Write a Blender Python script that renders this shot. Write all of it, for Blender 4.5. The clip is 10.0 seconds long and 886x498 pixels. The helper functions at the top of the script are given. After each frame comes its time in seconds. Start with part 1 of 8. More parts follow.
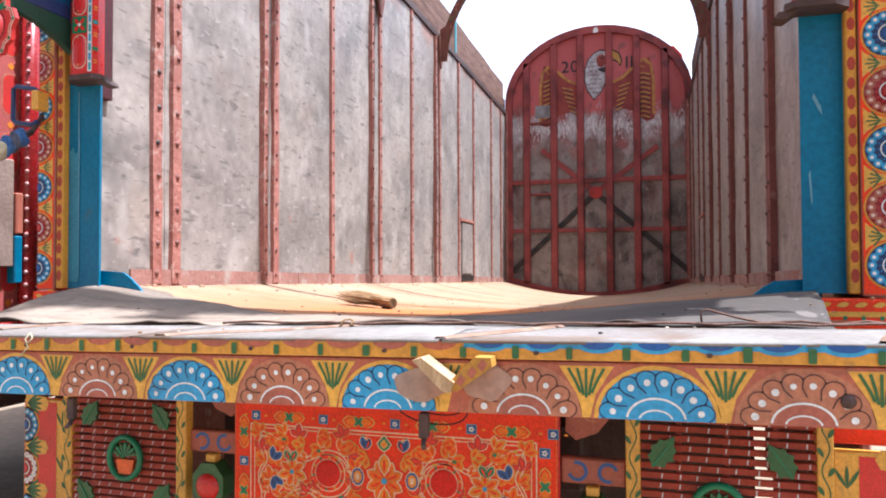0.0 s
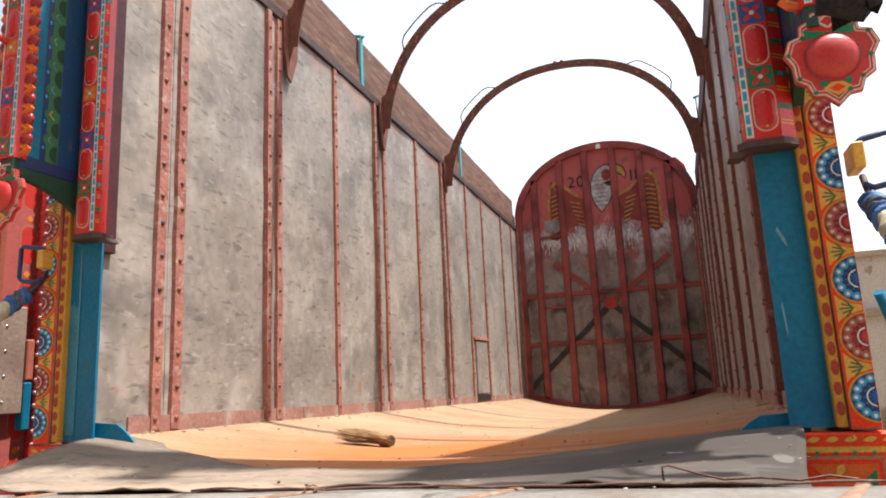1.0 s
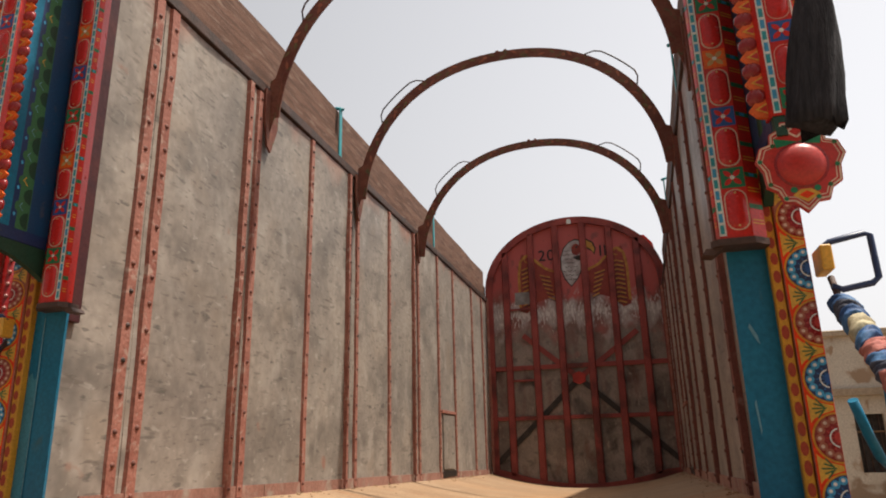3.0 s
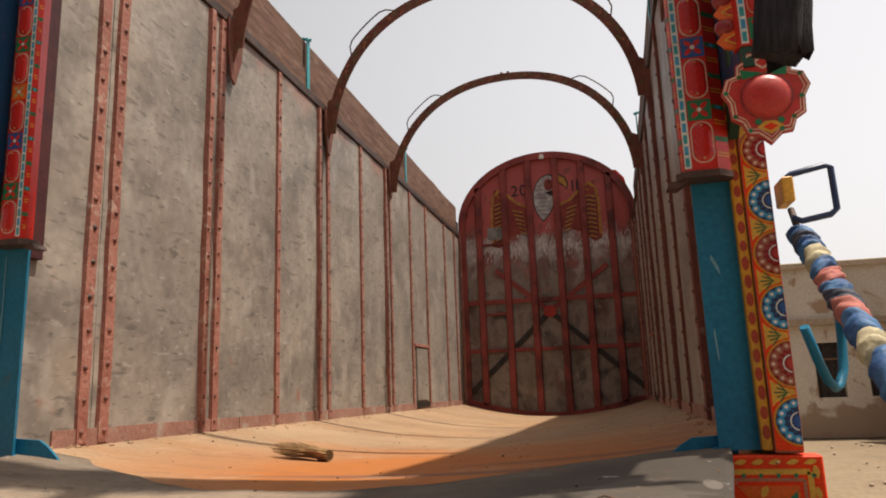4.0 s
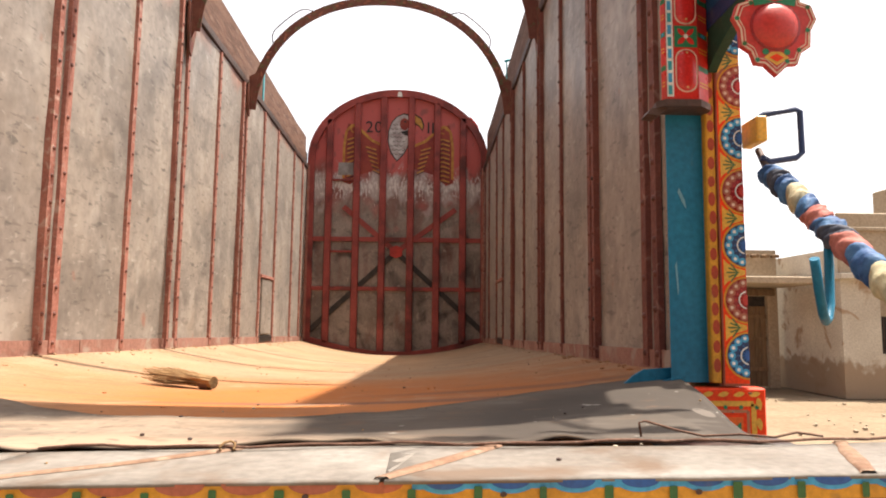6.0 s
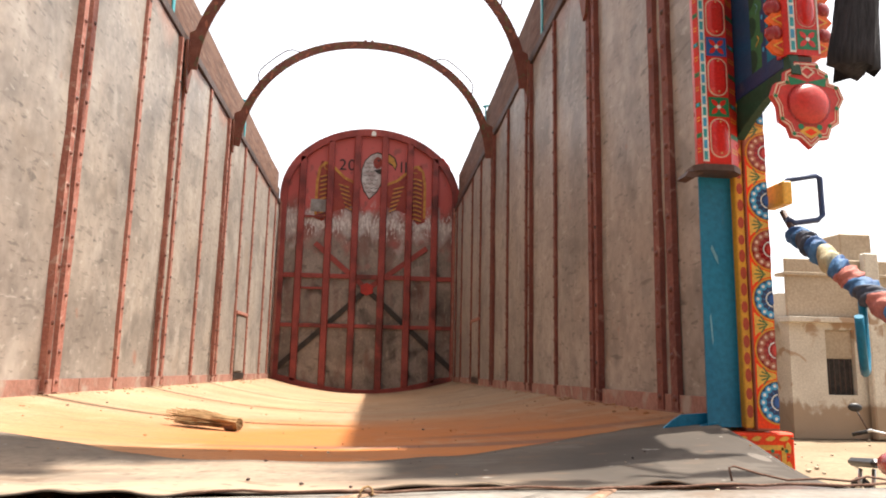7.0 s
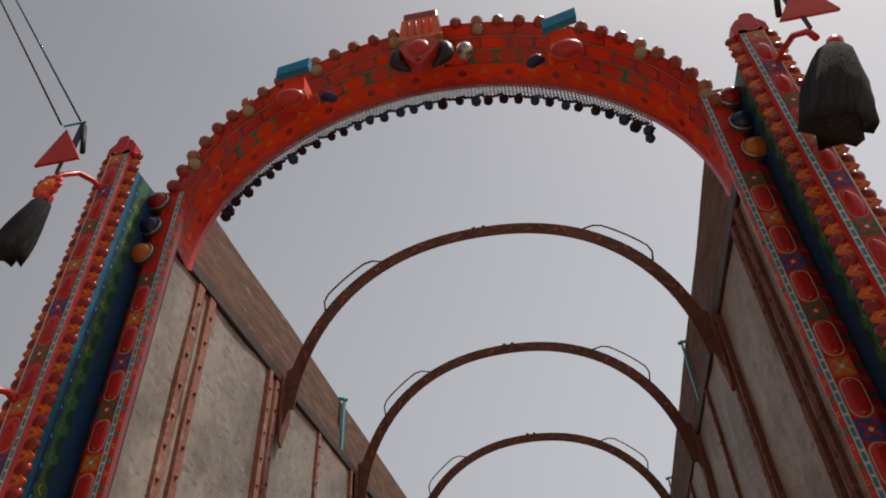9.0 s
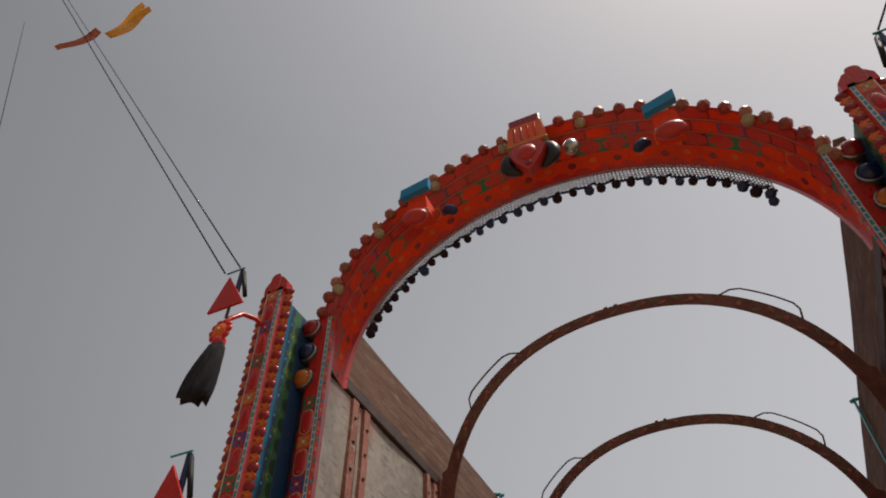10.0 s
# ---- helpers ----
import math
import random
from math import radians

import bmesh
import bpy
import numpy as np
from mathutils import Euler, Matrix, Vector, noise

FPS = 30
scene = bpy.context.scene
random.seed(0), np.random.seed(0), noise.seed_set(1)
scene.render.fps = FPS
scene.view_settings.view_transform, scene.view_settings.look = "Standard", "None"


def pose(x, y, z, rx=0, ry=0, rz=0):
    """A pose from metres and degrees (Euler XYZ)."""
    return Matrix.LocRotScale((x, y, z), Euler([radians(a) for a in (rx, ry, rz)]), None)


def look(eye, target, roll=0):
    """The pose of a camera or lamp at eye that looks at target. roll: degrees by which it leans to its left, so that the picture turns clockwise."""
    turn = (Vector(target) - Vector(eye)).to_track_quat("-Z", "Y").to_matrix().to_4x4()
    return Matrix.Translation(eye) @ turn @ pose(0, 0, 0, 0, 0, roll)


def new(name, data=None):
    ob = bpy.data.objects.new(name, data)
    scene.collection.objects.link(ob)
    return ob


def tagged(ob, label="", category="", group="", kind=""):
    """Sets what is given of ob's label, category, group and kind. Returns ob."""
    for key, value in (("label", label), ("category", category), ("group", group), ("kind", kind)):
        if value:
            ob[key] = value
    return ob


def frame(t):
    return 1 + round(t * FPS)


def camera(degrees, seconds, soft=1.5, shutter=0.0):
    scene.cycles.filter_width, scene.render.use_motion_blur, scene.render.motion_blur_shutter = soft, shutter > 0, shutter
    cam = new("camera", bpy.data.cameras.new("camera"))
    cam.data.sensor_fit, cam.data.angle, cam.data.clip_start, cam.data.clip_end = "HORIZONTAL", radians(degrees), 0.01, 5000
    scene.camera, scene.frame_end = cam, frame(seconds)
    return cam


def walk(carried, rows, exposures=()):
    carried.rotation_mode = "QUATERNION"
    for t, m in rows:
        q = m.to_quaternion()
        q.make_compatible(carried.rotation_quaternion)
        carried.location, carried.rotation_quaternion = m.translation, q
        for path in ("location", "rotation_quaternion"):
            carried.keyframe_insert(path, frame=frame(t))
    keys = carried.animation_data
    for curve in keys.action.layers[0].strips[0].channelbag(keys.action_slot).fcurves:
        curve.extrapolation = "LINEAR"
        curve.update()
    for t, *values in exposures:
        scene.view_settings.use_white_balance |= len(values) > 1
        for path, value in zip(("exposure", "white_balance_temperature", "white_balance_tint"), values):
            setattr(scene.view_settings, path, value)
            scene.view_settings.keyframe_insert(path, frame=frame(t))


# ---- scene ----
cam = camera(65.9, 10.0, 1.9)
PATH = [
    (0, (0.633, -1.702, 1.493), (0.065, 0.215, 1.545), -0.2),
    (0.5, (0.718, -1.696, 1.552), (0.094, 0.191, 1.778), -2.1),
    (1, (0.752, -1.704, 1.568), (0.138, 0.162, 1.945), -2.6),
    (1.5, (0.757, -1.693, 1.583), (0.204, 0.177, 2.028), -1.8),
    (2, (0.755, -1.698, 1.604), (0.24, 0.163, 2.122), -2.1),
    (2.5, (0.739, -1.703, 1.603), (0.2, 0.143, 2.151), -0.8),
    (2.7, (0.731, -1.717, 1.613), (0.203, 0.129, 2.174), -1.0),
    (3.8, (0.753, -1.72, 1.619), (0.288, 0.166, 2.098), -1.7),
    (4, (0.75, -1.711, 1.611), (0.298, 0.201, 1.988), -2.1),
    (4.5, (0.684, -1.723, 1.593), (0.307, 0.22, 1.88), -0.8),
    (5, (0.586, -1.723, 1.566), (0.275, 0.24, 1.791), 1.2),
    (5.5, (0.498, -1.604, 1.559), (0.302, 0.366, 1.695), -0.5),
    (5.7, (0.466, -1.562, 1.566), (0.406, 0.416, 1.767), -1.1),
    (6.8, (0.196, -1.584, 1.565), (0.383, 0.395, 1.785), 2.7),
    (7, (0.155, -1.633, 1.584), (0.342, 0.333, 1.899), 1.2),
    (7.5, (0.137, -1.684, 1.616), (0.205, 0.237, 2.168), -0.9),
    (8, (0.16, -1.686, 1.643), (0.07, 0.187, 2.34), -1.2),
    (8.5, (0.238, -1.669, 1.686), (0.072, 0.064, 2.671), -1.9),
    (9, (0.327, -1.678, 1.748), (0.056, -0.164, 3.028), -2.7),
    (9.5, (0.4, -1.709, 1.739), (-0.01, -0.367, 3.163), -2.2),
    (10, (0.354, -1.811, 1.728), (-0.21, -0.564, 3.187), -0.9),
]
EXPOSURE = [(0, 1.24, 5200, 13), (0.5, 1.0, 5650, 11), (1, 0.80, 5900, 9), (1.5, 0.51, 6100, 9), (2.5, 0.28, 6500, 9), (3.8, -0.14, 6650, 10), (4, 0.04, 6700, 10), (4.5, 0.42, 6700, 12), (5.0, 0.62, 6700, 12),
            (5.5, 0.80, 6700, 12), (7, 1.18, 6400, 9), (7.5, 0.84, 6400, 9), (8, 0.10, 6400, 9), (8.5, -0.50, 6400, 10), (9, -0.64, 6400, 10), (9.5, -0.62, 6500, 10), (10, -0.66, 6500, 10)]
walk(cam, [(t, look(eye, target, roll)) for t, eye, target, roll in PATH], EXPOSURE)

# ---------------------------------------------------------------- light
SUN = Vector((0.365, 0.070, 0.925)).normalized()
lamp = bpy.data.lights.new("sun", "SUN")
lamp.energy, lamp.angle, lamp.color = 5.0, radians(1.2), (1.0, 0.93, 0.82)
sun = new("sun", lamp)
sun.matrix_world = look(SUN * 30, (0, 0, 0))
world = bpy.data.worlds.new("hazy_sky")
scene.world = world
world.use_nodes = True
wn, wl = world.node_tree.nodes, world.node_tree.links
sky = wn.new("ShaderNodeTexSky")
sky.sky_type, sky.sun_disc = "NISHITA", False
sky.sun_elevation, sky.sun_rotation = math.asin(SUN.z), math.atan2(SUN.x, SUN.y)
sky.air_density, sky.dust_density = 1.1, 10.0
# white haze, thick over the horizon and thinner overhead
place = wn.new("ShaderNodeTexCoord")
split = wn.new("ShaderNodeSeparateXYZ")
wl.new(place.outputs["Generated"], split.inputs[0])
thick = wn.new("ShaderNodeMapRange")
thick.inputs[1].default_value, thick.inputs[2].default_value = 0.05, 0.80
wl.new(split.outputs[2], thick.inputs[0])
veil = wn.new("ShaderNodeMix")
veil.data_type = "RGBA"
wl.new(thick.outputs[0], veil.inputs[0])
veil.inputs[6].default_value = (14.6, 14.4, 14.6, 1)
veil.inputs[7].default_value = (6.7, 6.65, 6.75, 1)
haze = wn.new("ShaderNodeMix")
haze.data_type = "RGBA"
haze.inputs[0].default_value = 0.62
wl.new(sky.outputs[0], haze.inputs[6])
wl.new(veil.outputs[2], haze.inputs[7])
# sky brightness added by hand: strongest between the sun and the view, dimmest opposite
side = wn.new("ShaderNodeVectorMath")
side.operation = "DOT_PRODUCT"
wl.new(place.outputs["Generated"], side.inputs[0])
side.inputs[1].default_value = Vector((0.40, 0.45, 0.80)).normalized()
ahead_boost = wn.new("ShaderNodeMapRange")
ahead_boost.inputs[1].default_value, ahead_boost.inputs[2].default_value = -0.1, 1.0
ahead_boost.inputs[3].default_value, ahead_boost.inputs[4].default_value = 0.34, 1.60
wl.new(side.outputs["Value"], ahead_boost.inputs[0])
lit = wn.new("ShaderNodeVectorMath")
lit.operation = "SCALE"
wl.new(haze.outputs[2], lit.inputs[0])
wl.new(ahead_boost.outputs[0], lit.inputs["Scale"])
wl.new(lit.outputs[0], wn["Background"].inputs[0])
wn["Background"].inputs[1].default_value = 0.078

# ---------------------------------------------------------------- materials
def material(name, colour, second=None, rough=0.6, metal=0.0, scale=6.0, fine=60.0, mix=(0.35, 0.65), bump=0.15,
             third=None, third_at=(0.6, 0.7), third_scale=14.0, stretch=(1, 1, 1), bump_scale=None, random=0.0):
    """Two colours in soft patches, fine grain, an optional third colour in crisp worn patches, and relief."""
    m = bpy.data.materials.new(name)
    m.use_nodes = True
    n, l = m.node_tree.nodes, m.node_tree.links
    b = n["Principled BSDF"]
    co = n.new("ShaderNodeTexCoord")
    mp = n.new("ShaderNodeMapping")
    mp.inputs[3].default_value = stretch
    l.new(co.outputs["Object"], mp.inputs[0])

    def cloud(s, detail=6.0, distort=0.0):
        t = n.new("ShaderNodeTexNoise")
        t.inputs["Scale"].default_value, t.inputs["Detail"].default_value = s, detail
        t.inputs["Distortion"].default_value = distort
        l.new(mp.outputs[0], t.inputs["Vector"])
        return t.outputs["Fac"]

    def ramp(src, lo, hi):
        r = n.new("ShaderNodeMapRange")
        r.inputs[1].default_value, r.inputs[2].default_value = lo, hi
        l.new(src, r.inputs[0])
        return r.outputs[0]

    def blend(fac, a, c, kind="MIX"):
        x = n.new("ShaderNodeMix")
        x.data_type, x.blend_type = "RGBA", kind
        for sock, v in ((x.inputs[0], fac), (x.inputs[6], a), (x.inputs[7], c)):
            if isinstance(v, (int, float)):
                sock.default_value = v
            elif isinstance(v, tuple):
                sock.default_value = (*v, 1)
            else:
                l.new(v, sock)
        return x.outputs[2]

    second = second or tuple(c * 0.72 for c in colour)
    out = blend(ramp(cloud(scale, 5, 0.3), *mix), colour, second)
    grain = n.new("ShaderNodeMapRange")
    grain.inputs[1].default_value, grain.inputs[2].default_value = 0.25, 0.75
    grain.inputs[3].default_value, grain.inputs[4].default_value = 0.78, 1.18
    l.new(cloud(fine, 8), grain.inputs[0])
    tone = n.new("ShaderNodeVectorMath")
    tone.operation = "SCALE"
    l.new(out, tone.inputs[0])
    l.new(grain.outputs[0], tone.inputs["Scale"])
    out = tone.outputs[0]
    if third:
        out = blend(ramp(cloud(third_scale, 9, 0.6), *third_at), out, third)
    if random:
        info = n.new("ShaderNodeObjectInfo")
        k = n.new("ShaderNodeMapRange")
        k.inputs[3].default_value, k.inputs[4].default_value = 1 - random, 1 + random
        l.new(info.outputs["Random"], k.inputs[0])
        v = n.new("ShaderNodeVectorMath")
        v.operation = "SCALE"
        l.new(out, v.inputs[0])
        l.new(k.outputs[0], v.inputs["Scale"])
        out = v.outputs[0]
    l.new(out, b.inputs["Base Color"])
    rr = n.new("ShaderNodeMapRange")
    rr.inputs[3].default_value, rr.inputs[4].default_value = max(0.05, rough - 0.12), min(1, rough + 0.15)
    l.new(cloud(scale * 3), rr.inputs[0])
    l.new(rr.outputs[0], b.inputs["Roughness"])
    b.inputs["Metallic"].default_value = metal
    if bump:
        bp = n.new("ShaderNodeBump")
        bp.inputs["Strength"].default_value, bp.inputs["Distance"].default_value = bump, 0.01
        l.new(cloud(bump_scale or fine * 0.7, 8), bp.inputs["Height"])
        l.new(bp.outputs[0], b.inputs["Normal"])
    b.inputs["Specular IOR Level"].default_value = 0.5 if rough < 0.45 or metal else 0.28
    m.diffuse_color = (*colour, 1)
    return m


def paint(name, colour, rough=0.42):
    """Hand-brushed enamel, a little faded, dusty and chipped."""
    faded = tuple(c * 0.80 + d for c, d in zip(colour, (0.010, 0.008, 0.006)))
    return material(name, colour, faded, rough, 0, 11, 150, (0.38, 0.68), 0.05,
                    third=tuple(c * 0.58 + d for c, d in zip(colour, (0.055, 0.042, 0.03))), third_at=(0.645, 0.74), third_scale=26)


RED = paint("red_enamel", (0.62, 0.022, 0.012), 0.3)
VERMILION = paint("vermilion_enamel", (0.90, 0.050, 0.002), 0.55)
ROSE = paint("rose_red_enamel", (0.56, 0.034, 0.026), 0.4)
CREAM = paint("cream_line_enamel", (0.74, 0.52, 0.40), 0.5)
DARKRED = paint("crimson_enamel", (0.30, 0.014, 0.014), 0.25)
ORANGE = paint("orange_enamel", (0.80, 0.13, 0.008))
GOLDSTRIP = paint("ochre_strip_enamel", (0.66, 0.31, 0.03), 0.45)
YELLOW = paint("yellow_enamel", (0.76, 0.40, 0.045))
GREEN = paint("green_enamel", (0.012, 0.20, 0.085))
LEAF = paint("leaf_green_enamel", (0.035, 0.13, 0.035))
BLUE = paint("blue_enamel", (0.02, 0.10, 0.34))
SKYBLUE = paint("sky_blue_enamel", (0.05, 0.34, 0.60))
NAVY = paint("navy_enamel", (0.012, 0.035, 0.12))
WHITE = paint("white_enamel", (0.78, 0.78, 0.74))
PINK = paint("faded_brick_enamel", (0.47, 0.140, 0.078), 0.55)
PEACH = paint("faded_terracotta_enamel", (0.50, 0.20, 0.105), 0.6)
TERRA = paint("terracotta_enamel", (0.42, 0.13, 0.08), 0.5)
BLACK = paint("black_enamel", (0.012, 0.011, 0.012))
GOLD = paint("gold_line_enamel", (0.55, 0.33, 0.12))
TEAL = material("teal_paint", (0.008, 0.13, 0.23), (0.014, 0.17, 0.28), 0.45, 0, 3, 80, bump=0.06,
                third=(0.06, 0.13, 0.15), third_at=(0.64, 0.74), third_scale=9)
TURQ = paint("turquoise_enamel", (0.03, 0.33, 0.38))


def wall_material():
    """Old galvanised lining: cloudy grime, short scuffs and a breath of pink primer."""
    m = material("grimy_wall_sheet", (0.345, 0.298, 0.255), (0.228, 0.199, 0.176), 0.45, 0.0, 1.5, 26, (0.34, 0.66), 0.10, random=0.05, bump_scale=5.0)
    n, l = m.node_tree.nodes, m.node_tree.links
    b = n["Principled BSDF"]
    out = b.inputs["Base Color"].links[0].from_socket
    co = n.new("ShaderNodeTexCoord")

    def layer(out, colour, scale, stretch, turn, lo, hi, most, detail=6):
        mp = n.new("ShaderNodeMapping")
        mp.inputs[2].default_value = (radians(turn), 0, 0)
        mp.inputs[3].default_value = stretch
        l.new(co.outputs["Object"], mp.inputs[0])
        t = n.new("ShaderNodeTexNoise")
        t.inputs["Scale"].default_value, t.inputs["Detail"].default_value = scale, detail
        l.new(mp.outputs[0], t.inputs["Vector"])
        k = n.new("ShaderNodeMapRange")
        k.inputs[1].default_value, k.inputs[2].default_value, k.inputs[4].default_value = lo, hi, most
        l.new(t.outputs["Fac"], k.inputs[0])
        x = n.new("ShaderNodeMix")
        x.data_type = "RGBA"
        l.new(k.outputs[0], x.inputs[0])
        l.new(out, x.inputs[6])
        x.inputs[7].default_value = (*colour, 1)
        return x.outputs[2]

    out = layer(out, (0.13, 0.116, 0.104), 2.6, (1, 1, 1), 0, 0.53, 0.72, 0.65, 9)
    out = layer(out, (0.30, 0.235, 0.18), 2.6, (1, 1, 1), 30, 0.55, 0.75, 0.5)
    out = layer(out, (0.07, 0.067, 0.063), 10, (1, 0.8, 2.4), 14, 0.645, 0.71, 0.62, 5)
    out = layer(out, (0.08, 0.075, 0.07), 15, (1, 0.8, 2.8), -26, 0.66, 0.71, 0.6, 4)
    out = layer(out, (0.38, 0.35, 0.31), 15, (1, 3.5, 1), 8, 0.66, 0.72, 0.45, 3)
    out = layer(out, (0.135, 0.120, 0.108), 5.0, (1, 0.9, 1.3), 24, 0.53, 0.66, 0.48, 11)
    out = layer(out, (0.43, 0.385, 0.34), 5.0, (1, 1.2, 0.8), -15, 0.55, 0.68, 0.55, 10)
    out = layer(out, (0.09, 0.085, 0.08), 26, (1, 0.7, 1.6), 35, 0.66, 0.74, 0.5, 6)
    out = layer(out, (0.30, 0.13, 0.09), 6.0, (1, 1, 1), 0, 0.69, 0.76, 0.7)
    # crisp scrapes left by cargo, mostly level
    out = layer(out, (0.060, 0.057, 0.054), 7, (1, 0.5, 3.6), 5, 0.66, 0.72, 0.50, 5)
    out = layer(out, (0.065, 0.060, 0.057), 12, (1, 0.6, 3.0), -10, 0.67, 0.72, 0.45, 5)
    out = layer(out, (0.075, 0.070, 0.066), 19, (1, 0.8, 2.2), 20, 0.67, 0.72, 0.45, 5)
    out = layer(out, (0.50, 0.465, 0.42), 13, (1, 0.5, 3.5), 8, 0.675, 0.73, 0.40, 5)
    l.new(out, b.inputs["Base Color"])
    return m


STEEL = wall_material()
RUSTRED = material("red_oxide_iron", (0.375, 0.165, 0.125), (0.275, 0.105, 0.078), 0.7, 0, 7, 90, bump=0.5, bump_scale=45,
                   third=(0.43, 0.29, 0.235), third_at=(0.56, 0.70), third_scale=24)
# darker copy of that iron, with the right wall's shade in its colour
RUSTSHADE = material("shaded_oxide_iron", (0.215, 0.078, 0.058), (0.145, 0.050, 0.040), 0.75, 0, 7, 90, bump=0.5, bump_scale=45,
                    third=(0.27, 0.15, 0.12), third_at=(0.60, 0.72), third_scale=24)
RIVET = material("worn_rivet_heads", (0.215, 0.085, 0.062), (0.12, 0.05, 0.04), 0.6, 0, 30, 90, bump=0.2)
SKIRTPINK = material("dusty_primer_plate", (0.35, 0.185, 0.145), (0.26, 0.125, 0.095), 0.8, 0, 5, 70, bump=0.3,
                     third=(0.36, 0.29, 0.24), third_at=(0.54, 0.68), third_scale=8)
GAPSHADE = material("dark_gap_shade", (0.05, 0.016, 0.02), (0.08, 0.022, 0.022), 0.6, 0, 9, 70, bump=0.2)
BOW = material("rusty_bow_iron", (0.22, 0.09, 0.06), (0.16, 0.055, 0.04), 0.65, 0, 12, 90, bump=0.3,
               third=(0.12, 0.12, 0.06), third_at=(0.58, 0.7), third_scale=18)
DARKIRON = material("dark_iron", (0.05, 0.035, 0.03), (0.09, 0.05, 0.04), 0.6, 0.2, 9, 90, bump=0.3)
RAILWOOD = material("weathered_rail_timber", (0.19, 0.10, 0.068), (0.11, 0.056, 0.038), 0.8, 0, 5, 60, bump=0.35,
                    third=(0.25, 0.165, 0.125), third_at=(0.56, 0.72), third_scale=9, stretch=(6, 0.7, 6))
HEADRED = material("headboard_red_paint", (0.32, 0.068, 0.058), (0.185, 0.038, 0.034), 0.5, 0, 3, 60, bump=0.2,
                   third=(0.085, 0.030, 0.026), third_at=(0.55, 0.72), third_scale=3.0)
RAWWOOD = material("raw_split_wood", (0.56, 0.39, 0.21), (0.42, 0.27, 0.13), 0.7, 0, 14, 90, bump=0.3, stretch=(3, 3, 1))
STRAW = material("broom_twigs", (0.36, 0.22, 0.105), (0.22, 0.13, 0.06), 0.85, 0, 30, 120, bump=0.2)
TAILTOP = material("sun_bleached_tail_sheet", (0.265, 0.240, 0.212), (0.200, 0.172, 0.146), 0.6, 0, 5, 70, bump=0.2,
                   third=(0.165, 0.115, 0.082), third_at=(0.54, 0.66), third_scale=7)
RUBBER = material("black_rubber", (0.02, 0.02, 0.02), (0.035, 0.033, 0.03), 0.85, 0, 20, 90, bump=0.3)
TASSEL = material("black_tassel_cloth", (0.018, 0.018, 0.023), (0.040, 0.038, 0.046), 0.95, 0, 25, 140, bump=0.6, stretch=(4, 4, 0.5))
CHROME = material("dull_chrome", (0.6, 0.6, 0.6), (0.4, 0.4, 0.38), 0.3, 0.9, 20, 90, bump=0.1)
WIRE = material("cable_black", (0.02, 0.02, 0.022), None, 0.6, 0, 20, 60, bump=0)
CONCRETE = material("bare_plaster", (0.46, 0.38, 0.29), (0.36, 0.29, 0.21), 0.9, 0, 0.8, 18, bump=0.3)
WHITEWASH = material("peeling_whitewash", (0.62, 0.58, 0.50), (0.50, 0.45, 0.38), 0.9, 0, 0.9, 25, bump=0.3,
                     third=(0.36, 0.26, 0.18), third_at=(0.57, 0.63), third_scale=1.6)
OLDWOOD = material("old_gate_wood", (0.26, 0.17, 0.10), (0.17, 0.11, 0.065), 0.85, 0, 4, 40, bump=0.3, stretch=(5, 5, 0.6), random=0.2)
SAND = material("dusty_ground", (0.275, 0.205, 0.135), (0.225, 0.165, 0.105), 0.95, 0, 0.5, 14, bump=0.5,
                third=(0.20, 0.145, 0.092), third_at=(0.56, 0.70), third_scale=2.2)
CLOTHBLUE = material("wrapped_blue_cloth", (0.028, 0.075, 0.20), (0.08, 0.19, 0.36), 0.6, 0, 20, 90, bump=0.4)
CLOTHPALE = material("wrapped_pale_cloth", (0.55, 0.48, 0.30), (0.40, 0.34, 0.22), 0.7, 0, 20, 90, bump=0.4)
CLOTHPINK = material("wrapped_pink_cloth", (0.50, 0.18, 0.14), (0.38, 0.12, 0.10), 0.7, 0, 20, 90, bump=0.4)
CLOTHDARK = material("wrapped_dark_cloth", (0.04, 0.05, 0.08), (0.10, 0.10, 0.12), 0.7, 0, 20, 90, bump=0.4)
REDLENS = material("red_lens", (0.35, 0.01, 0.008), None, 0.15, 0, 20, 60, bump=0)
BLUELENS = material("blue_lens", (0.012, 0.025, 0.10), None, 0.15, 0, 20, 60, bump=0)
AMBERLENS = material("amber_lens", (0.60, 0.17, 0.01), None, 0.15, 0, 20, 60, bump=0)


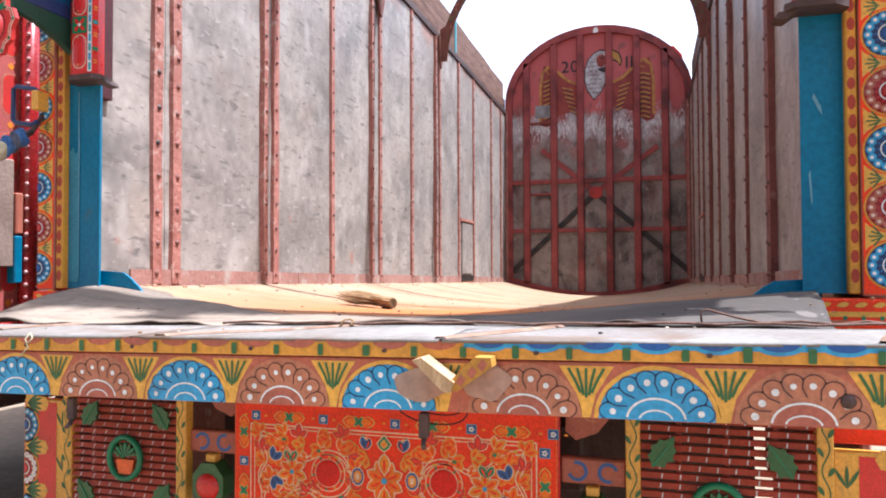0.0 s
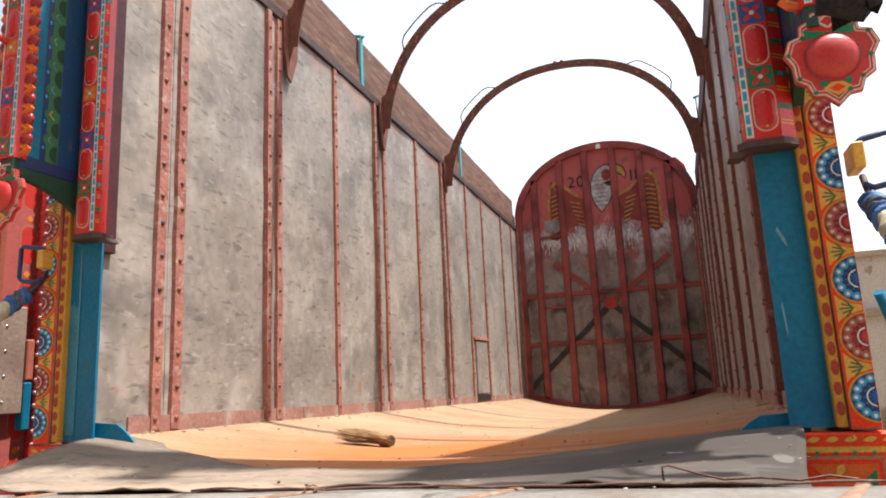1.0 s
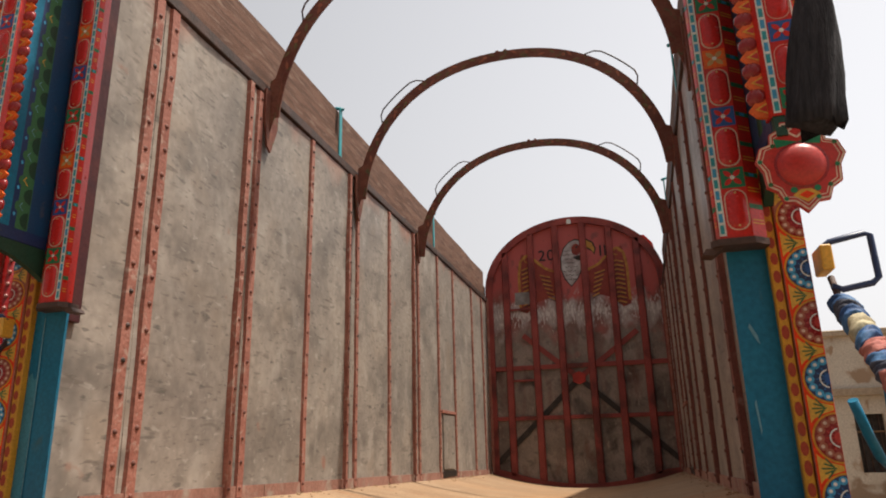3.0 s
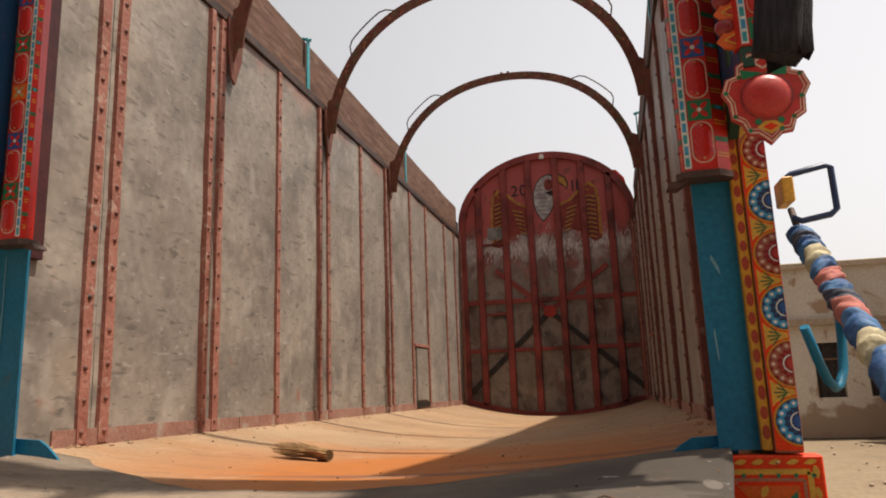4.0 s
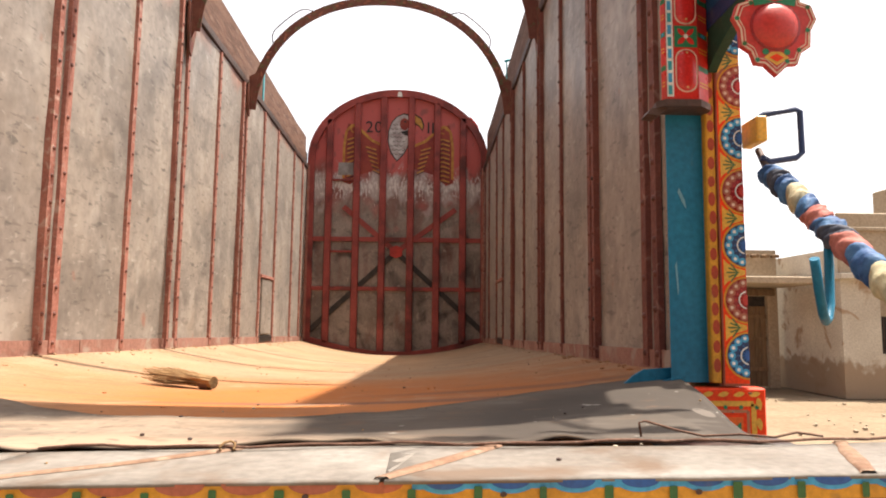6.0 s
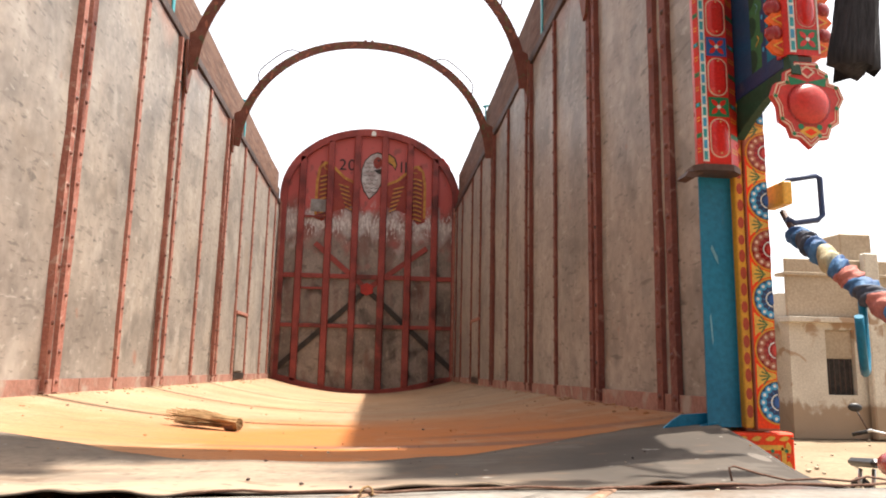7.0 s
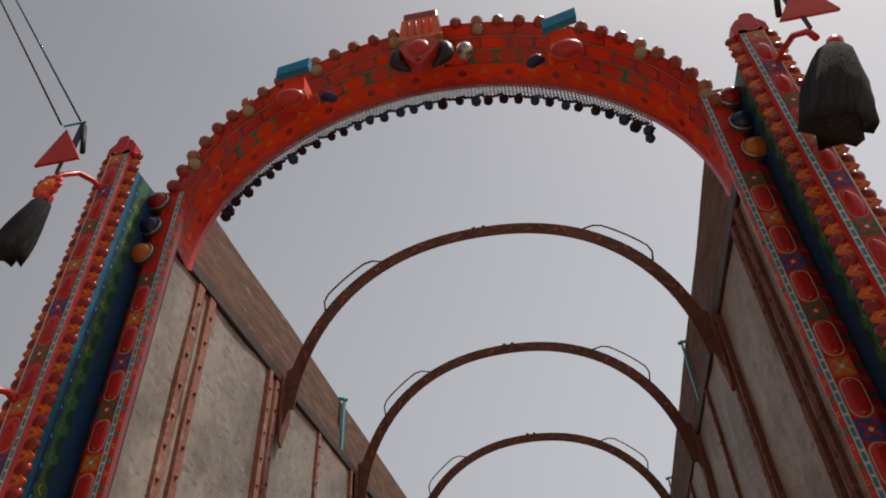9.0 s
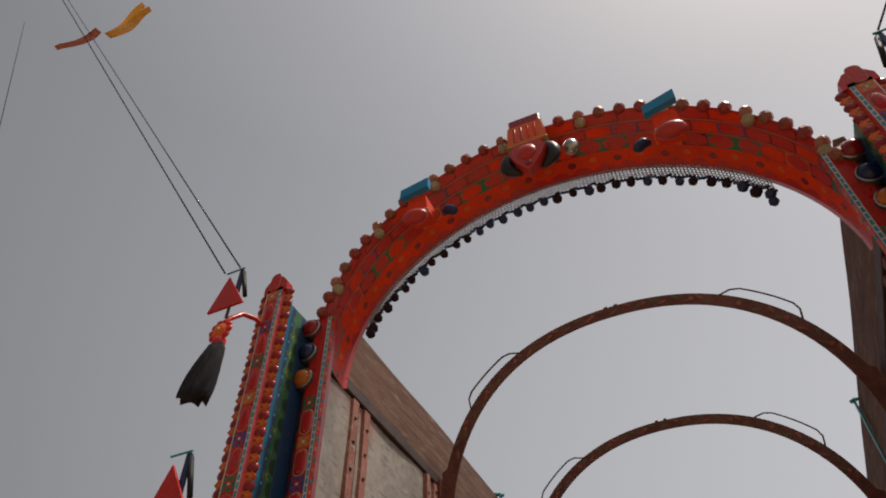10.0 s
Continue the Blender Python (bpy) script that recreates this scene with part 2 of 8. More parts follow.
class Stains:
    """Adds stains with soft, noisy edges to the base colour of a material."""

    def __init__(self, m, scale=2.2, stretch=(1, 1, 1)):
        self.n, self.l = m.node_tree.nodes, m.node_tree.links
        self.b = self.n["Principled BSDF"]
        self.out = self.b.inputs["Base Color"].links[0].from_socket
        co = self.n.new("ShaderNodeTexCoord")
        self.co = co.outputs["Object"]
        sep = self.n.new("ShaderNodeSeparateXYZ")
        self.l.new(self.co, sep.inputs[0])
        self.xyz = sep.outputs

    def calc(self, op, a, c=0.0):
        x = self.n.new("ShaderNodeMath")
        x.operation = op
        for s, v in zip(x.inputs, (a, c)):
            if isinstance(v, (int, float)):
                s.default_value = v
            else:
                self.l.new(v, s)
        return x.outputs[0]

    def cloud(self, scale, stretch=(1, 1, 1), detail=8, seed=0.0):
        mp = self.n.new("ShaderNodeMapping")
        mp.inputs[1].default_value, mp.inputs[3].default_value = (seed, seed * 0.7, 0), stretch
        self.l.new(self.co, mp.inputs[0])
        t = self.n.new("ShaderNodeTexNoise")
        t.inputs["Scale"].default_value, t.inputs["Detail"].default_value = scale, detail
        t.inputs["Distortion"].default_value = 0.4
        self.l.new(mp.outputs[0], t.inputs["Vector"])
        return t.outputs["Fac"]

    def spot(self, x, y, rx, ry, rag, scale, stretch=(1, 1, 1), seed=0.0):
        """Distance from an oval's middle, 1 on its edge, made ragged by noise."""
        dx = self.calc("DIVIDE", self.calc("SUBTRACT", self.xyz[0], x), rx)
        dy = self.calc("DIVIDE", self.calc("SUBTRACT", self.xyz[1], y), ry)
        r = self.calc("SQRT", self.calc("ADD", self.calc("MULTIPLY", dx, dx), self.calc("MULTIPLY", dy, dy)))
        return self.calc("ADD", r, self.calc("MULTIPLY", self.calc("SUBTRACT", self.cloud(scale, stretch, 9, seed), 0.5), rag))

    def lay(self, fac, lo, hi, most, colour):
        k = self.n.new("ShaderNodeMapRange")
        k.inputs[1].default_value, k.inputs[2].default_value, k.inputs[4].default_value = lo, hi, most
        self.l.new(fac, k.inputs[0])
        x = self.n.new("ShaderNodeMix")
        x.data_type = "RGBA"
        self.l.new(k.outputs[0], x.inputs[0])
        self.l.new(self.out, x.inputs[6])
        x.inputs[7].default_value = (*colour, 1)
        self.out = x.outputs[2]
        self.l.new(self.out, self.b.inputs["Base Color"])
        return self


def floor_material():
    """Sheet deck: pale trodden dust along the wall, rust-orange where it is swept, dark drag marks."""
    m = material("dusty_deck", (0.335, 0.225, 0.138), (0.275, 0.176, 0.104), 0.85, 0, 2.2, 70, bump=0.25)
    s = Stains(m)
    s.lay(s.cloud(1.2, (0.8, 0.6, 1), 9), 0.48, 0.68, 0.5, (0.40, 0.225, 0.112))
    s.lay(s.spot(0.30, 0.45, 1.15, 1.35, 1.1, 1.3, (0.9, 1.0, 1)), 1.20, 0.40, 0.95, (0.400, 0.130, 0.028))
    s.lay(s.cloud(2.0, (0.45, 2.0, 1), 9, 3.0), 0.55, 0.72, 0.45, (0.33, 0.150, 0.065))
    s.lay(s.spot(0.30, 0.12, 0.75, 0.10, 1.3, 2.4, (0.4, 2.2, 1), 8.0), 1.0, 0.45, 0.75, (0.150, 0.070, 0.050))
    s.lay(s.spot(0.75, 0.42, 0.55, 0.07, 1.3, 2.6, (0.4, 2.2, 1), 19.0), 1.0, 0.45, 0.6, (0.155, 0.075, 0.052))
    s.lay(s.cloud(5.0, (0.5, 2.0, 1), 11, 5.0), 0.58, 0.72, 0.5, (0.215, 0.112, 0.064))
    s.lay(s.cloud(4.0, (2.0, 0.7, 1), 10, 7.0), 0.58, 0.74, 0.4, (0.43, 0.31, 0.205))
    s.lay(s.cloud(14.0, (0.5, 2.0, 1), 10, 11.0), 0.60, 0.70, 0.5, (0.17, 0.088, 0.050))
    s.lay(s.cloud(1.7, (0.7, 1.2, 1), 12, 31.0), 0.54, 0.68, 0.5, (0.38, 0.262, 0.165))
    s.lay(s.cloud(40.0, (1, 1, 1), 5, 37.0), 0.61, 0.70, 0.5, (0.17, 0.10, 0.062))
    return m


def plate_material():
    """Tail sheet: greasy grey steel, bare and pale in worn places, with a rust bloom in the middle; shade and sun
    patches are painted in at the right.
    """
    m = material("worn_tail_sheet", (0.275, 0.212, 0.156), (0.195, 0.150, 0.112), 0.85, 0, 3.2, 60, (0.42, 0.62), 0.2, bump_scale=9.0)
    s = Stains(m)
    s.lay(s.cloud(2.2, (0.5, 2.2, 1), 12), 0.48, 0.66, 0.6, (0.105, 0.084, 0.068))
    s.lay(s.cloud(3.0, (0.4, 3.0, 1), 11, 33.0), 0.52, 0.68, 0.6, (0.26, 0.185, 0.128))
    s.lay(s.cloud(6.0, (0.22, 2.0, 1), 11, 51.0), 0.47, 0.62, 0.55, (0.300, 0.215, 0.150))
    s.lay(s.cloud(9.0, (0.26, 2.2, 1), 10, 57.0), 0.50, 0.66, 0.6, (0.105, 0.080, 0.062))
    s.lay(s.cloud(4.0, (0.9, 1.3, 1), 12, 71.0), 0.52, 0.60, 0.5, (0.165, 0.128, 0.098))
    s.lay(s.spot(-0.80, -0.10, 0.75, 0.20, 1.2, 3.0, (0.5, 2.0, 1), 6.0), 1.05, 0.55, 0.40, (0.085, 0.072, 0.062))
    s.lay(s.spot(-0.12, -0.49, 0.45, 0.085, 1.2, 4.0, (0.5, 2.4, 1), 4.0), 1.0, 0.6, 0.9, (0.36, 0.25, 0.175))
    # shade at the right, put into the colour as two dark ovals
    s.lay(s.spot(0.62, -0.20, 0.62, 0.42, 0.9, 3.5, (0.7, 1.5, 1), 2.0), 1.05, 0.70, 0.80, (0.066, 0.052, 0.042))
    s.lay(s.spot(0.84, -0.42, 0.42, 0.42, 0.7, 3.0, (0.7, 1.5, 1), 21.0), 1.05, 0.75, 0.88, (0.055, 0.044, 0.036))
    s.lay(s.cloud(8.0, (0.6, 1.5, 1), 10, 9.0), 0.60, 0.66, 0.35, (0.15, 0.13, 0.11))
    s.lay(s.cloud(13.0, (0.7, 1.3, 1), 8, 14.0), 0.60, 0.68, 0.6, (0.13, 0.080, 0.052))
    # a sun patch and, below, a small dapple painted into that shade
    s.lay(s.spot(0.765, -0.46, 0.105, 0.20, 0.85, 7.0, (1, 1, 1), 3.0), 1.02, 0.92, 0.60, (0.105, 0.086, 0.070))
    s.lay(s.spot(0.915, -0.31, 0.018, 0.035, 0.9, 9.0, (1, 1, 1), 12.0), 1.02, 0.92, 0.8, (0.16, 0.135, 0.115))
    s.lay(s.cloud(34.0, (0.7, 1.2, 1), 6, 17.0), 0.58, 0.68, 0.45, (0.055, 0.046, 0.040))
    s.lay(s.cloud(26.0, (1, 1, 1), 4, 27.0), 0.70, 0.73, 0.7, (0.32, 0.30, 0.27))
    return m


DECK = floor_material()
PLATE = plate_material()
s_ = Stains(STEEL)   # red primer that shows along the top of the sheets
s_.lay(s_.calc("ADD", s_.xyz[2], s_.calc("MULTIPLY", s_.cloud(4.0, (1, 1, 0.6), 8, 2.0), 0.5)), 3.70, 3.86, 0.6, (0.36, 0.15, 0.105))
# short dark knocks and drag marks, and fine pitting
s_.lay(s_.cloud(9.0, (1, 0.55, 2.4), 6, 5.0), 0.635, 0.70, 0.5, (0.115, 0.095, 0.082))
s_.lay(s_.cloud(24.0, (1, 0.5, 2.0), 5, 15.0), 0.64, 0.70, 0.5, (0.10, 0.085, 0.074))
s_.lay(s_.cloud(17.0, (1, 0.8, 1.6), 6, 25.0), 0.63, 0.70, 0.4, (0.50, 0.46, 0.41))
s_ = Stains(TAILTOP)
s_.lay(s_.cloud(3.0, (0.7, 1.5, 1), 9, 1.0), 0.62, 0.72, 0.65, (0.28, 0.16, 0.10))
s_.lay(s_.cloud(9.0, (0.6, 1.2, 1), 9, 2.0), 0.62, 0.70, 0.55, (0.15, 0.125, 0.105))
s_ = Stains(WHITEWASH)
s_.lay(s_.calc("ADD", s_.xyz[2], s_.calc("MULTIPLY", s_.cloud(2.2, (1, 1, 1), 9), 1.6)), 1.62, 1.42, 0.9, (0.30, 0.215, 0.145))

# ---------------------------------------------------------------- mesh tools
class Shape:
    """Gathers faces with materials; box, tube, lathe and flat painted motifs."""

    def __init__(self, *mats):
        self.v, self.f, self.m, self.mats, self.smooth = [], [], [], list(mats), []

    def slot(self, mat):
        if mat not in self.mats:
            self.mats.append(mat)
        return self.mats.index(mat)

    def add(self, verts, faces, mat=None, smooth=False):
        o, k = len(self.v), self.slot(mat) if mat else 0
        self.v += [tuple(p) for p in verts]
        for f in faces:
            self.f.append([o + i for i in f])
            self.m.append(k)
            self.smooth.append(smooth)
        return self

    def box(self, x0, x1, y0, y1, z0, z1, mat=None, c=0.0):
        """A box with its edges cut back by c."""
        x0, x1, y0, y1, z0, z1 = min(x0, x1), max(x0, x1), min(y0, y1), max(y0, y1), min(z0, z1), max(z0, z1)
        if c <= 0:
            vs = [(x, y, z) for x in (x0, x1) for y in (y0, y1) for z in (z0, z1)]
            return self.add(vs, [(0, 1, 3, 2), (4, 6, 7, 5), (0, 4, 5, 1), (2, 3, 7, 6), (0, 2, 6, 4), (1, 5, 7, 3)], mat)
        vs, idx = [], {}
        for i, x in enumerate((x0, x1)):
            for j, y in enumerate((y0, y1)):
                for k, z in enumerate((z0, z1)):
                    sx, sy, sz = c * (1 - 2 * i), c * (1 - 2 * j), c * (1 - 2 * k)
                    for a, p in (("x", (x, y + sy, z + sz)), ("y", (x + sx, y, z + sz)), ("z", (x + sx, y + sy, z))):
                        idx[i, j, k, a] = len(vs)
                        vs.append(p)
        g = lambda i, j, k, a: idx[i, j, k, a]
        fs = []
        for s in (0, 1):
            fs.append([g(s, j, k, "x") for j, k in ((0, 0), (1, 0), (1, 1), (0, 1))])
            fs.append([g(j, s, k, "y") for j, k in ((0, 0), (1, 0), (1, 1), (0, 1))])
            fs.append([g(j, k, s, "z") for j, k in ((0, 0), (1, 0), (1, 1), (0, 1))])
        for a in (0, 1):
            for b in (0, 1):
                fs.append([g(a, b, 0, "x"), g(a, b, 1, "x"), g(a, b, 1, "y"), g(a, b, 0, "y")])
                fs.append([g(a, 0, b, "x"), g(a, 1, b, "x"), g(a, 1, b, "z"), g(a, 0, b, "z")])
                fs.append([g(0, a, b, "y"), g(1, a, b, "y"), g(1, a, b, "z"), g(0, a, b, "z")])
        for i in (0, 1):
            for j in (0, 1):
                for k in (0, 1):
                    fs.append([g(i, j, k, "x"), g(i, j, k, "y"), g(i, j, k, "z")])
        return self.add(vs, fs, mat)

    def prism(self, pts, a, b, axis, mat=None):
        """A flat outline given in the two other axes, drawn from a to b along axis."""
        put = {"x": lambda p, d: (d, p[0], p[1]), "y": lambda p, d: (p[0], d, p[1]), "z": lambda p, d: (p[0], p[1], d)}[axis]
        n = len(pts)
        vs = [put(p, a) for p in pts] + [put(p, b) for p in pts]
        fs = [list(range(n)), list(range(2 * n - 1, n - 1, -1))] + [(i, (i + 1) % n, n + (i + 1) % n, n + i) for i in range(n)]
        return self.add(vs, fs, mat)

    def tube(self, pts, r, n=8, mat=None, cap=True, radii=None):
        pts = [Vector(p) for p in pts]
        rings, side = [], None
        for i, p in enumerate(pts):
            d = (pts[min(i + 1, len(pts) - 1)] - pts[max(i - 1, 0)]).normalized()
            if side is None:
                side = d.orthogonal().normalized()
            side = (side - d * side.dot(d)).normalized()
            up = d.cross(side)
            rr = radii[i] if radii else r
            rings.append([p + (side * math.cos(2 * math.pi * k / n) + up * math.sin(2 * math.pi * k / n)) * rr for k in range(n)])
        vs = [q for ring in rings for q in ring]
        fs = [(i * n + k, i * n + (k + 1) % n, (i + 1) * n + (k + 1) % n, (i + 1) * n + k) for i in range(len(pts) - 1) for k in range(n)]
        self.add(vs, fs, mat, True)
        if cap:
            self.add(rings[0], [list(range(n))], mat)
            self.add(rings[-1], [list(range(n))], mat)
        return self

    def ball(self, c, r, mat=None, n=8, rings=5, squash=(1, 1, 1), smooth=True):
        vs = []
        for i in range(rings + 1):
            a = math.pi * i / rings
            for k in range(n):
                b = 2 * math.pi * k / n
                vs.append((c[0] + r * squash[0] * math.sin(a) * math.cos(b), c[1] + r * squash[1] * math.sin(a) * math.sin(b), c[2] + r * squash[2] * math.cos(a)))
        fs = [(i * n + k, i * n + (k + 1) % n, (i + 1) * n + (k + 1) % n, (i + 1) * n + k) for i in range(rings) for k in range(n)]
        return self.add(vs, fs, mat, smooth)

    def dome(self, c, r, h, axis, mat=None, n=10, rings=3):
        """Half a ball of height h that swells out along axis from c."""
        ax = Vector(axis).normalized()
        u = ax.orthogonal().normalized()
        w = ax.cross(u)
        c = Vector(c)
        vs = []
        for i in range(rings):
            a = math.pi / 2 * i / rings
            vs += [c + (u * math.cos(2 * math.pi * k / n) + w * math.sin(2 * math.pi * k / n)) * r * math.cos(a) + ax * h * math.sin(a) for k in range(n)]
        vs.append(c + ax * h)
        fs = [(i * n + k, i * n + (k + 1) % n, (i + 1) * n + (k + 1) % n, (i + 1) * n + k) for i in range(rings - 1) for k in range(n)]
        fs += [((rings - 1) * n + k, (rings - 1) * n + (k + 1) % n, rings * n) for k in range(n)]
        return self.add(vs, fs, mat, True)

    def mesh(self, name):
        me = bpy.data.meshes.new(name)
        me.from_pydata(self.v, [], self.f)
        for mat in self.mats:
            me.materials.append(mat)
        me.polygons.foreach_set("material_index", self.m)
        me.polygons.foreach_set("use_smooth", self.smooth)
        bm = bmesh.new()
        bm.from_mesh(me)
        bmesh.ops.remove_doubles(bm, verts=bm.verts, dist=0.00002)
        bmesh.ops.recalc_face_normals(bm, faces=bm.faces)
        bm.to_mesh(me)
        bm.free()
        return me


class Motif(Shape):
    """Brush-painted shapes, each layer a hair proud of the one below, on a plane (origin, along, up, out)."""

    def plane(self, o, u, v, n, step=0.0007):
        self.o, self.pu, self.pv, self.pn, self.step = Vector(o), Vector(u), Vector(v), Vector(n), step
        return self

    def at(self, a, b, layer):
        return self.o + self.pu * a + self.pv * b + self.pn * self.step * (layer + 1)

    def poly(self, pts, mat, layer=0):
        return self.add([self.at(a, b, layer) for a, b in pts], [list(range(len(pts)))], mat)

    def rect(self, a0, b0, a1, b1, mat, layer=0):
        return self.poly([(a0, b0), (a1, b0), (a1, b1), (a0, b1)], mat, layer)

    def disc(self, a, b, ra, mat, layer=0, rb=None, n=14, t0=0.0, t1=360.0):
        rb = rb or ra
        full = t1 - t0 >= 359
        pts = [(a + ra * math.cos(radians(t0 + (t1 - t0) * i / n)), b + rb * math.sin(radians(t0 + (t1 - t0) * i / n))) for i in range(n if full else n + 1)]
        return self.poly(pts, mat, layer)

    def arc(self, a, b, ra, w, mat, layer=0, rb=None, t0=0.0, t1=360.0, n=18):
        rb = rb or ra
        vs, fs = [], []
        for i in range(n + 1):
            c, s = math.cos(radians(t0 + (t1 - t0) * i / n)), math.sin(radians(t0 + (t1 - t0) * i / n))
            vs += [self.at(a + ra * c, b + rb * s, layer), self.at(a + (ra - w) * c, b + (rb - w) * s, layer)]
        fs = [(2 * i, 2 * i + 1, 2 * i + 3, 2 * i + 2) for i in range(n)]
        return self.add(vs, fs, mat)

    def line(self, pts, w, mat, layer=0):
        for (a0, b0), (a1, b1) in zip(pts, pts[1:]):
            d = math.hypot(a1 - a0, b1 - b0) or 1
            x, y = -(b1 - b0) / d * w / 2, (a1 - a0) / d * w / 2
            self.poly([(a0 + x, b0 + y), (a1 + x, b1 + y), (a1 - x, b1 - y), (a0 - x, b0 - y)], mat, layer)
        return self

    def petal(self, a, b, ang, length, width, mat, layer=0):
        c, s = math.cos(radians(ang)), math.sin(radians(ang))
        pts = []
        for t, w in ((0, 0), (0.25, 0.7), (0.55, 1), (0.8, 0.7), (1, 0), (0.8, -0.7), (0.55, -1), (0.25, -0.7)):
            p, q = t * length, w * width / 2
            pts.append((a + c * p - s * q, b + s * p + c * q))
        return self.poly(pts, mat, layer)

    def pill(self, a0, b0, a1, b1, r, mat, layer=0):
        """A rectangle with round corners."""
        r = min(r, abs(a1 - a0) / 2, abs(b1 - b0) / 2)
        pts = []
        for ca, cb, t in ((a1 - r, b1 - r, 0), (a0 + r, b1 - r, 90), (a0 + r, b0 + r, 180), (a1 - r, b0 + r, 270)):
            pts += [(ca + r * math.cos(radians(t + k * 22.5)), cb + r * math.sin(radians(t + k * 22.5))) for k in range(5)]
        return self.poly(pts, mat, layer)


def empty(name, parent=None, at=(0, 0, 0)):
    ob = new(name)
    ob.empty_display_size = 0.2
    ob.location = at
    if parent:
        ob.parent = parent
    return ob


def part(name, shape, parent=None, label="", kind=""):
    ob = new(name, shape.mesh(name) if isinstance(shape, Shape) else shape)
    if parent:
        ob.parent = parent
    return tagged(ob, label=label, kind=kind)


def jitter(s):
    return random.uniform(-s, s)

# ---------------------------------------------------------------- ground
W = 1.13                       # half the width between the side walls, near the tail
LONG = 7.47                    # from the tail posts to the headboard


def ground():
    s = Shape(SAND)
    n = 60
    xs = [-600 * (1 - 2 * i / n) * abs(1 - 2 * i / n) ** 1.8 for i in range(n + 1)]
    ys = [8 + x for x in xs]
    vs = [(x, y, -0.02 + 0.02 * noise.noise((x * 0.5, y * 0.5, 0)) if abs(x) < 40 else -0.02) for y in ys for x in xs]
    s.add(vs, [(j * (n + 1) + i, j * (n + 1) + i + 1, (j + 1) * (n + 1) + i + 1, (j + 1) * (n + 1) + i) for j in range(n) for i in range(n)], SAND, True)
    tagged(part("ground", s), "pale trodden dusty earth of the yard", "ground", kind="structure")
    st = Shape(CONCRETE)
    for _ in range(420):
        x, y, r = random.uniform(1.5, 14), random.uniform(-3, 15), random.uniform(0.01, 0.045)
        st.ball((x, y, 0), r, None, 5, 3, (1, random.uniform(0.6, 1.2), 0.6), False)
    tagged(part("gravel", st), "scattered small stones on dusty ground", "gravel", kind="stuff")


ground()

# ---------------------------------------------------------------- the truck
truck = tagged(empty("cargo_truck"), "hand-painted high-sided cargo truck with an open arched body and lowered tailgate", "truck")


def flare(ob):
    """The body widens a little from the tail to the headboard: spreads the meshes of a thing accordingly."""
    for me in {o.data for o in (ob, *ob.children_recursive) if o.data}:
        for v in me.vertices:
            v.co.x *= (1.118 + 0.008 * v.co.y) / W


def ease(t):
    t = max(0.0, min(1.0, t))
    return t * t * (3 - 2 * t)


def deck_z(x, y):
    """The deck sags between the walls and sinks a little to the front."""
    edge = 1.392 + 0.047 * ease((y + 0.62) / 0.7) - 0.020 * max(0, y)
    sag = float(np.interp(y, [-0.62, -0.3, 0.1, 0.8, 3, 7.5], [0.0, 0.04, 0.075, 0.10, 0.14, 0.18]))
    return edge - sag * (1 - min(1, abs(x) / W) ** 2)


def sheet_edge(x):
    """Where the dark tail sheet meets the deck, a hollow curve."""
    return min(0.15, -0.245 + 0.55 * x * x) + 0.008 * math.sin(9 * x) + 0.018 * noise.noise((x * 9, 2, 5))


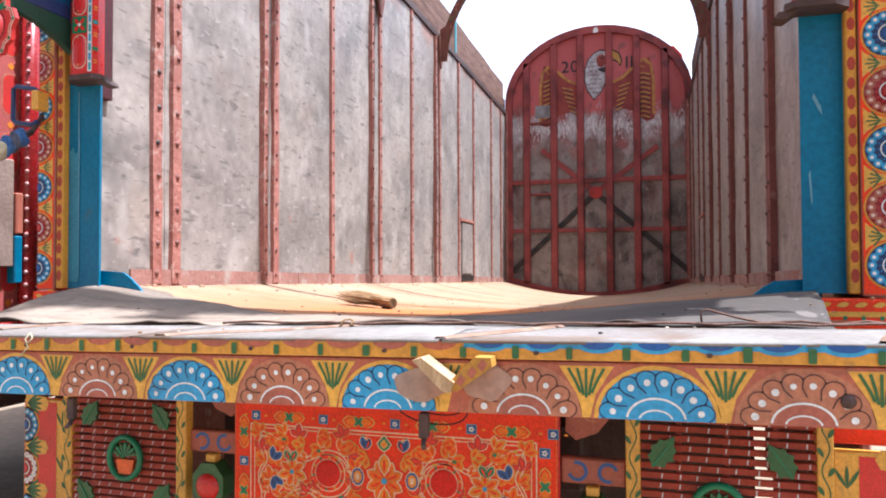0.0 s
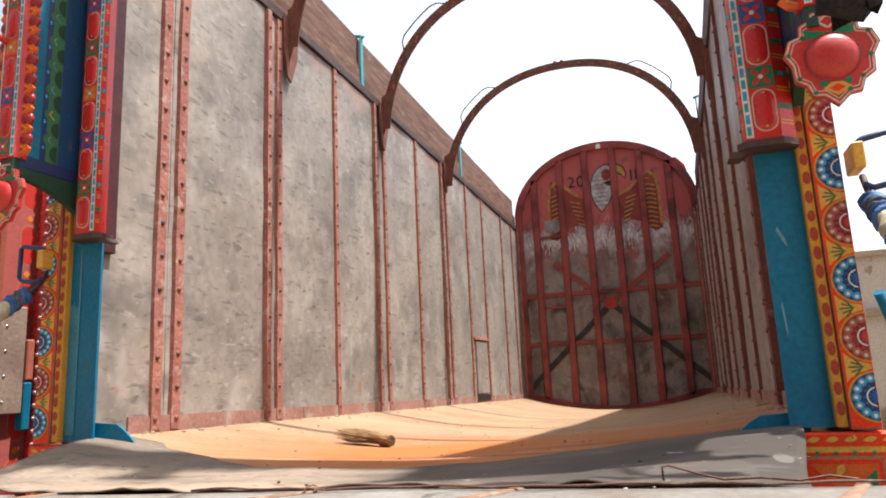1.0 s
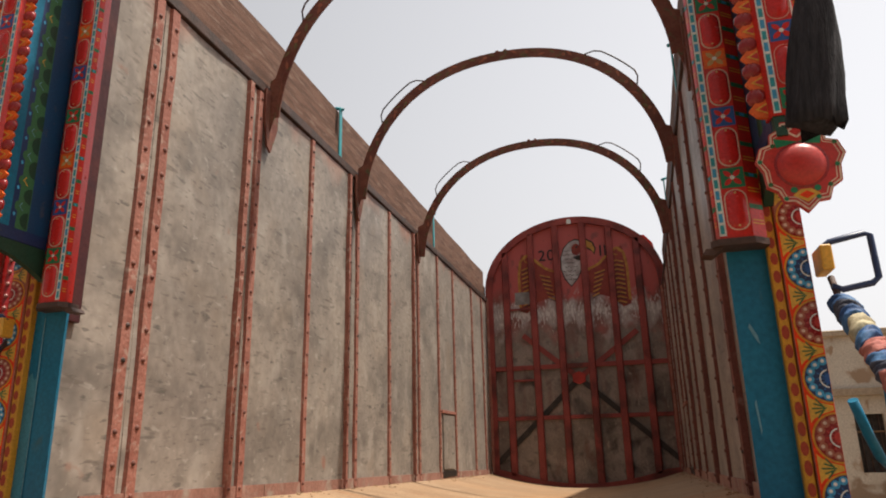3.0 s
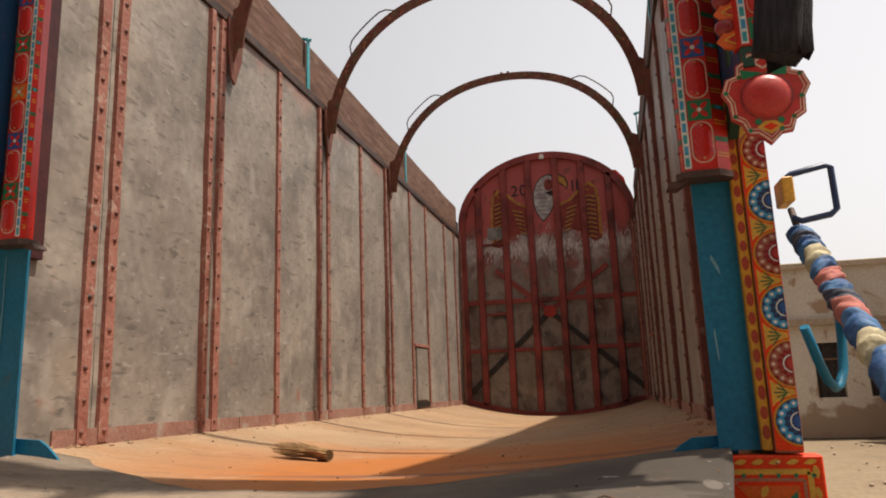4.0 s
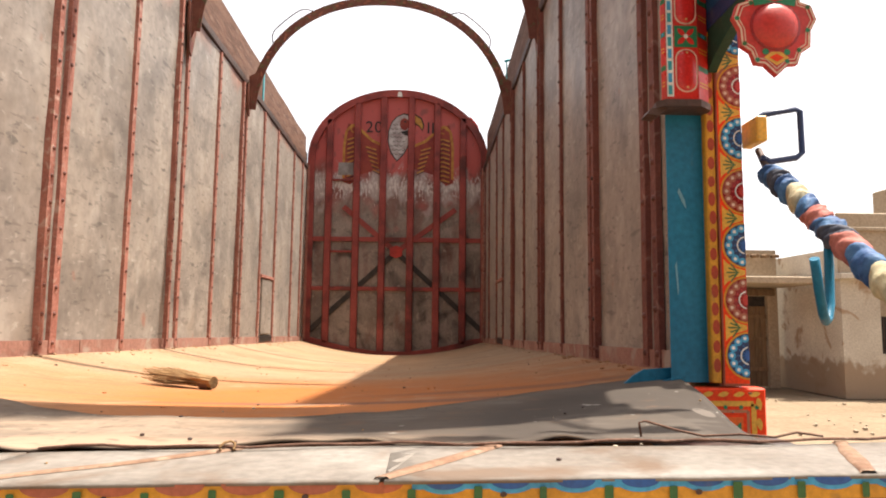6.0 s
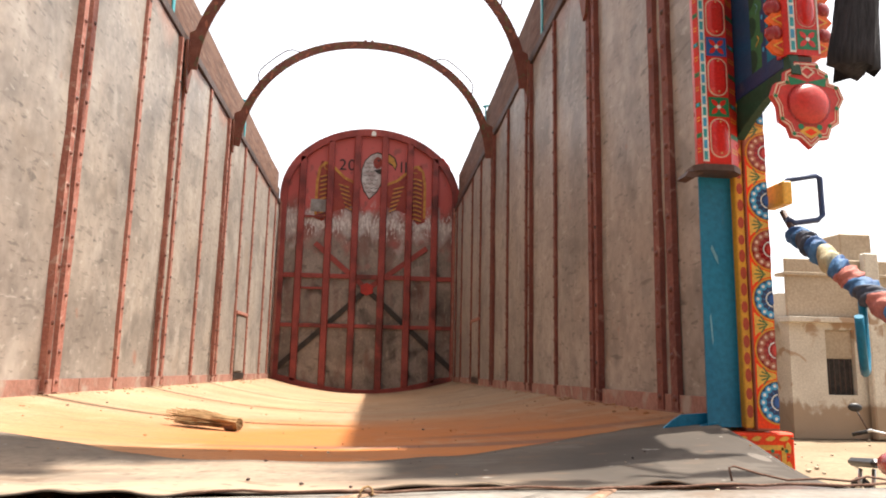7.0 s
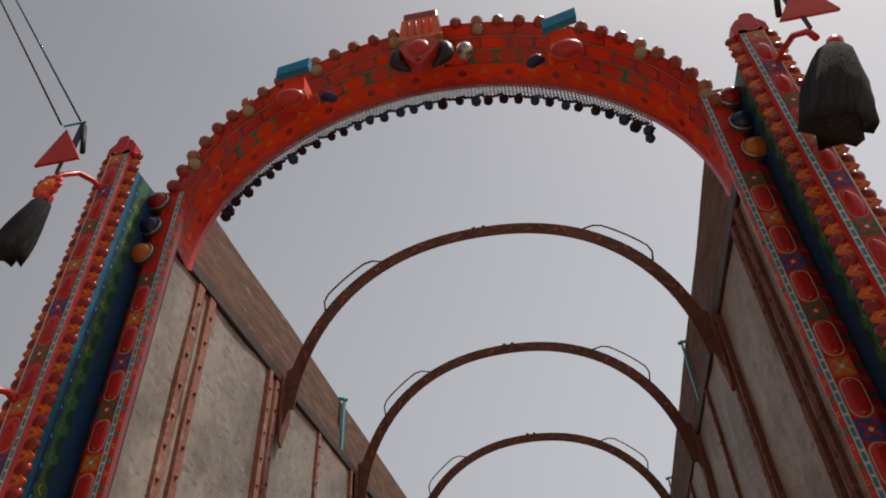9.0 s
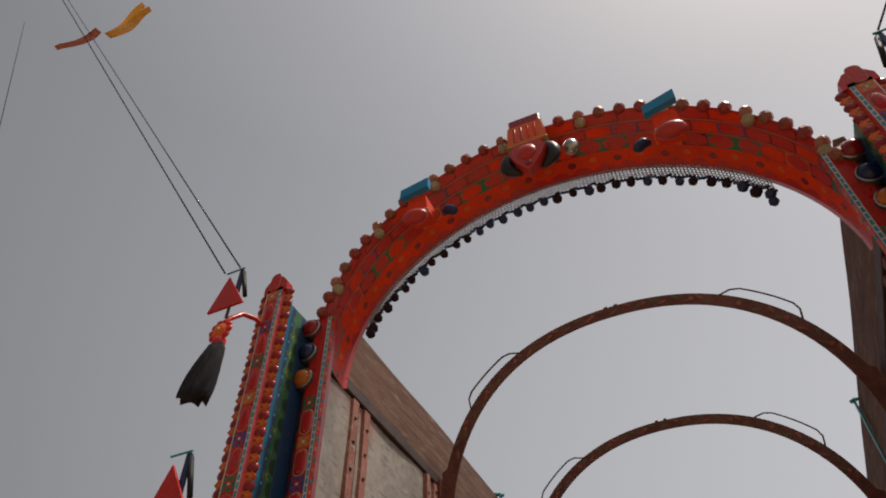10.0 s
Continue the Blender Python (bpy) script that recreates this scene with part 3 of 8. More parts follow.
def deck():
    s = Shape(DECK)
    nx, ny = 36, 90
    rows = [-0.40 + (LONG + 0.42) * j / ny for j in range(ny + 1)]
    wide = lambda y: 0.86 + (W + 0.03 - 0.86) * ease((y + 0.02) / 0.16)
    grid = [(wide(y) * (2 * i / nx - 1), y) for y in rows for i in range(nx + 1)]
    vs = [(x, y, deck_z(x, y) + 0.004 * noise.noise((x * 3, y * 3, 1)) - 0.07 * ease((sheet_edge(x) - 0.02 - y) / 0.12)) for x, y in grid]
    s.add(vs, [(j * (nx + 1) + i, j * (nx + 1) + i + 1, (j + 1) * (nx + 1) + i + 1, (j + 1) * (nx + 1) + i) for j in range(ny) for i in range(nx)], DECK, True)
    d = part("deck", s, truck, "sagging sheet deck with pale dust and rusty orange patches")
    # fillets of swept dust along the walls, crumbs
    c = Shape(DECK)
    for sx in (-1, 1):
        for k in range(150):
            y = random.uniform(0.2, 7.2)
            x = sx * (W - abs(random.gauss(0, 0.05)))
            c.ball((x, y, deck_z(x, y)), random.uniform(0.004, 0.013), None, 5, 3, (1, 1.3, 0.6), False)
    for k in range(90):
        x, y = random.uniform(-1, 1), random.uniform(-0.2, 3)
        c.ball((x, y, deck_z(x, y) + 0.001), random.uniform(0.002, 0.006), random.choice([DARKIRON, DECK, STRAW]), 5, 3, (1, 1.4, 0.6), False)
    part("deck_grit", c, d, "crumbs of dust and grit", "stuff")
    flare(d)
    # the dark sheet between deck and tailgate
    s = Shape(PLATE)
    nx, ny = 110, 12
    vs = []
    for layer in (0.006, 0.002):
        for j in range(ny + 1):
            for i in range(nx + 1):
                u = -1.03 + 2.06 * i / nx
                y0, y1 = -0.606 - 0.014 * noise.noise((u * 4, 3, 9)) - 0.012 * noise.noise((u * 13, 1, 4)) - 0.006 * math.sin(7 * u) + 0.05 * max(0, -u), sheet_edge(u)
                y = y0 + (y1 - y0) * j / ny
                x = u * (0.972 - 0.078 * ease((0.1 - y) / 0.7))
                lift = 0.007 * noise.noise((x * 2.3, y * 3, 4)) + 0.022 * (1 - j / ny) * noise.noise((x * 3.1, 7, 2)) + 0.012 * (1 - j / ny) ** 3 * noise.noise((x * 11, 5, 6)) + 0.006 * noise.noise((x * 6, y * 2.5, 8))
                far = max(0, abs(u) - 0.75) / 0.28
                lift += min(1, far) * (0.006 * ease((y + 0.25) / 0.35) - 0.020 * ease((-0.15 - y) / 0.3))
                tilt = 0.0165 * (x - 1.0) * ease((-0.1 - y) / 0.5)   # follows the tailgate, which hangs out of level
                vs.append((x, y, deck_z(x, y) + layer + max(-0.002 - 0.03 * far, lift) + 0.004 + tilt + (0.010 + 0.006 * noise.noise((x * 5, 1, 3))) * (1 - j / ny) ** 3))
    k = (nx + 1) * (ny + 1)
    fs = []
    for j in range(ny):
        for i in range(nx):
            a = j * (nx + 1) + i
            fs += [(a, a + 1, a + nx + 2, a + nx + 1), (k + a, k + a + nx + 1, k + a + nx + 2, k + a + 1)]
    ring = [i for i in range(nx + 1)] + [j * (nx + 1) + nx for j in range(1, ny + 1)] + [ny * (nx + 1) + i for i in range(nx - 1, -1, -1)] + [j * (nx + 1) for j in range(ny - 1, 0, -1)]
    fs += [(a, b, k + b, k + a) for a, b in zip(ring, ring[1:] + ring[:1])]
    s.add(vs, fs, PLATE, True)
    part("tail_sheet", s, truck, "dark worn steel sheet with bare pale patches and painted-in shade and sun patches")
    for sx in (-1, 1):   # blue corner gussets that stand upright between post and deck, with a narrow foot flange
        g = Shape(TEAL)
        top = 1.486 if sx < 0 else 1.464
        edge = [(1.02, top), (0.92, top - 0.007), (0.895, top - 0.022), (0.865, top - 0.047), (0.842, 1.414), (0.828, 1.396), (1.02, 1.412)]
        g.prism([(sx * x, z) for x, z in edge], 0.046, 0.054, "y", TEAL)
        g.add([(sx * 0.828, 0.046, 1.4035), (sx * 1.0, 0.046, 1.441), (sx * 1.0, 0.018, 1.443), (sx * 0.835, 0.026, 1.4055),
               (sx * 0.828, 0.046, 1.3995), (sx * 1.0, 0.046, 1.437), (sx * 1.0, 0.018, 1.439), (sx * 0.835, 0.026, 1.4015)],
              [(0, 1, 2, 3), (4, 5, 6, 7), (0, 1, 5, 4), (1, 2, 6, 5), (2, 3, 7, 6), (3, 0, 4, 7)], TEAL)
        part("corner_plate", g, truck, "teal painted corner gusset plate")


deck()

STRIPS = [(0.435, 0), (0.545, 0), (1.19, 2), (1.30, 1), (1.955, 0), (2.56, 2), (2.73, 1), (3.42, 0), (4.06, 2), (4.21, 1), (4.89, 0), (5.53, 1), (6.46, 0), (7.05, 0)]
TOP = 3.555


def side_wall(sx):
    core = Shape(RAILWOOD)
    core.box(sx * (W + 0.012), sx * (W + 0.06), 0.13, LONG + 0.03, 1.22, TOP, RAILWOOD, 0.004)
    wall = part("side_wall", core, truck, "tall body wall lined with grimy grey sheet and riveted iron strips")
    lag = 0.075 if sx > 0 else 0.0      # the strips of this wall sit a little further in
    edges = [0.14, *(y + lag for y in (0.49, 1.245, 1.955, 2.645, 3.42, 4.135, 4.89, 5.53, 6.46, 7.05)), LONG - 0.02]
    for y0, y1 in zip(edges, edges[1:]):
        s = Shape(STEEL)
        ny, nz, seed = 7, 26, random.uniform(0, 90)
        vs = []
        for j in range(nz + 1):
            for i in range(ny + 1):
                y = y0 + 0.002 + (y1 - y0 - 0.004) * i / ny
                z = 1.43 - 0.02 * y + (TOP - 1.435 + 0.02 * y) * j / nz
                lim = min(1, 4 * min(i, ny - i) / ny)
                vs.append((sx * (W + 0.003 - 0.010 * lim * noise.noise((y * 1.9 + seed, z * 1.6, 0)) - 0.004 * noise.noise((y * 5, z * 5, seed))), y, z))
        s.add(vs, [(j * (ny + 1) + i, j * (ny + 1) + i + 1, (j + 1) * (ny + 1) + i + 1, (j + 1) * (ny + 1) + i) for j in range(nz) for i in range(ny)], STEEL, True)
        part("sheet_panel", s, wall)
    riv = Shape(RIVET)
    # the right wall takes the copy coloured for shade
    iron = RUSTSHADE if sx > 0 else RUSTRED
    for y, kind in STRIPS:
        y += lag
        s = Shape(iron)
        w, d = (0.029, 0.013) if kind != 2 else (0.022, 0.022)
        if y > 1.8:
            w *= 0.8 if sx < 0 else 0.6
        zb, n = 1.442 - 0.018 * y, 14
        rows = []
        for j in range(n + 1):
            z = zb + (TOP - 0.01 - zb) * j / n
            o = jitter(0.004 if y < 1 else 0.0025)
            rows.append((z, o))
        vs = []
        for z, o in rows:
            vs += [(sx * (W + 0.004), y - w + o, z), (sx * (W - d), y - w * 0.85 + o, z), (sx * (W - d), y + w * 0.85 + o, z), (sx * (W + 0.004), y + w + o, z)]
        fs = [(4 * j + a, 4 * j + a + 1, 4 * j + a + 5, 4 * j + a + 4) for j in range(n) for a in range(3)] + [(0, 1, 2, 3), (4 * n, 4 * n + 1, 4 * n + 2, 4 * n + 3)]
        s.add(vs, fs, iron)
        part("iron_strip", s, wall)
        z = zb + 0.04
        while z < TOP - 0.05:
            riv.dome((sx * (W - d), y + jitter(0.004), z), 0.0115 if y < 1 else 0.0095, 0.008, (-sx, 0, 0), DARKIRON if random.random() < 0.12 else RIVET, 8, 2)
            z += random.uniform(0.105, 0.135)
    part("rivets", riv, wall, "rows of round rivet heads", "stuff")
    y = 0.30
    while y < LONG - 0.05:
        s = Shape(SKIRTPINK)
        y2 = min(y + 1.24, LONG - 0.03)
        xa, xb, za, zb = sx * (W + 0.003), sx * (W - 0.008), 1.495 - 0.020 * y, 1.495 - 0.020 * y2
        s.prism([(y + 0.003, deck_z(W, y) - 0.02), (y2 - 0.003, deck_z(W, y2) - 0.02), (y2 - 0.003, zb), (y + 0.003, za)], xa, xb, "x", SKIRTPINK)
        y = y2
        part("skirting_plate", s, wall, "pinkish red oxide plate along the foot of the wall")
    # dark strip coloured as the shade in the gap between panel and wall
    s = Shape(GAPSHADE)
    s.box(sx * (W + 0.003), sx * (W - 0.022), 0.142, 0.195, 2.06, TOP - 0.01, GAPSHADE, 0.003)
    part("edge_angle", s, wall, "dark maroon strip for the shaded gap at the tail edge of the wall")
    # small slide hatch in the wall
    s = Shape(RUSTRED)
    s.box(sx * (W + 0.002), sx * (W - 0.02), 4.94, 5.50, 1.955, 1.985, RUSTRED, 0.003)
    s.box(sx * (W + 0.002), sx * (W - 0.012), 5.00, 5.44, 1.42, 1.945, STEEL, 0.003)
    # black block stands in for the dark of the open slot
    s.box(sx * (W + 0.002), sx * (W - 0.014), 4.96, 5.48, 1.345, 1.40, BLACK, 0.002)
    part("hatch", s, wall, "small riveted hatch with a black block for its dark slot")
    crown = 4.09 if sx > 0 else 4.005
    # top rail: iron lip and two weathered planks
    s = Shape(DARKIRON)
    s.box(sx * (W - 0.012), sx * (W + 0.07), 0.12, LONG + 0.02, TOP + 0.002, TOP + 0.062, DARKIRON, 0.004)
    part("rail_iron", s, wall, "dark iron capping")
    for z0, z1, o in ((TOP + 0.064, TOP + 0.225, 0.0), (TOP + 0.237, crown, 0.020)):
        s = Shape(RAILWOOD)
        n = 40
        vs = []
        for i in range(n + 1):
            y = 0.34 + (LONG - 0.32) * i / n
            a, b = 0.006 * noise.noise((y, z0, sx)), 0.008 * noise.noise((y * 1.7, z1, sx))
            vs += [(sx * (W + 0.022 + o + a), y, z0), (sx * (W + 0.068 + o + a), y, z0), (sx * (W + 0.068 + o + a), y, z1 + b), (sx * (W + 0.022 + o + a), y, z1 + b)]
        fs = [(4 * i + k, 4 * i + (k + 1) % 4, 4 * i + 4 + (k + 1) % 4, 4 * i + 4 + k) for i in range(n) for k in range(4)] + [(0, 1, 2, 3), (4 * n, 4 * n + 1, 4 * n + 2, 4 * n + 3)]
        s.add(vs, fs, RAILWOOD)
        part("rail_plank", s, wall, "weathered brown rail timber")
    for y in (2.43, 4.87):
        s = Shape(TURQ)
        s.box(sx * (W + 0.012), sx * (W + 0.022), y - 0.022, y + 0.022, TOP + 0.03, crown + 0.015, TURQ, 0.003)
        s.tube([(sx * (W - 0.005), y, crown), (sx * (W + 0.06), y, crown + 0.02)], 0.012, 6, TURQ)
        part("rail_bracket", s, wall, "turquoise painted iron bracket")
    # riser at the head of the wall
    s = Shape(RUSTRED)
    s.box(sx * (W + 0.002), sx * (W - 0.03), LONG - 0.06, LONG - 0.02, 1.30, 3.60, RUSTRED, 0.004)
    part("corner_angle", s, wall)
    flare(wall)


side_wall(-1)
side_wall(1)


def roof_bow(y, apex, tip):
    """A half circle of angle iron whose feet flatten into pointed plates on the walls."""
    R = W - 0.006
    zc = apex - R
    full = lambda v: math.copysign(abs(v) ** 0.93, v)     # shoulders a little fuller than a circle's
    s = Shape(BOW)
    n = 48
    vs = []
    for i in range(n + 1):
        a = radians(4) + (math.pi - radians(8)) * i / n
        ca, sa = full(math.cos(a)), full(math.sin(a))
        for r, yy in ((0, -0.030), (0, 0.030), (0.010, 0.030), (0.010, -0.020), (0.072, -0.020), (0.072, -0.030)):
            vs.append((ca * (R - r), y + yy + 0.003 * math.sin(5 * a), zc + sa * (R - r)))
    fs = [(6 * i + k, 6 * i + (k + 1) % 6, 6 * i + 6 + (k + 1) % 6, 6 * i + 6 + k) for i in range(n) for k in range(6)] + [tuple(range(6)), tuple(range(6 * n, 6 * n + 6))]
    s.add(vs, fs, BOW)
    bow = part("roof_bow", s, truck, "rust-brown arched iron bow with faint painted leaves")
    m = Motif(BOW).plane((0, y - 0.032, zc), (1, 0, 0), (0, 0, 1), (0, -1, 0))
    for i in range(40):
        a = radians(22 + 136 * i / 39)
        u, v = full(math.cos(a)) * (R - 0.036), full(math.sin(a)) * (R - 0.036)
        d = math.degrees(a) + 90
        m.petal(u, v, d + (28 if i % 2 else -28), 0.06, 0.020, BOWLEAF if i % 3 else BOWROSE)
        if i % 4 == 1:
            m.disc(u, v, 0.014, BOWROSE, 1)
    part("painted_leaves", m, bow, "faded painted leaf chain")
    for sx in (-1, 1):
        g = Shape(BOW)
        zt = TOP + 0.02
        g.prism([(y - 0.085, zt), (y + 0.065, zt), (y + 0.060, tip + 0.165), (y - 0.005, tip), (y - 0.045, tip + 0.025), (y - 0.080, tip + 0.185)], sx * (W - 0.016), sx * (W - 0.028), "x", BOW)
        g.prism([(sx * (W - 0.018), tip + 0.085), (sx * (W - 0.018), TOP + 0.09), (sx * (W - 0.095), TOP + 0.13), (sx * (W - 0.070), TOP - 0.09)], y - 0.030, y - 0.022, "y", BOW)
        part("gusset", g, bow, "red-brown pointed foot plate")
        r = Shape(BOW)
        pts = []
        for k in range(11):
            a = radians(36 + 24 * k / 10)
            off = 0.066 * min(1, 7 * min(k, 10 - k) / 10 + 0.05)
            pts.append((sx * full(math.cos(a)) * (R + off), y - 0.020, zc + full(math.sin(a)) * (R + off)))
        r.tube(pts, 0.0055, 6, DARKIRON)
        part("rope_loop", r, bow, "thin bent iron rope loop")
    for dx in (-0.03, 0.03):
        k = Shape(BOW)
        k.box(dx - 0.012, dx + 0.012, y - 0.02, y + 0.02, apex - 0.004, apex + 0.018, BOW, 0.003)
        part("crown_lug", k, bow)
    flare(bow)


BOWLEAF = material("faded_leaf_paint", (0.17, 0.15, 0.065), (0.20, 0.11, 0.06), 0.7, 0, 20, 90, bump=0.1)
BOWROSE = material("faded_rose_paint", (0.40, 0.15, 0.09), (0.28, 0.10, 0.06), 0.7, 0, 20, 90, bump=0.1)
roof_bow(1.40, 4.450, 3.215)
roof_bow(2.72, 4.430, 3.235)
roof_bow(4.22, 4.385, 3.295)


def headboard():
    OX = 0.025
    a, b, zs = 1.205, 0.96, 3.705
    top = lambda x: zs + b * math.sqrt(max(0, 1 - min(1, abs(x - OX) / a) ** 2))
    low = lambda x: deck_z(x, LONG) - 0.01

    def outline(shrink, n=40):
        pts = [(OX + (a - shrink) * math.cos(math.pi * i / n), zs + (b - shrink) * math.sin(math.pi * i / n)) for i in range(n + 1)]
        pts += [(OX - (a - shrink) + 2 * (a - shrink) * i / 16, low(OX - a + 2 * a * i / 16) + shrink * 0.6) for i in range(17)]
        return pts

    Y = LONG
    s = Shape(HEADBACK)
    s.prism(outline(0.02), Y, Y + 0.02, "y", HEADBACK)
    hb = part("headboard", s, truck, "arched steel headboard, worn red above and sooty grey below")
    s = Shape(HEADRED)
    o, i_ = outline(0.0), outline(0.095)
    n = len(o)
    vs = [(x, Y - 0.05, z) for x, z in o] + [(x, Y - 0.05, z) for x, z in i_] + [(x, Y + 0.03, z) for x, z in o] + [(x, Y - 0.002, z) for x, z in i_]
    fs = []
    for k in range(n):
        q = (k + 1) % n
        fs += [(k, q, n + q, n + k), (k, q, 2 * n + q, 2 * n + k), (n + k, n + q, 3 * n + q, 3 * n + k)]
    s.add(vs, fs, HEADRED)
    part("rim", s, hb, "red painted rim")
    for x in (-0.893, -0.525, -0.175, 0.197, 0.546, 0.895):
        s = Shape(HEADRED)
        zt, zb = top(x) - 0.09, low(x) + 0.05
        s.prism([(x - 0.046, Y - 0.001), (x - 0.046, Y - 0.028), (x - 0.033, Y - 0.050), (x + 0.033, Y - 0.050), (x + 0.046, Y - 0.028), (x + 0.046, Y - 0.001)], zb, zt, "z", HEADRED)
        part("vertical_bar", s, hb, "red painted vertical channel bar")
    for z, x0, x1, h in ((2.625, -1.12, 1.17, 0.03), (1.972, -1.12, 1.17, 0.026), (2.46, -0.86, -0.56, 0.014), (3.42, -0.86, -0.56, 0.014)):
        s = Shape(HEADRED)
        s.box(x0, x1, Y - 0.03, Y - 0.001, z - h, z + h, HEADRED, 0.004)
        part("cross_bar", s, hb)
    for p, q in (((-1.10, 1.42), (0.016, 2.46)), ((0.016, 2.46), (0.80, 3.04)), ((1.17, 1.42), (0.016, 2.46)), ((0.016, 2.46), (-0.69, 3.06))):
        s = Shape(HEADRED)
        d = Vector((q[0] - p[0], q[1] - p[1])).normalized() * 0.034
        dark = SOOTDARK if p[1] < 1.5 else HEADRED
        s.prism([(p[0] - d.y, p[1] + d.x), (q[0] - d.y, q[1] + d.x), (q[0] + d.y, q[1] - d.x), (p[0] + d.y, p[1] - d.x)], Y - 0.022, Y - 0.001, "y", dark)
        part("diagonal_brace", s, hb, "sooty diagonal brace" if dark is SOOTDARK else "red diagonal brace")
    s = Shape(RED)
    s.prism([(0.016 + 0.10 * math.cos(t), 2.462 + 0.085 * math.sin(t)) for t in (0.6, 1.57, 2.54, 3.74, 4.71, 5.68)], Y - 0.030, Y - 0.022, "y", PLATERED)
    part("centre_plate", s, hb, "worn red plate at the crossing")
    # painted emblem: plain white and gold shapes on red, and the year
    m = Motif(RED).plane((OX, Y, 0), (1, 0, 0), (0, 0, 1), (0, -1, 0), 0.001)
    head = [(-0.02, 3.70), (-0.10, 3.82), (-0.135, 3.95), (-0.13, 4.10), (-0.09, 4.22), (-0.02, 4.30), (0.06, 4.335), (0.13, 4.32), (0.15, 4.25), (0.13, 4.16), (0.14, 4.02), (0.12, 3.90), (0.07, 3.80)]
    m.poly([(a * 1.10, 4.02 + (b - 4.02) * 1.06) for a, b in head], SOOTDARK, 0)
    m.poly(head, PALEWORN, 1)
    m.poly([(0.12, 4.33), (0.22, 4.345), (0.31, 4.29), (0.345, 4.19), (0.32, 4.10), (0.285, 4.16), (0.22, 4.20), (0.14, 4.21)], SOOTDARK, 1)
    m.poly([(0.14, 4.315), (0.22, 4.325), (0.295, 4.275), (0.325, 4.19), (0.315, 4.13), (0.275, 4.19), (0.215, 4.22), (0.15, 4.225)], GOLDWORN, 2)
    m.disc(0.075, 4.20, 0.062, WINGRED, 2, 0.085)
    m.disc(0.085, 4.235, 0.016, BLACK, 3, n=8)
    m.poly([(0.03, 4.10), (0.14, 4.12), (0.13, 4.04), (0.08, 4.05)], SOOTDARK, 2)
    for r in range(8):
        for k in range(3):
            m.arc(-0.085 + 0.058 * k + (0.028 if r % 2 else 0), 3.80 + 0.058 * r, 0.024, 0.007, SOOTDARK if r < 6 else GREYLINE, 2, t0=180, t1=360, n=6)
    for sx in (-1, 1):
        m.poly([(sx * 0.14, 3.86), (sx * 0.36, 3.98), (sx * 0.55, 4.16), (sx * 0.68, 4.2), (sx * 0.74, 4.0), (sx * 0.74, 3.4), (sx * 0.64, 3.36), (sx * 0.5, 3.5), (sx * 0.34, 3.55), (sx * 0.2, 3.6)], WINGRED, 0)
        m.line([(sx * 0.16, 3.88), (sx * 0.36, 3.97), (sx * 0.52, 4.12), (sx * 0.62, 4.18), (sx * 0.70, 4.10), (sx * 0.73, 3.9), (sx * 0.73, 3.45)], 0.035, GOLDWORN, 1)
        m.arc(sx * 0.60, 4.12, 0.05, 0.015, GOLDWORN, 2, t0=0, t1=300, n=10)
        for r in range(10):
            z = 3.98 - 0.062 * r
            m.line([(sx * 0.69, z - 0.01), (sx * 0.60, z + 0.02), (sx * 0.51, z)], 0.018, GOLDWORN, 2)
            m.line([(sx * 0.69, z - 0.033), (sx * 0.60, z - 0.005), (sx * 0.51, z - 0.025)], 0.008, BLACK, 2)
            if r < 6:
                m.line([(sx * (0.44 - 0.02 * r), z - 0.10), (sx * (0.30 - 0.01 * r), z - 0.14)], 0.016, GOLDWORN, 2)
                m.line([(sx * (0.44 - 0.02 * r), z - 0.12), (sx * (0.30 - 0.01 * r), z - 0.165)], 0.008, BLACK, 2)
    m.rect(-0.80, 3.49, -0.58, 3.66, GREYWORN, 4)
    part("painted_emblem", m, hb, "faded painted emblem of plain white and gold shapes")
    for txt, x, size in (("2", -0.395, 0.22), ("0", -0.275, 0.22), ("1", 0.40, 0.22), ("1", 0.46, 0.22)):
        cu = bpy.data.curves.new("year_digit", "FONT")
        cu.body, cu.size, cu.align_x, cu.extrude = txt, size, "CENTER", 0.001
        ob = new("tmp", cu)
        me = bpy.data.meshes.new_from_object(ob.evaluated_get(bpy.context.evaluated_depsgraph_get()))
        bpy.data.objects.remove(ob)
        me.materials.clear()
        me.materials.append(BLACK)
        me.transform(pose(OX + x, Y - 0.008, 4.08, 90, 0, 0))
        part("year_digit", me, hb, "black painted digit")
    s = Shape(WHITE)   # the eye of the rim: white paint for the light through the hole
    s.prism([(0.004, 4.565), (0.004, 4.61), (0.019, 4.635), (0.049, 4.635), (0.064, 4.61), (0.064, 4.565)], Y - 0.0515, Y - 0.0535, "y", WHITE)
    part("lifting_eye", s, hb, "lifting eye in the rim, painted white for the light through it")


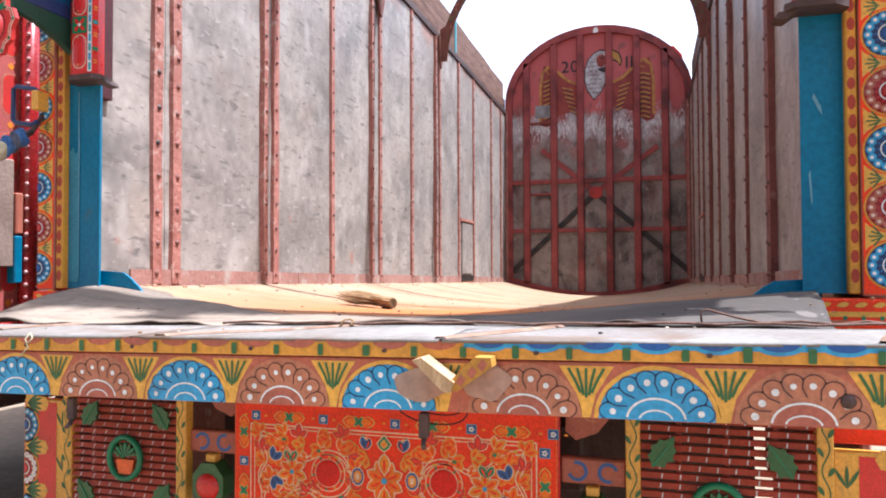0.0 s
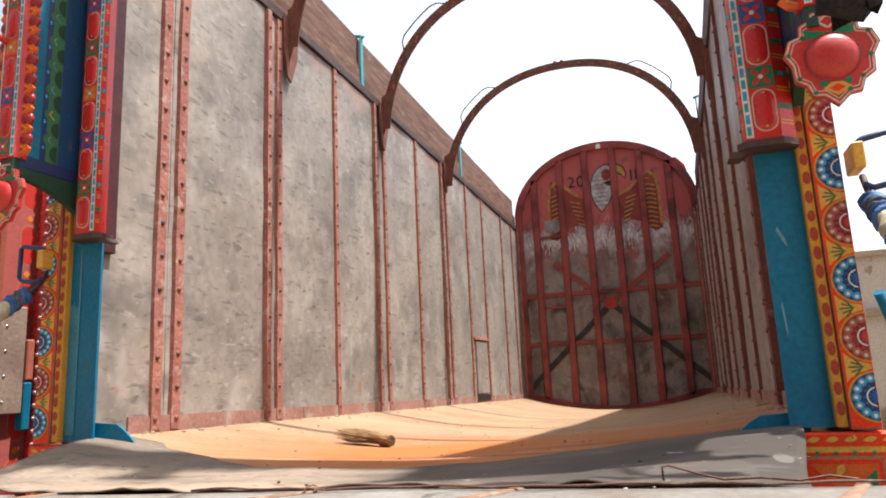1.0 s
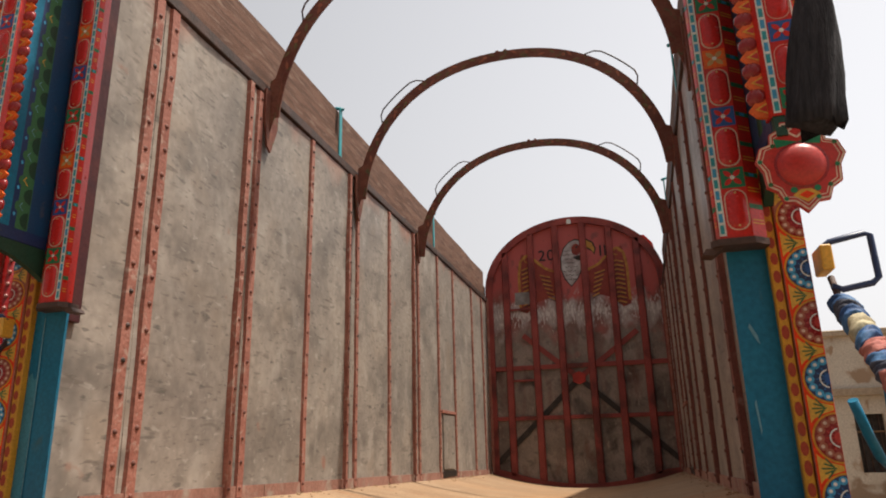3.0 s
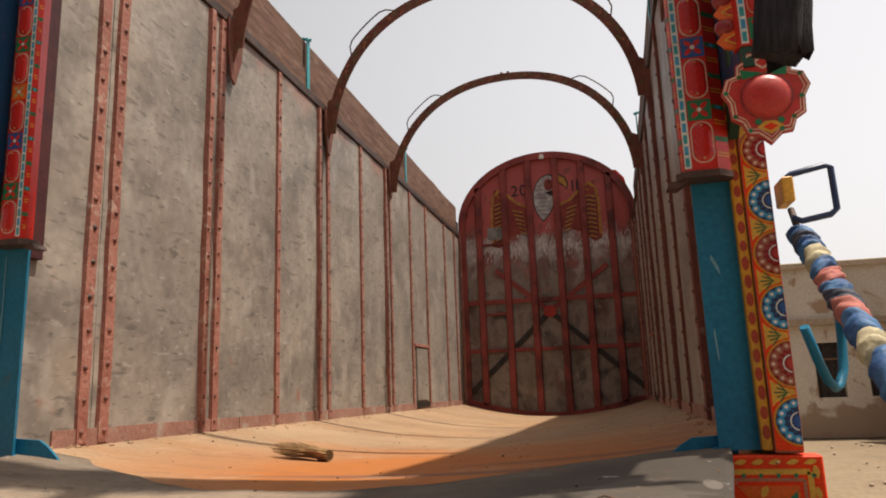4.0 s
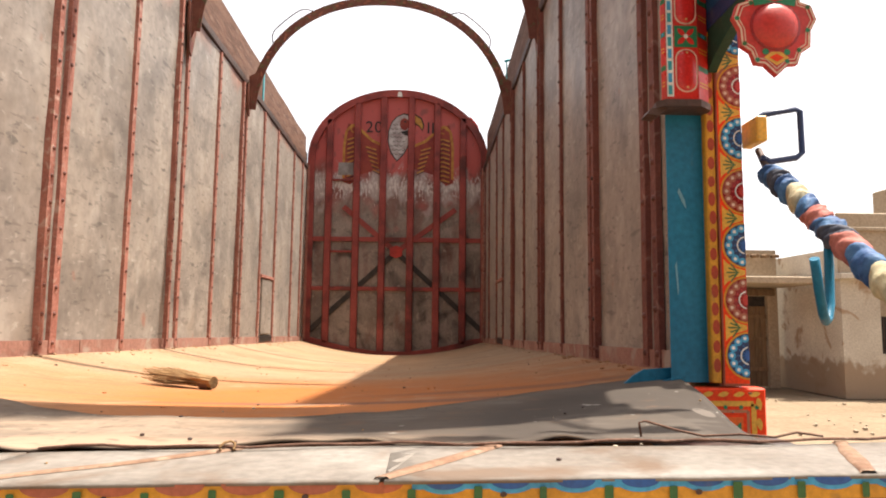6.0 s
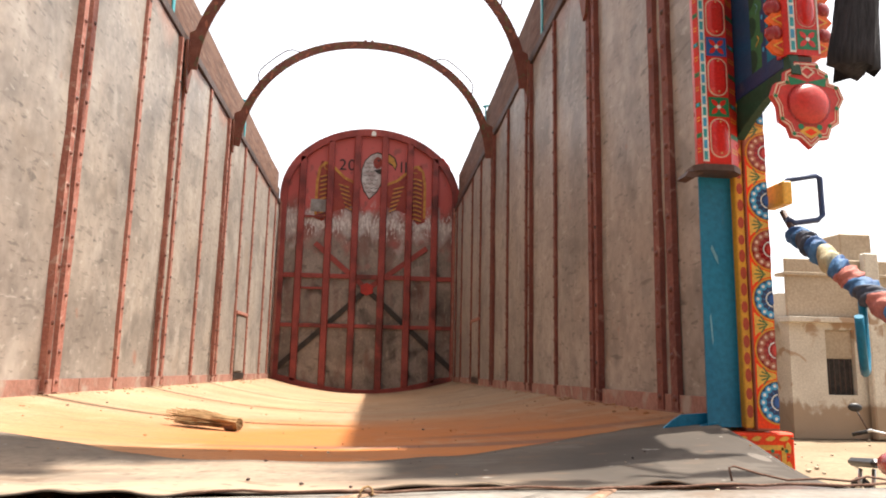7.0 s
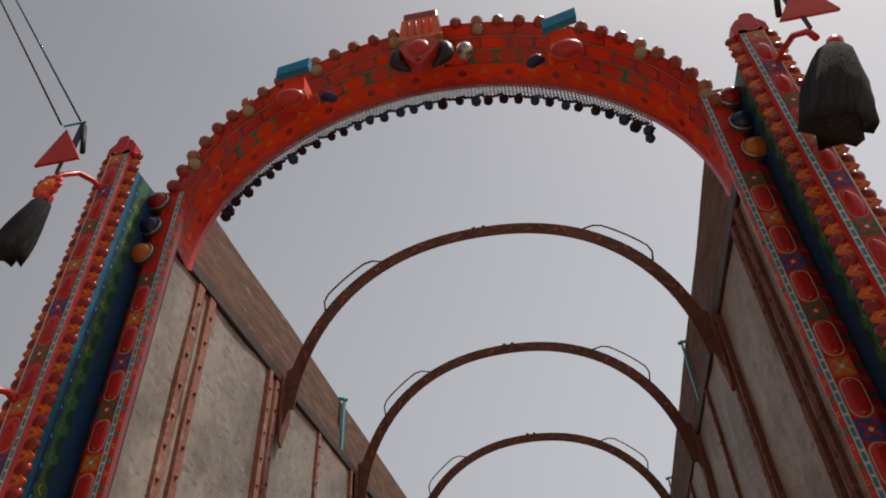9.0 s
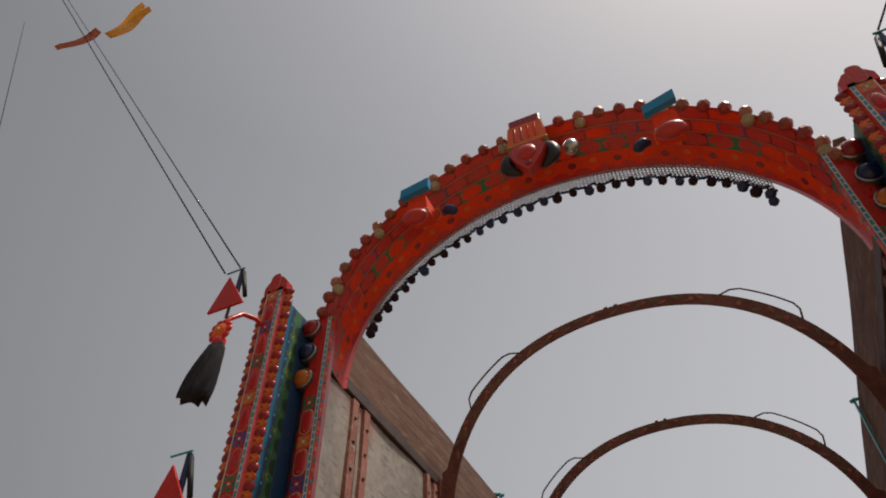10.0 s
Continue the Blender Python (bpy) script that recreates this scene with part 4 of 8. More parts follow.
def head_back_material():
    """Red paint in the upper half that gives way to bare sooty sheet below, with a ragged edge."""
    m = material("headboard_sheet", (0.30, 0.252, 0.220), (0.17, 0.138, 0.118), 0.6, 0.1, 3, 50, bump=0.2,
                 third=(0.055, 0.045, 0.04), third_at=(0.55, 0.70), third_scale=4, bump_scale=6.0)
    rust = Stains(m)
    rust.lay(rust.cloud(3.0, (1.5, 1, 0.5), 9, 5.0), 0.54, 0.68, 0.6, (0.14, 0.052, 0.038))
    rust.lay(rust.cloud(18.0, (1.5, 1, 0.5), 9, 8.0), 0.60, 0.70, 0.6, (0.36, 0.30, 0.26))
    n, l = m.node_tree.nodes, m.node_tree.links
    b = n["Principled BSDF"]
    base = b.inputs["Base Color"].links[0].from_socket
    co = n.new("ShaderNodeTexCoord")
    sep = n.new("ShaderNodeSeparateXYZ")
    l.new(co.outputs["Object"], sep.inputs[0])
    t = n.new("ShaderNodeTexNoise")
    t.inputs["Scale"].default_value, t.inputs["Detail"].default_value = 3, 8
    l.new(co.outputs["Object"], t.inputs["Vector"])
    add = n.new("ShaderNodeMath")
    add.operation = "MULTIPLY_ADD"
    l.new(t.outputs["Fac"], add.inputs[0])
    add.inputs[1].default_value = 1.6
    l.new(sep.outputs[2], add.inputs[2])
    k = n.new("ShaderNodeMapRange")
    k.inputs[1].default_value, k.inputs[2].default_value = 3.75, 4.35
    l.new(add.outputs[0], k.inputs[0])
    x = n.new("ShaderNodeMix")
    x.data_type = "RGBA"
    l.new(k.outputs[0], x.inputs[0])
    l.new(base, x.inputs[6])
    x.inputs[7].default_value = (0.46, 0.095, 0.085, 1)
    l.new(x.outputs[2], b.inputs["Base Color"])
    # paint rubbed through to pale primer across the middle, soot under it
    rub = Stains(m)
    belt = rub.calc("SUBTRACT", 1.0, rub.calc("DIVIDE", rub.calc("ABSOLUTE", rub.calc("SUBTRACT", rub.xyz[2], 3.34)), 0.50))
    belt = rub.calc("MULTIPLY", rub.calc("MAXIMUM", belt, 0.0), 0.42)
    rub.lay(rub.calc("ADD", rub.cloud(2.4, (1.2, 1, 0.8), 9, 2.0), belt), 0.66, 0.86, 0.75, (0.16, 0.075, 0.062))
    rub.lay(rub.calc("ADD", rub.cloud(5.0, (1.3, 1, 0.7), 12, 6.0), belt), 0.72, 0.90, 0.85, (0.44, 0.40, 0.385))
    rub.lay(rub.calc("ADD", rub.cloud(34.0, (1.2, 1, 0.45), 7, 9.0), belt), 0.86, 0.94, 0.85, (0.62, 0.58, 0.56))
    rub.lay(rub.cloud(9.0, (1, 1, 0.8), 10, 15.0), 0.60, 0.70, 0.5, (0.085, 0.060, 0.052))
    return m


HEADBACK = head_back_material()
PLATERED = material("worn_centre_red", (0.40, 0.04, 0.03), (0.26, 0.03, 0.025), 0.6, 0, 9, 70, bump=0.2)
SOOTDARK = material("soot_and_dark_black", (0.03, 0.028, 0.027), (0.06, 0.05, 0.045), 0.8, 0, 8, 60, bump=0.2)
GOLDWORN = material("worn_gold_paint", (0.52, 0.28, 0.06), (0.36, 0.15, 0.04), 0.6, 0, 12, 70, bump=0.1)
WINGRED = material("worn_dark_red_paint", (0.22, 0.04, 0.035), (0.30, 0.06, 0.04), 0.6, 0, 8, 70, bump=0.1)
GREYWORN = material("dull_grey_patch", (0.30, 0.29, 0.28), (0.20, 0.18, 0.17), 0.7, 0, 9, 70, bump=0.1)
GREYLINE = material("grey_brush_line", (0.12, 0.11, 0.11), None, 0.7, 0, 12, 70, bump=0.1)
PALEWORN = material("rubbed_pale_paint", (0.55, 0.53, 0.52), (0.33, 0.27, 0.26), 0.7, 0, 12, 70, bump=0.1)
headboard()


def cab_crown():
    """The painted crown over the cab that peeps past the headboard."""
    s = Shape(RED)
    s.prism([(0.75, 4.05), (0.75, 4.42), (1.02, 4.40), (1.12, 4.28), (1.16, 4.1), (1.16, 1.2), (-1.16, 1.2), (-1.16, 3.9), (-1.0, 4.0)], 7.75, 9.6, "y", RED)
    c = part("cab", s, truck, "red painted cab behind the headboard")
    m = Motif(YELLOW).plane((0, 7.75, 0), (1, 0, 0), (0, 0, 1), (0, -1, 0), 0.004)
    for k in range(5):
        m.rect(0.78 + 0.07 * k, 4.12, 0.82 + 0.07 * k, 4.2, YELLOW)
    part("painted_band", m, c)


cab_crown()

# ---------------------------------------------------------------- painted tail frame
TILES = [GREEN, BLUE, ORANGE]
FADEBLUE = paint("faded_teal_enamel", (0.055, 0.235, 0.315), 0.6)
PALEBLUE = paint("bleached_blue_enamel", (0.16, 0.34, 0.42), 0.6)
BEADROSE = paint("rose_bead", (0.46, 0.17, 0.11), 0.25)
BEADBROWN = paint("brown_bead", (0.32, 0.11, 0.065), 0.25)
DARKGREEN = paint("dark_green_enamel", (0.018, 0.06, 0.035), 0.5)
BEADRED = paint("dull_bead_red", (0.36, 0.055, 0.040), 0.25)
AMBERLINE = paint("amber_outline_enamel", (0.72, 0.30, 0.03), 0.5)
MIDROW = paint("petal_blue_enamel", (0.03, 0.17, 0.42), 0.4)
DOTRED = paint("strip_dot_red", (0.40, 0.055, 0.025), 0.45)
SLABBLUE = paint("flat_blue_slab_paint", (0.02, 0.28, 0.56), 0.6)
POMDARK = paint("dark_plum_wool", (0.030, 0.012, 0.022), 0.9)
DEEPBLUE = paint("deep_blue_board", (0.008, 0.060, 0.150), 0.4)
MOSS = paint("moss_green_border", (0.050, 0.165, 0.070), 0.5)
WORNLINE = paint("worn_cream_line", (0.42, 0.20, 0.13), 0.6)
BOSSRED = paint("glossy_boss_red", (0.58, 0.022, 0.018), 0.22)


def flower_tile(m, a, b, w, h, ground_mat, layer=1):
    m.rect(a - w / 2, b - h / 2, a + w / 2, b + h / 2, ground_mat, layer)
    p = RED if ground_mat is not ORANGE else GOLD
    for k in range(4):
        m.petal(a, b, 45 + 90 * k, min(w, h) * 0.52, min(w, h) * 0.25, p, layer + 1)
    m.disc(a, b, min(w, h) * 0.11, WHITE, layer + 2, n=8)


def half_rosette(m, a, b, r, main, dots, layer=1, t0=90, t1=270):
    """A fan of dotted petals on the edge of a board."""
    blue = main is BLUE
    m.disc(a, b, r * 1.09, AMBERLINE, layer, t0=t0, t1=t1, n=20)
    m.disc(a, b, r, NAVY if blue else DARKRED, layer + 1, t0=t0, t1=t1, n=20)
    n = 7
    for k in range(n):
        t = radians(t0 + (t1 - t0) * (k + 0.5) / n)
        m.disc(a + math.cos(t) * r * 0.79, b + math.sin(t) * r * 0.79, r * 0.185, dots, layer + 2, n=9)
        m.disc(a + math.cos(t) * r * 0.81, b + math.sin(t) * r * 0.81, r * 0.085, WHITE if blue else CREAM, layer + 3, n=7)
    for k in range(1, 6):
        t = radians(t0 + (t1 - t0) * k / 6)
        m.line([(a + math.cos(t) * r * 0.24, b + math.sin(t) * r * 0.24), (a + math.cos(t) * r * 0.56, b + math.sin(t) * r * 0.56)], r * 0.05, MIDROW if blue else ROSE, layer + 2)
    m.arc(a, b, r * 0.42, r * 0.06, WHITE, layer + 4, t0=t0 + 10, t1=t1 - 10, n=10)
    m.disc(a, b, r * 0.24, BLUE if blue else ROSE, layer + 4, t0=t0, t1=t1, n=8)


def fan(m, a, b, ang, r, n, spread, layer=1, mat=None):
    for k in range(n):
        m.petal(a, b, ang + spread * (k / (n - 1) - 0.5), r, r * 0.16, mat or LEAF, layer)


def tail_post(sx):
    broad = 1.0 if sx > 0 else 1.14     # the boards of this post are a little broader
    near = 0.974 if sx > 0 else 0.984
    X = lambda x: sx * (near + (x - 0.974) * broad)
    ox = sx * (near - 0.974 * broad)
    s = Shape(TEAL)
    # folded channel: face, turned-in edge, back
    prof = [(0.974, 0.018), (1.056, 0.026), (1.10, 0.0285), (1.15, 0.03), (1.15, 0.14), (1.075, 0.14), (1.04, 0.10), (0.980, 0.034)]
    s.prism([(X(x), y) for x, y in prof], 1.43, 3.62, "z", TEAL)
    post = part("tail_post", s, truck, "painted tail post, teal below and covered with red panels above")
    worn = [(FADEBLUE, [(1.048, 1.45), (1.084, 1.45), (1.084, 1.86), (1.070, 1.875), (1.060, 1.85), (1.050, 1.865)]),
            (PALEBLUE, [(1.046, 1.46), (1.050, 1.46), (1.050, 1.80), (1.052, 2.04), (1.049, 2.05), (1.046, 1.86)])]
    if sx > 0:
        worn = [(PALEBLUE, [(1.000, 1.875), (1.004, 1.885), (1.018, 1.855), (1.021, 1.835), (1.014, 1.845)]),
                (PALEBLUE, [(0.990, 1.70), (0.994, 1.71), (0.998, 1.64), (0.995, 1.63)])]
    for mat, pts in worn:   # rubbed fold and scratches
        m = Motif(mat).plane((ox, -0.0770 - 0.0012 * (sx < 0), 0), (sx * broad, 0.0976, 0), (0, 0, 1), (0, -1, 0), 0.0012)
        m.poly(pts, mat, 0)
        part("worn_patch", m, post, "rubbed pale patch in the teal paint")
    # yellow strip with red dots
    s = Shape(YELLOW)
    da, db, dc, dd = (1.065, 1.088, 1.090, 1.150) if sx > 0 else (1.086, 1.109, 1.111, 1.168)   # strip and board, along the post's face
    s.box(X(da), X(db), 0.005, 0.03, 1.43, 2.47, GOLDSTRIP, 0.003)
    strip = part("dotted_strip", s, post, "yellow strip with dark red dots")
    z = 1.47
    while z < 2.45:
        m = Motif(DOTRED).plane((ox, 0.005, 0), (sx * broad, 0, 0), (0, 0, 1), (0, -1, 0))
        m.disc((da + db) / 2 + jitter(0.001), z, (db - da) * 0.37, DOTRED, 0, 0.0155 + jitter(0.002), 9)
        part("painted_dot", m, strip)
        z += 0.0425 + jitter(0.003)
    # floral board
    s = Shape(RED)
    s.box(X(dc), X(dd), 0.0, 0.03, 1.425, 2.52, TERRA, 0.003)
    board = part("floral_board", s, post, "red board with half rosettes in blue and maroon")
    m = Motif(RED).plane((ox, 0.0, 0), (sx * broad, 0, 0), (0, 0, 1), (0, -1, 0))
    m.rect(dc + 0.002, 1.43, dd - 0.002, 2.12, VERMILION, 0)
    m.rect(dc + 0.002, 2.30, dd - 0.002, 2.50, LEAF, 0)
    k, z = 0, 1.493
    while z < 2.45:
        ro = Motif(RED).plane((ox, 0.0, 0), (sx * broad, 0, 0), (0, 0, 1), (0, -1, 0))
        half_rosette(ro, dd - 0.002, z, 0.050 if sx > 0 else 0.047, BLUE if k % 2 == 0 else DARKRED, SKYBLUE if k % 2 == 0 else TERRA, 1)
        part("painted_rosette", ro, board, "blue half rosette" if k % 2 == 0 else "maroon half rosette")
        y0 = z + 0.0635
        q = dc + 0.006
        m.poly([(dd - 0.004, y0 - 0.005), (dd - 0.004, y0 + 0.005), (dd - 0.028, y0 + 0.012), (q + 0.008, y0 + 0.022), (q, y0 + 0.031), (q, y0 - 0.031), (q + 0.008, y0 - 0.022), (dd - 0.028, y0 - 0.012)], YELLOW, 0.6)
        for w in range(5):
            m.line([(dd - 0.018 - 0.004 * abs(w - 2), y0 + 0.003 * (w - 2)), (q + 0.006 + 0.005 * abs(w - 2), y0 + 0.0105 * (w - 2))], 0.0034, LEAF, 0.9)
        z += 0.127
        k += 1
    part("painted_ground", m, board)
    # the board under the post
    s = Shape(RED)
    s.box(X(0.985), X(1.185), 0.0, 0.045, 1.10, 1.420, VERMILION, 0.004)
    foot = part("foot_board", s, post, "red board with a painted triangle and leaf border")
    m = Motif(RED).plane((ox, 0.0, 0), (sx * broad, 0, 0), (0, 0, 1), (0, -1, 0))
    m.line([(0.99, 1.385), (1.155, 1.385), (1.155, 1.12)], 0.012, YELLOW, 0)
    m.line([(0.99, 1.368), (1.142, 1.368), (1.142, 1.12)], 0.007, PEACH, 0)
    m.poly([(1.0, 1.355), (1.13, 1.355), (1.13, 1.22)], ORANGE, 0)
    m.poly([(1.075, 1.30), (1.125, 1.345), (1.125, 1.26)], GREEN, 1)
    m.petal(1.108, 1.285, 100, 0.04, 0.02, WHITE, 2)
    m.petal(1.05, 1.33, 60, 0.03, 0.016, YELLOW, 2)
    m.petal(1.12, 1.24, 120, 0.035, 0.02, YELLOW, 2)
    for k in range(5):
        m.petal(1.0 + 0.036 * k, 1.403, 12, 0.028, 0.012, YELLOW, 1)
        m.disc(1.018 + 0.036 * k, 1.377, 0.005, GREEN, 1, n=6)
        m.petal(1.17, 1.37 - 0.045 * k, 100, 0.03, 0.014, YELLOW, 1)
    part("painted_triangle", m, foot)

    X = lambda x: sx * x
    # inner panel: folded sheet with bosses
    s = Shape(RED)
    s.prism([(X(x), y) for x, y in ((0.952, -0.028), (0.957, -0.045), (1.032, -0.045), (1.065, -0.018), (1.065, 0.012), (0.965, 0.012))], 2.078, 3.63, "z", RED)
    pan = part("inner_panel", s, post, "red folded panel with painted tiles and oval bosses")
    m = Motif(RED).plane((0, -0.045, 0), (sx, 0, 0), (0, 0, 1), (0, -1, 0))
    sid = Motif(RED).plane((X(0.952), -0.028, 0), (sx * 0.282, -0.959, 0), (0, 0, 1), (-sx * 0.959, -0.282, 0))
    oth = Motif(RED).plane((X(1.032), -0.045, 0), (sx * 0.774, 0.633, 0), (0, 0, 1), (sx * 0.633, -0.774, 0))
    m.rect(0.958, 2.085, 0.974, 3.62, WHITE, 0)
    z, k = 2.09, 0
    while z < 3.6:
        m.rect(0.961, z, 0.970, z + 0.022, SKYBLUE if k % 2 else TURQ, 1)
        z += 0.029
        k += 1
    z, k = 2.085, 0
    while z < 3.60:
        for mo, w in ((sid, 0.0175), (oth, 0.0425)):
            mo.rect(0, z, w, z + 0.062, RED, 0)
            for q in (0.026, 0.034):
                mo.rect(0.003, z + q, w - 0.003, z + q + 0.003, YELLOW, 1)
            mo.rect(0, z + 0.064, w, z + 0.076, GREEN, 0)
            mo.rect(w * 0.3, z + 0.066, w * 0.7, z + 0.074, SKYBLUE if k % 2 else LEAF, 1)
        z += 0.081
        k += 1
    z, k = 2.095, 0
    while z < 3.20:
        m.pill(0.9780, z + 0.0012, 1.0300, z + 0.1048, 0.0235, CREAM, 0)
        pts = []
        h = 0.104
        for lay, r in ((0, 0.0), (0.004, 0.004), (0.0055, 0.012)):
            ring = []
            rr = 0.023 - r
            for ca, cb, t in ((1.029 - 0.025, z + h - 0.025, 0), (0.979 + 0.025, z + h - 0.025, 90), (0.979 + 0.025, z + 0.027, 180), (1.029 - 0.025, z + 0.027, 270)):
                ring += [(X(ca + rr * math.cos(radians(t + q * 22.5))), -0.0468 - lay, cb + rr * math.sin(radians(t + q * 22.5))) for q in range(5)]
            pts.append(ring)
        n = len(pts[0])
        boss = Shape(BOSSRED)
        boss.add(pts[0] + pts[1] + pts[2], [(j * n + i, j * n + (i + 1) % n, (j + 1) * n + (i + 1) % n, (j + 1) * n + i) for j in range(2) for i in range(n)] + [tuple(range(2 * n, 3 * n))], BOSSRED, True)
        part("oval_boss", boss, pan, "glossy red oval boss")
        flower_tile(m, 1.004, z + 0.135, 0.054, 0.052, TILES[k % 3], 0)
        for q in (0.012, 0.094):
            m.disc(1.004, z + q, 0.003, GOLD, 9, n=6)
        z += 0.163
        k += 1
    part("painted_tiles", m, pan)
    part("painted_border", sid, pan)
    part("painted_border", oth, pan)
    cap = Shape(DARKIRON)
    cap.prism([(X(x), y) for x, y in ((0.937, -0.03), (0.955, -0.052), (1.034, -0.052), (1.069, -0.02), (1.069, 0.02), (0.942, 0.02))], 2.062, 2.078, "z", DARKIRON)
    cap.prism([(X(0.925), 2.062), (X(0.965), 2.062), (X(0.94), 2.045), (X(0.915), 2.048)], -0.03, 0.02, "y", DARKIRON)
    part("bottom_cap", cap, pan, "dark bent iron end cap")
    # three lamps at the head of the panel
    for z, lens, nm in ((3.575, REDLENS, "red"), (3.450, BLUELENS, "dark blue"), (3.322, AMBERLENS, "amber")):
        l = Shape(BLACK)
        l.tube([(X(1.045), 0.0, z), (X(1.045), -0.06, z)], 0.043, 16, DARKIRON)
        b = part("marker_lamp", l, post, nm + " round marker lamp")
        d = Shape(lens)
        d.dome((X(1.045), -0.061, z), 0.038, 0.03, (0, -1, 0), lens, 14, 4)
        part("lens", d, b, nm + " glass lens")
        r = Shape(CHROME)
        r.tube([(X(1.045) + 0.041 * math.cos(t * math.pi / 10), -0.062, z + 0.041 * math.sin(t * math.pi / 10)) for t in range(21)], 0.0035, 5, CHROME, False)
        part("rim", r, b, "thin chrome rim")

    # side board between the panels, painted with scallops
    s = Shape(NAVY)
    s.box(X(1.068), X(1.088), -0.225, 0.0, 2.26, 3.62, NAVY, 0.003)
    s.prism([(-0.245, 2.285), (-0.02, 2.300), (-0.004, 2.16), (-0.05, 2.185), (-0.13, 2.215), (-0.255, 2.235)], X(1.070), X(1.092), "x", DARKGREEN)
    side = part("side_board", s, post, "dark blue side board with green scallop border")
    m = Motif(TEAL).plane((X(1.068), 0, 0), (0, -1.75, 0), (0, 0, 1), (-sx, 0, 0))
    m.rect(0.0, 2.30, 0.056, 3.62, DEEPBLUE, 0)
    m.rect(0.056, 2.30, 0.082, 3.62, MOSS, 0)
    m.rect(0.082, 2.30, 0.094, 3.62, NAVY, 0)
    m.rect(0.094, 2.30, 0.127, 3.62, TEAL, 0)
    z = 2.33
    while z < 3.6:      # dark half discs that bite into the green border, and a few brush dots
        m.disc(0.057 + jitter(0.002), z + jitter(0.004), 0.016, DARKGREEN, 1, 0.029 + jitter(0.003), 12, -90, 90)
        m.disc(0.083, z + 0.042, 0.006, MOSS, 1, 0.016, 8)
        m.disc(0.088, z + 0.012 + jitter(0.004), 0.0028, SKYBLUE, 2, 0.007, 6)
        m.line([(0.070 + jitter(0.003), z + 0.030), (0.079, z + 0.044), (0.074, z + 0.056)], 0.0018, YELLOW if random.random() < 0.5 else PALEBLUE, 2)
        z += 0.085
    part("painted_border", m, side)

    # outer panel with scalloped edging, proud of the inner one
    OFF, YF, DZ = -0.046, -0.072, -0.05
    X = lambda x: sx * (x + OFF)
    s = Shape(RED)
    s.prism([(X(x), y) for x, y in ((1.108, -0.158 + YF), (1.118, -0.175 + YF), (1.192, -0.175 + YF), (1.202, -0.158 + YF), (1.202, -0.14 + YF), (1.108, -0.14 + YF))], 2.335 + DZ, 3.72 + DZ, "z", RED)
    s.prism([(X(1.10), 3.65), (X(1.10), 3.69), (X(1.125), 3.725), (X(1.155), 3.74), (X(1.185), 3.725), (X(1.21), 3.69), (X(1.21), 3.65)], -0.175 + YF, -0.14 + YF, "y", RED)
    out = part("outer_panel", s, post, "red outer panel with scalloped edging and painted tiles")
    m = Motif(RED).plane((sx * OFF, -0.175 + YF, DZ), (sx, 0, 0), (0, 0, 1), (0, -1, 0))
    m.rect(1.119, 2.34, 1.134, 3.70, WHITE, 0)
    m.rect(1.188, 2.34, 1.192, 3.70, WHITE, 0)
    z, k = 2.345, 0
    while z < 3.69:
        m.rect(1.122, z, 1.131, z + 0.022, SKYBLUE if k % 2 else TURQ, 1)
        z += 0.029
        k += 1
    z, k = 2.345, 0
    while z < 3.65:
        flower_tile(m, 1.162, z + 0.028, 0.05, 0.05, TILES[k % 3], 0)
        m.pill(1.1385, z + 0.0575, 1.1865, z + 0.1565, 0.022, CREAM, 0)
        m.pill(1.1400, z + 0.059, 1.1850, z + 0.155, 0.021, RED, 1)
        if z < 3.5:
            boss = Shape(BOSSRED)
            boss.dome((X(1.1625), -0.1765 + YF, z + 0.107 + DZ), 0.0215, 0.006, (0, -1, 0), BOSSRED, 14, 3)
            boss.v[-43:] = [(p[0], p[1], (p[2] - z - 0.107 - DZ) * 2.05 + z + 0.107 + DZ) for p in boss.v[-43:]]
            part("oval_boss", boss, out, "glossy dark red oval boss")
        z += 0.163
        k += 1
    part("painted_tiles", m, out)
    bead = Shape(DARKRED)
    bead.dome((0, 0, 0), 0.024, 0.016, (0, -1, 0), DARKRED, 10, 3)
    bead.dome((0, 0, 0), 0.024, 0.006, (0, 1, 0), DARKRED, 10, 2)
    bead = bead.mesh("bead")
    tongues = {}
    for dirx in (-1, 1):
        d = dirx * sx
        t = Shape(ORANGE)
        t.prism([(-d * 0.010, -0.024), (-d * 0.010, 0.024), (d * 0.016, 0.018), (d * 0.032, 0), (d * 0.016, -0.018)], -0.010, 0.0, "y", ORANGE)
        t.add([(-d * 0.006, -0.0108, -0.014), (-d * 0.006, -0.0108, 0.014), (d * 0.02, -0.0108, 0)], [(0, 1, 2)], YELLOW)
        t.add([(-d * 0.004, -0.0114, -0.009), (-d * 0.004, -0.0114, 0.009), (d * 0.013, -0.0114, 0)], [(0, 1, 2)], RED)
        tongues[dirx] = t.mesh("tongue")
    z, k = 2.36, 0
    while z < 3.72:
        for xx, dirx in ((1.106, -1), (1.204, 1)):
            ob = part("bead" if k % 2 else "tongue", bead if k % 2 else tongues[dirx], out)
            ob.location = (X(xx + (dirx * 0.010 if k % 2 else 0)), -0.152 + YF, z + DZ)
        z += 0.0325
        k += 1
    X = lambda x: sx * x
    # shield emblem that hangs under the outer panel
    cx, cz, y = 1.107, 2.168, -0.250
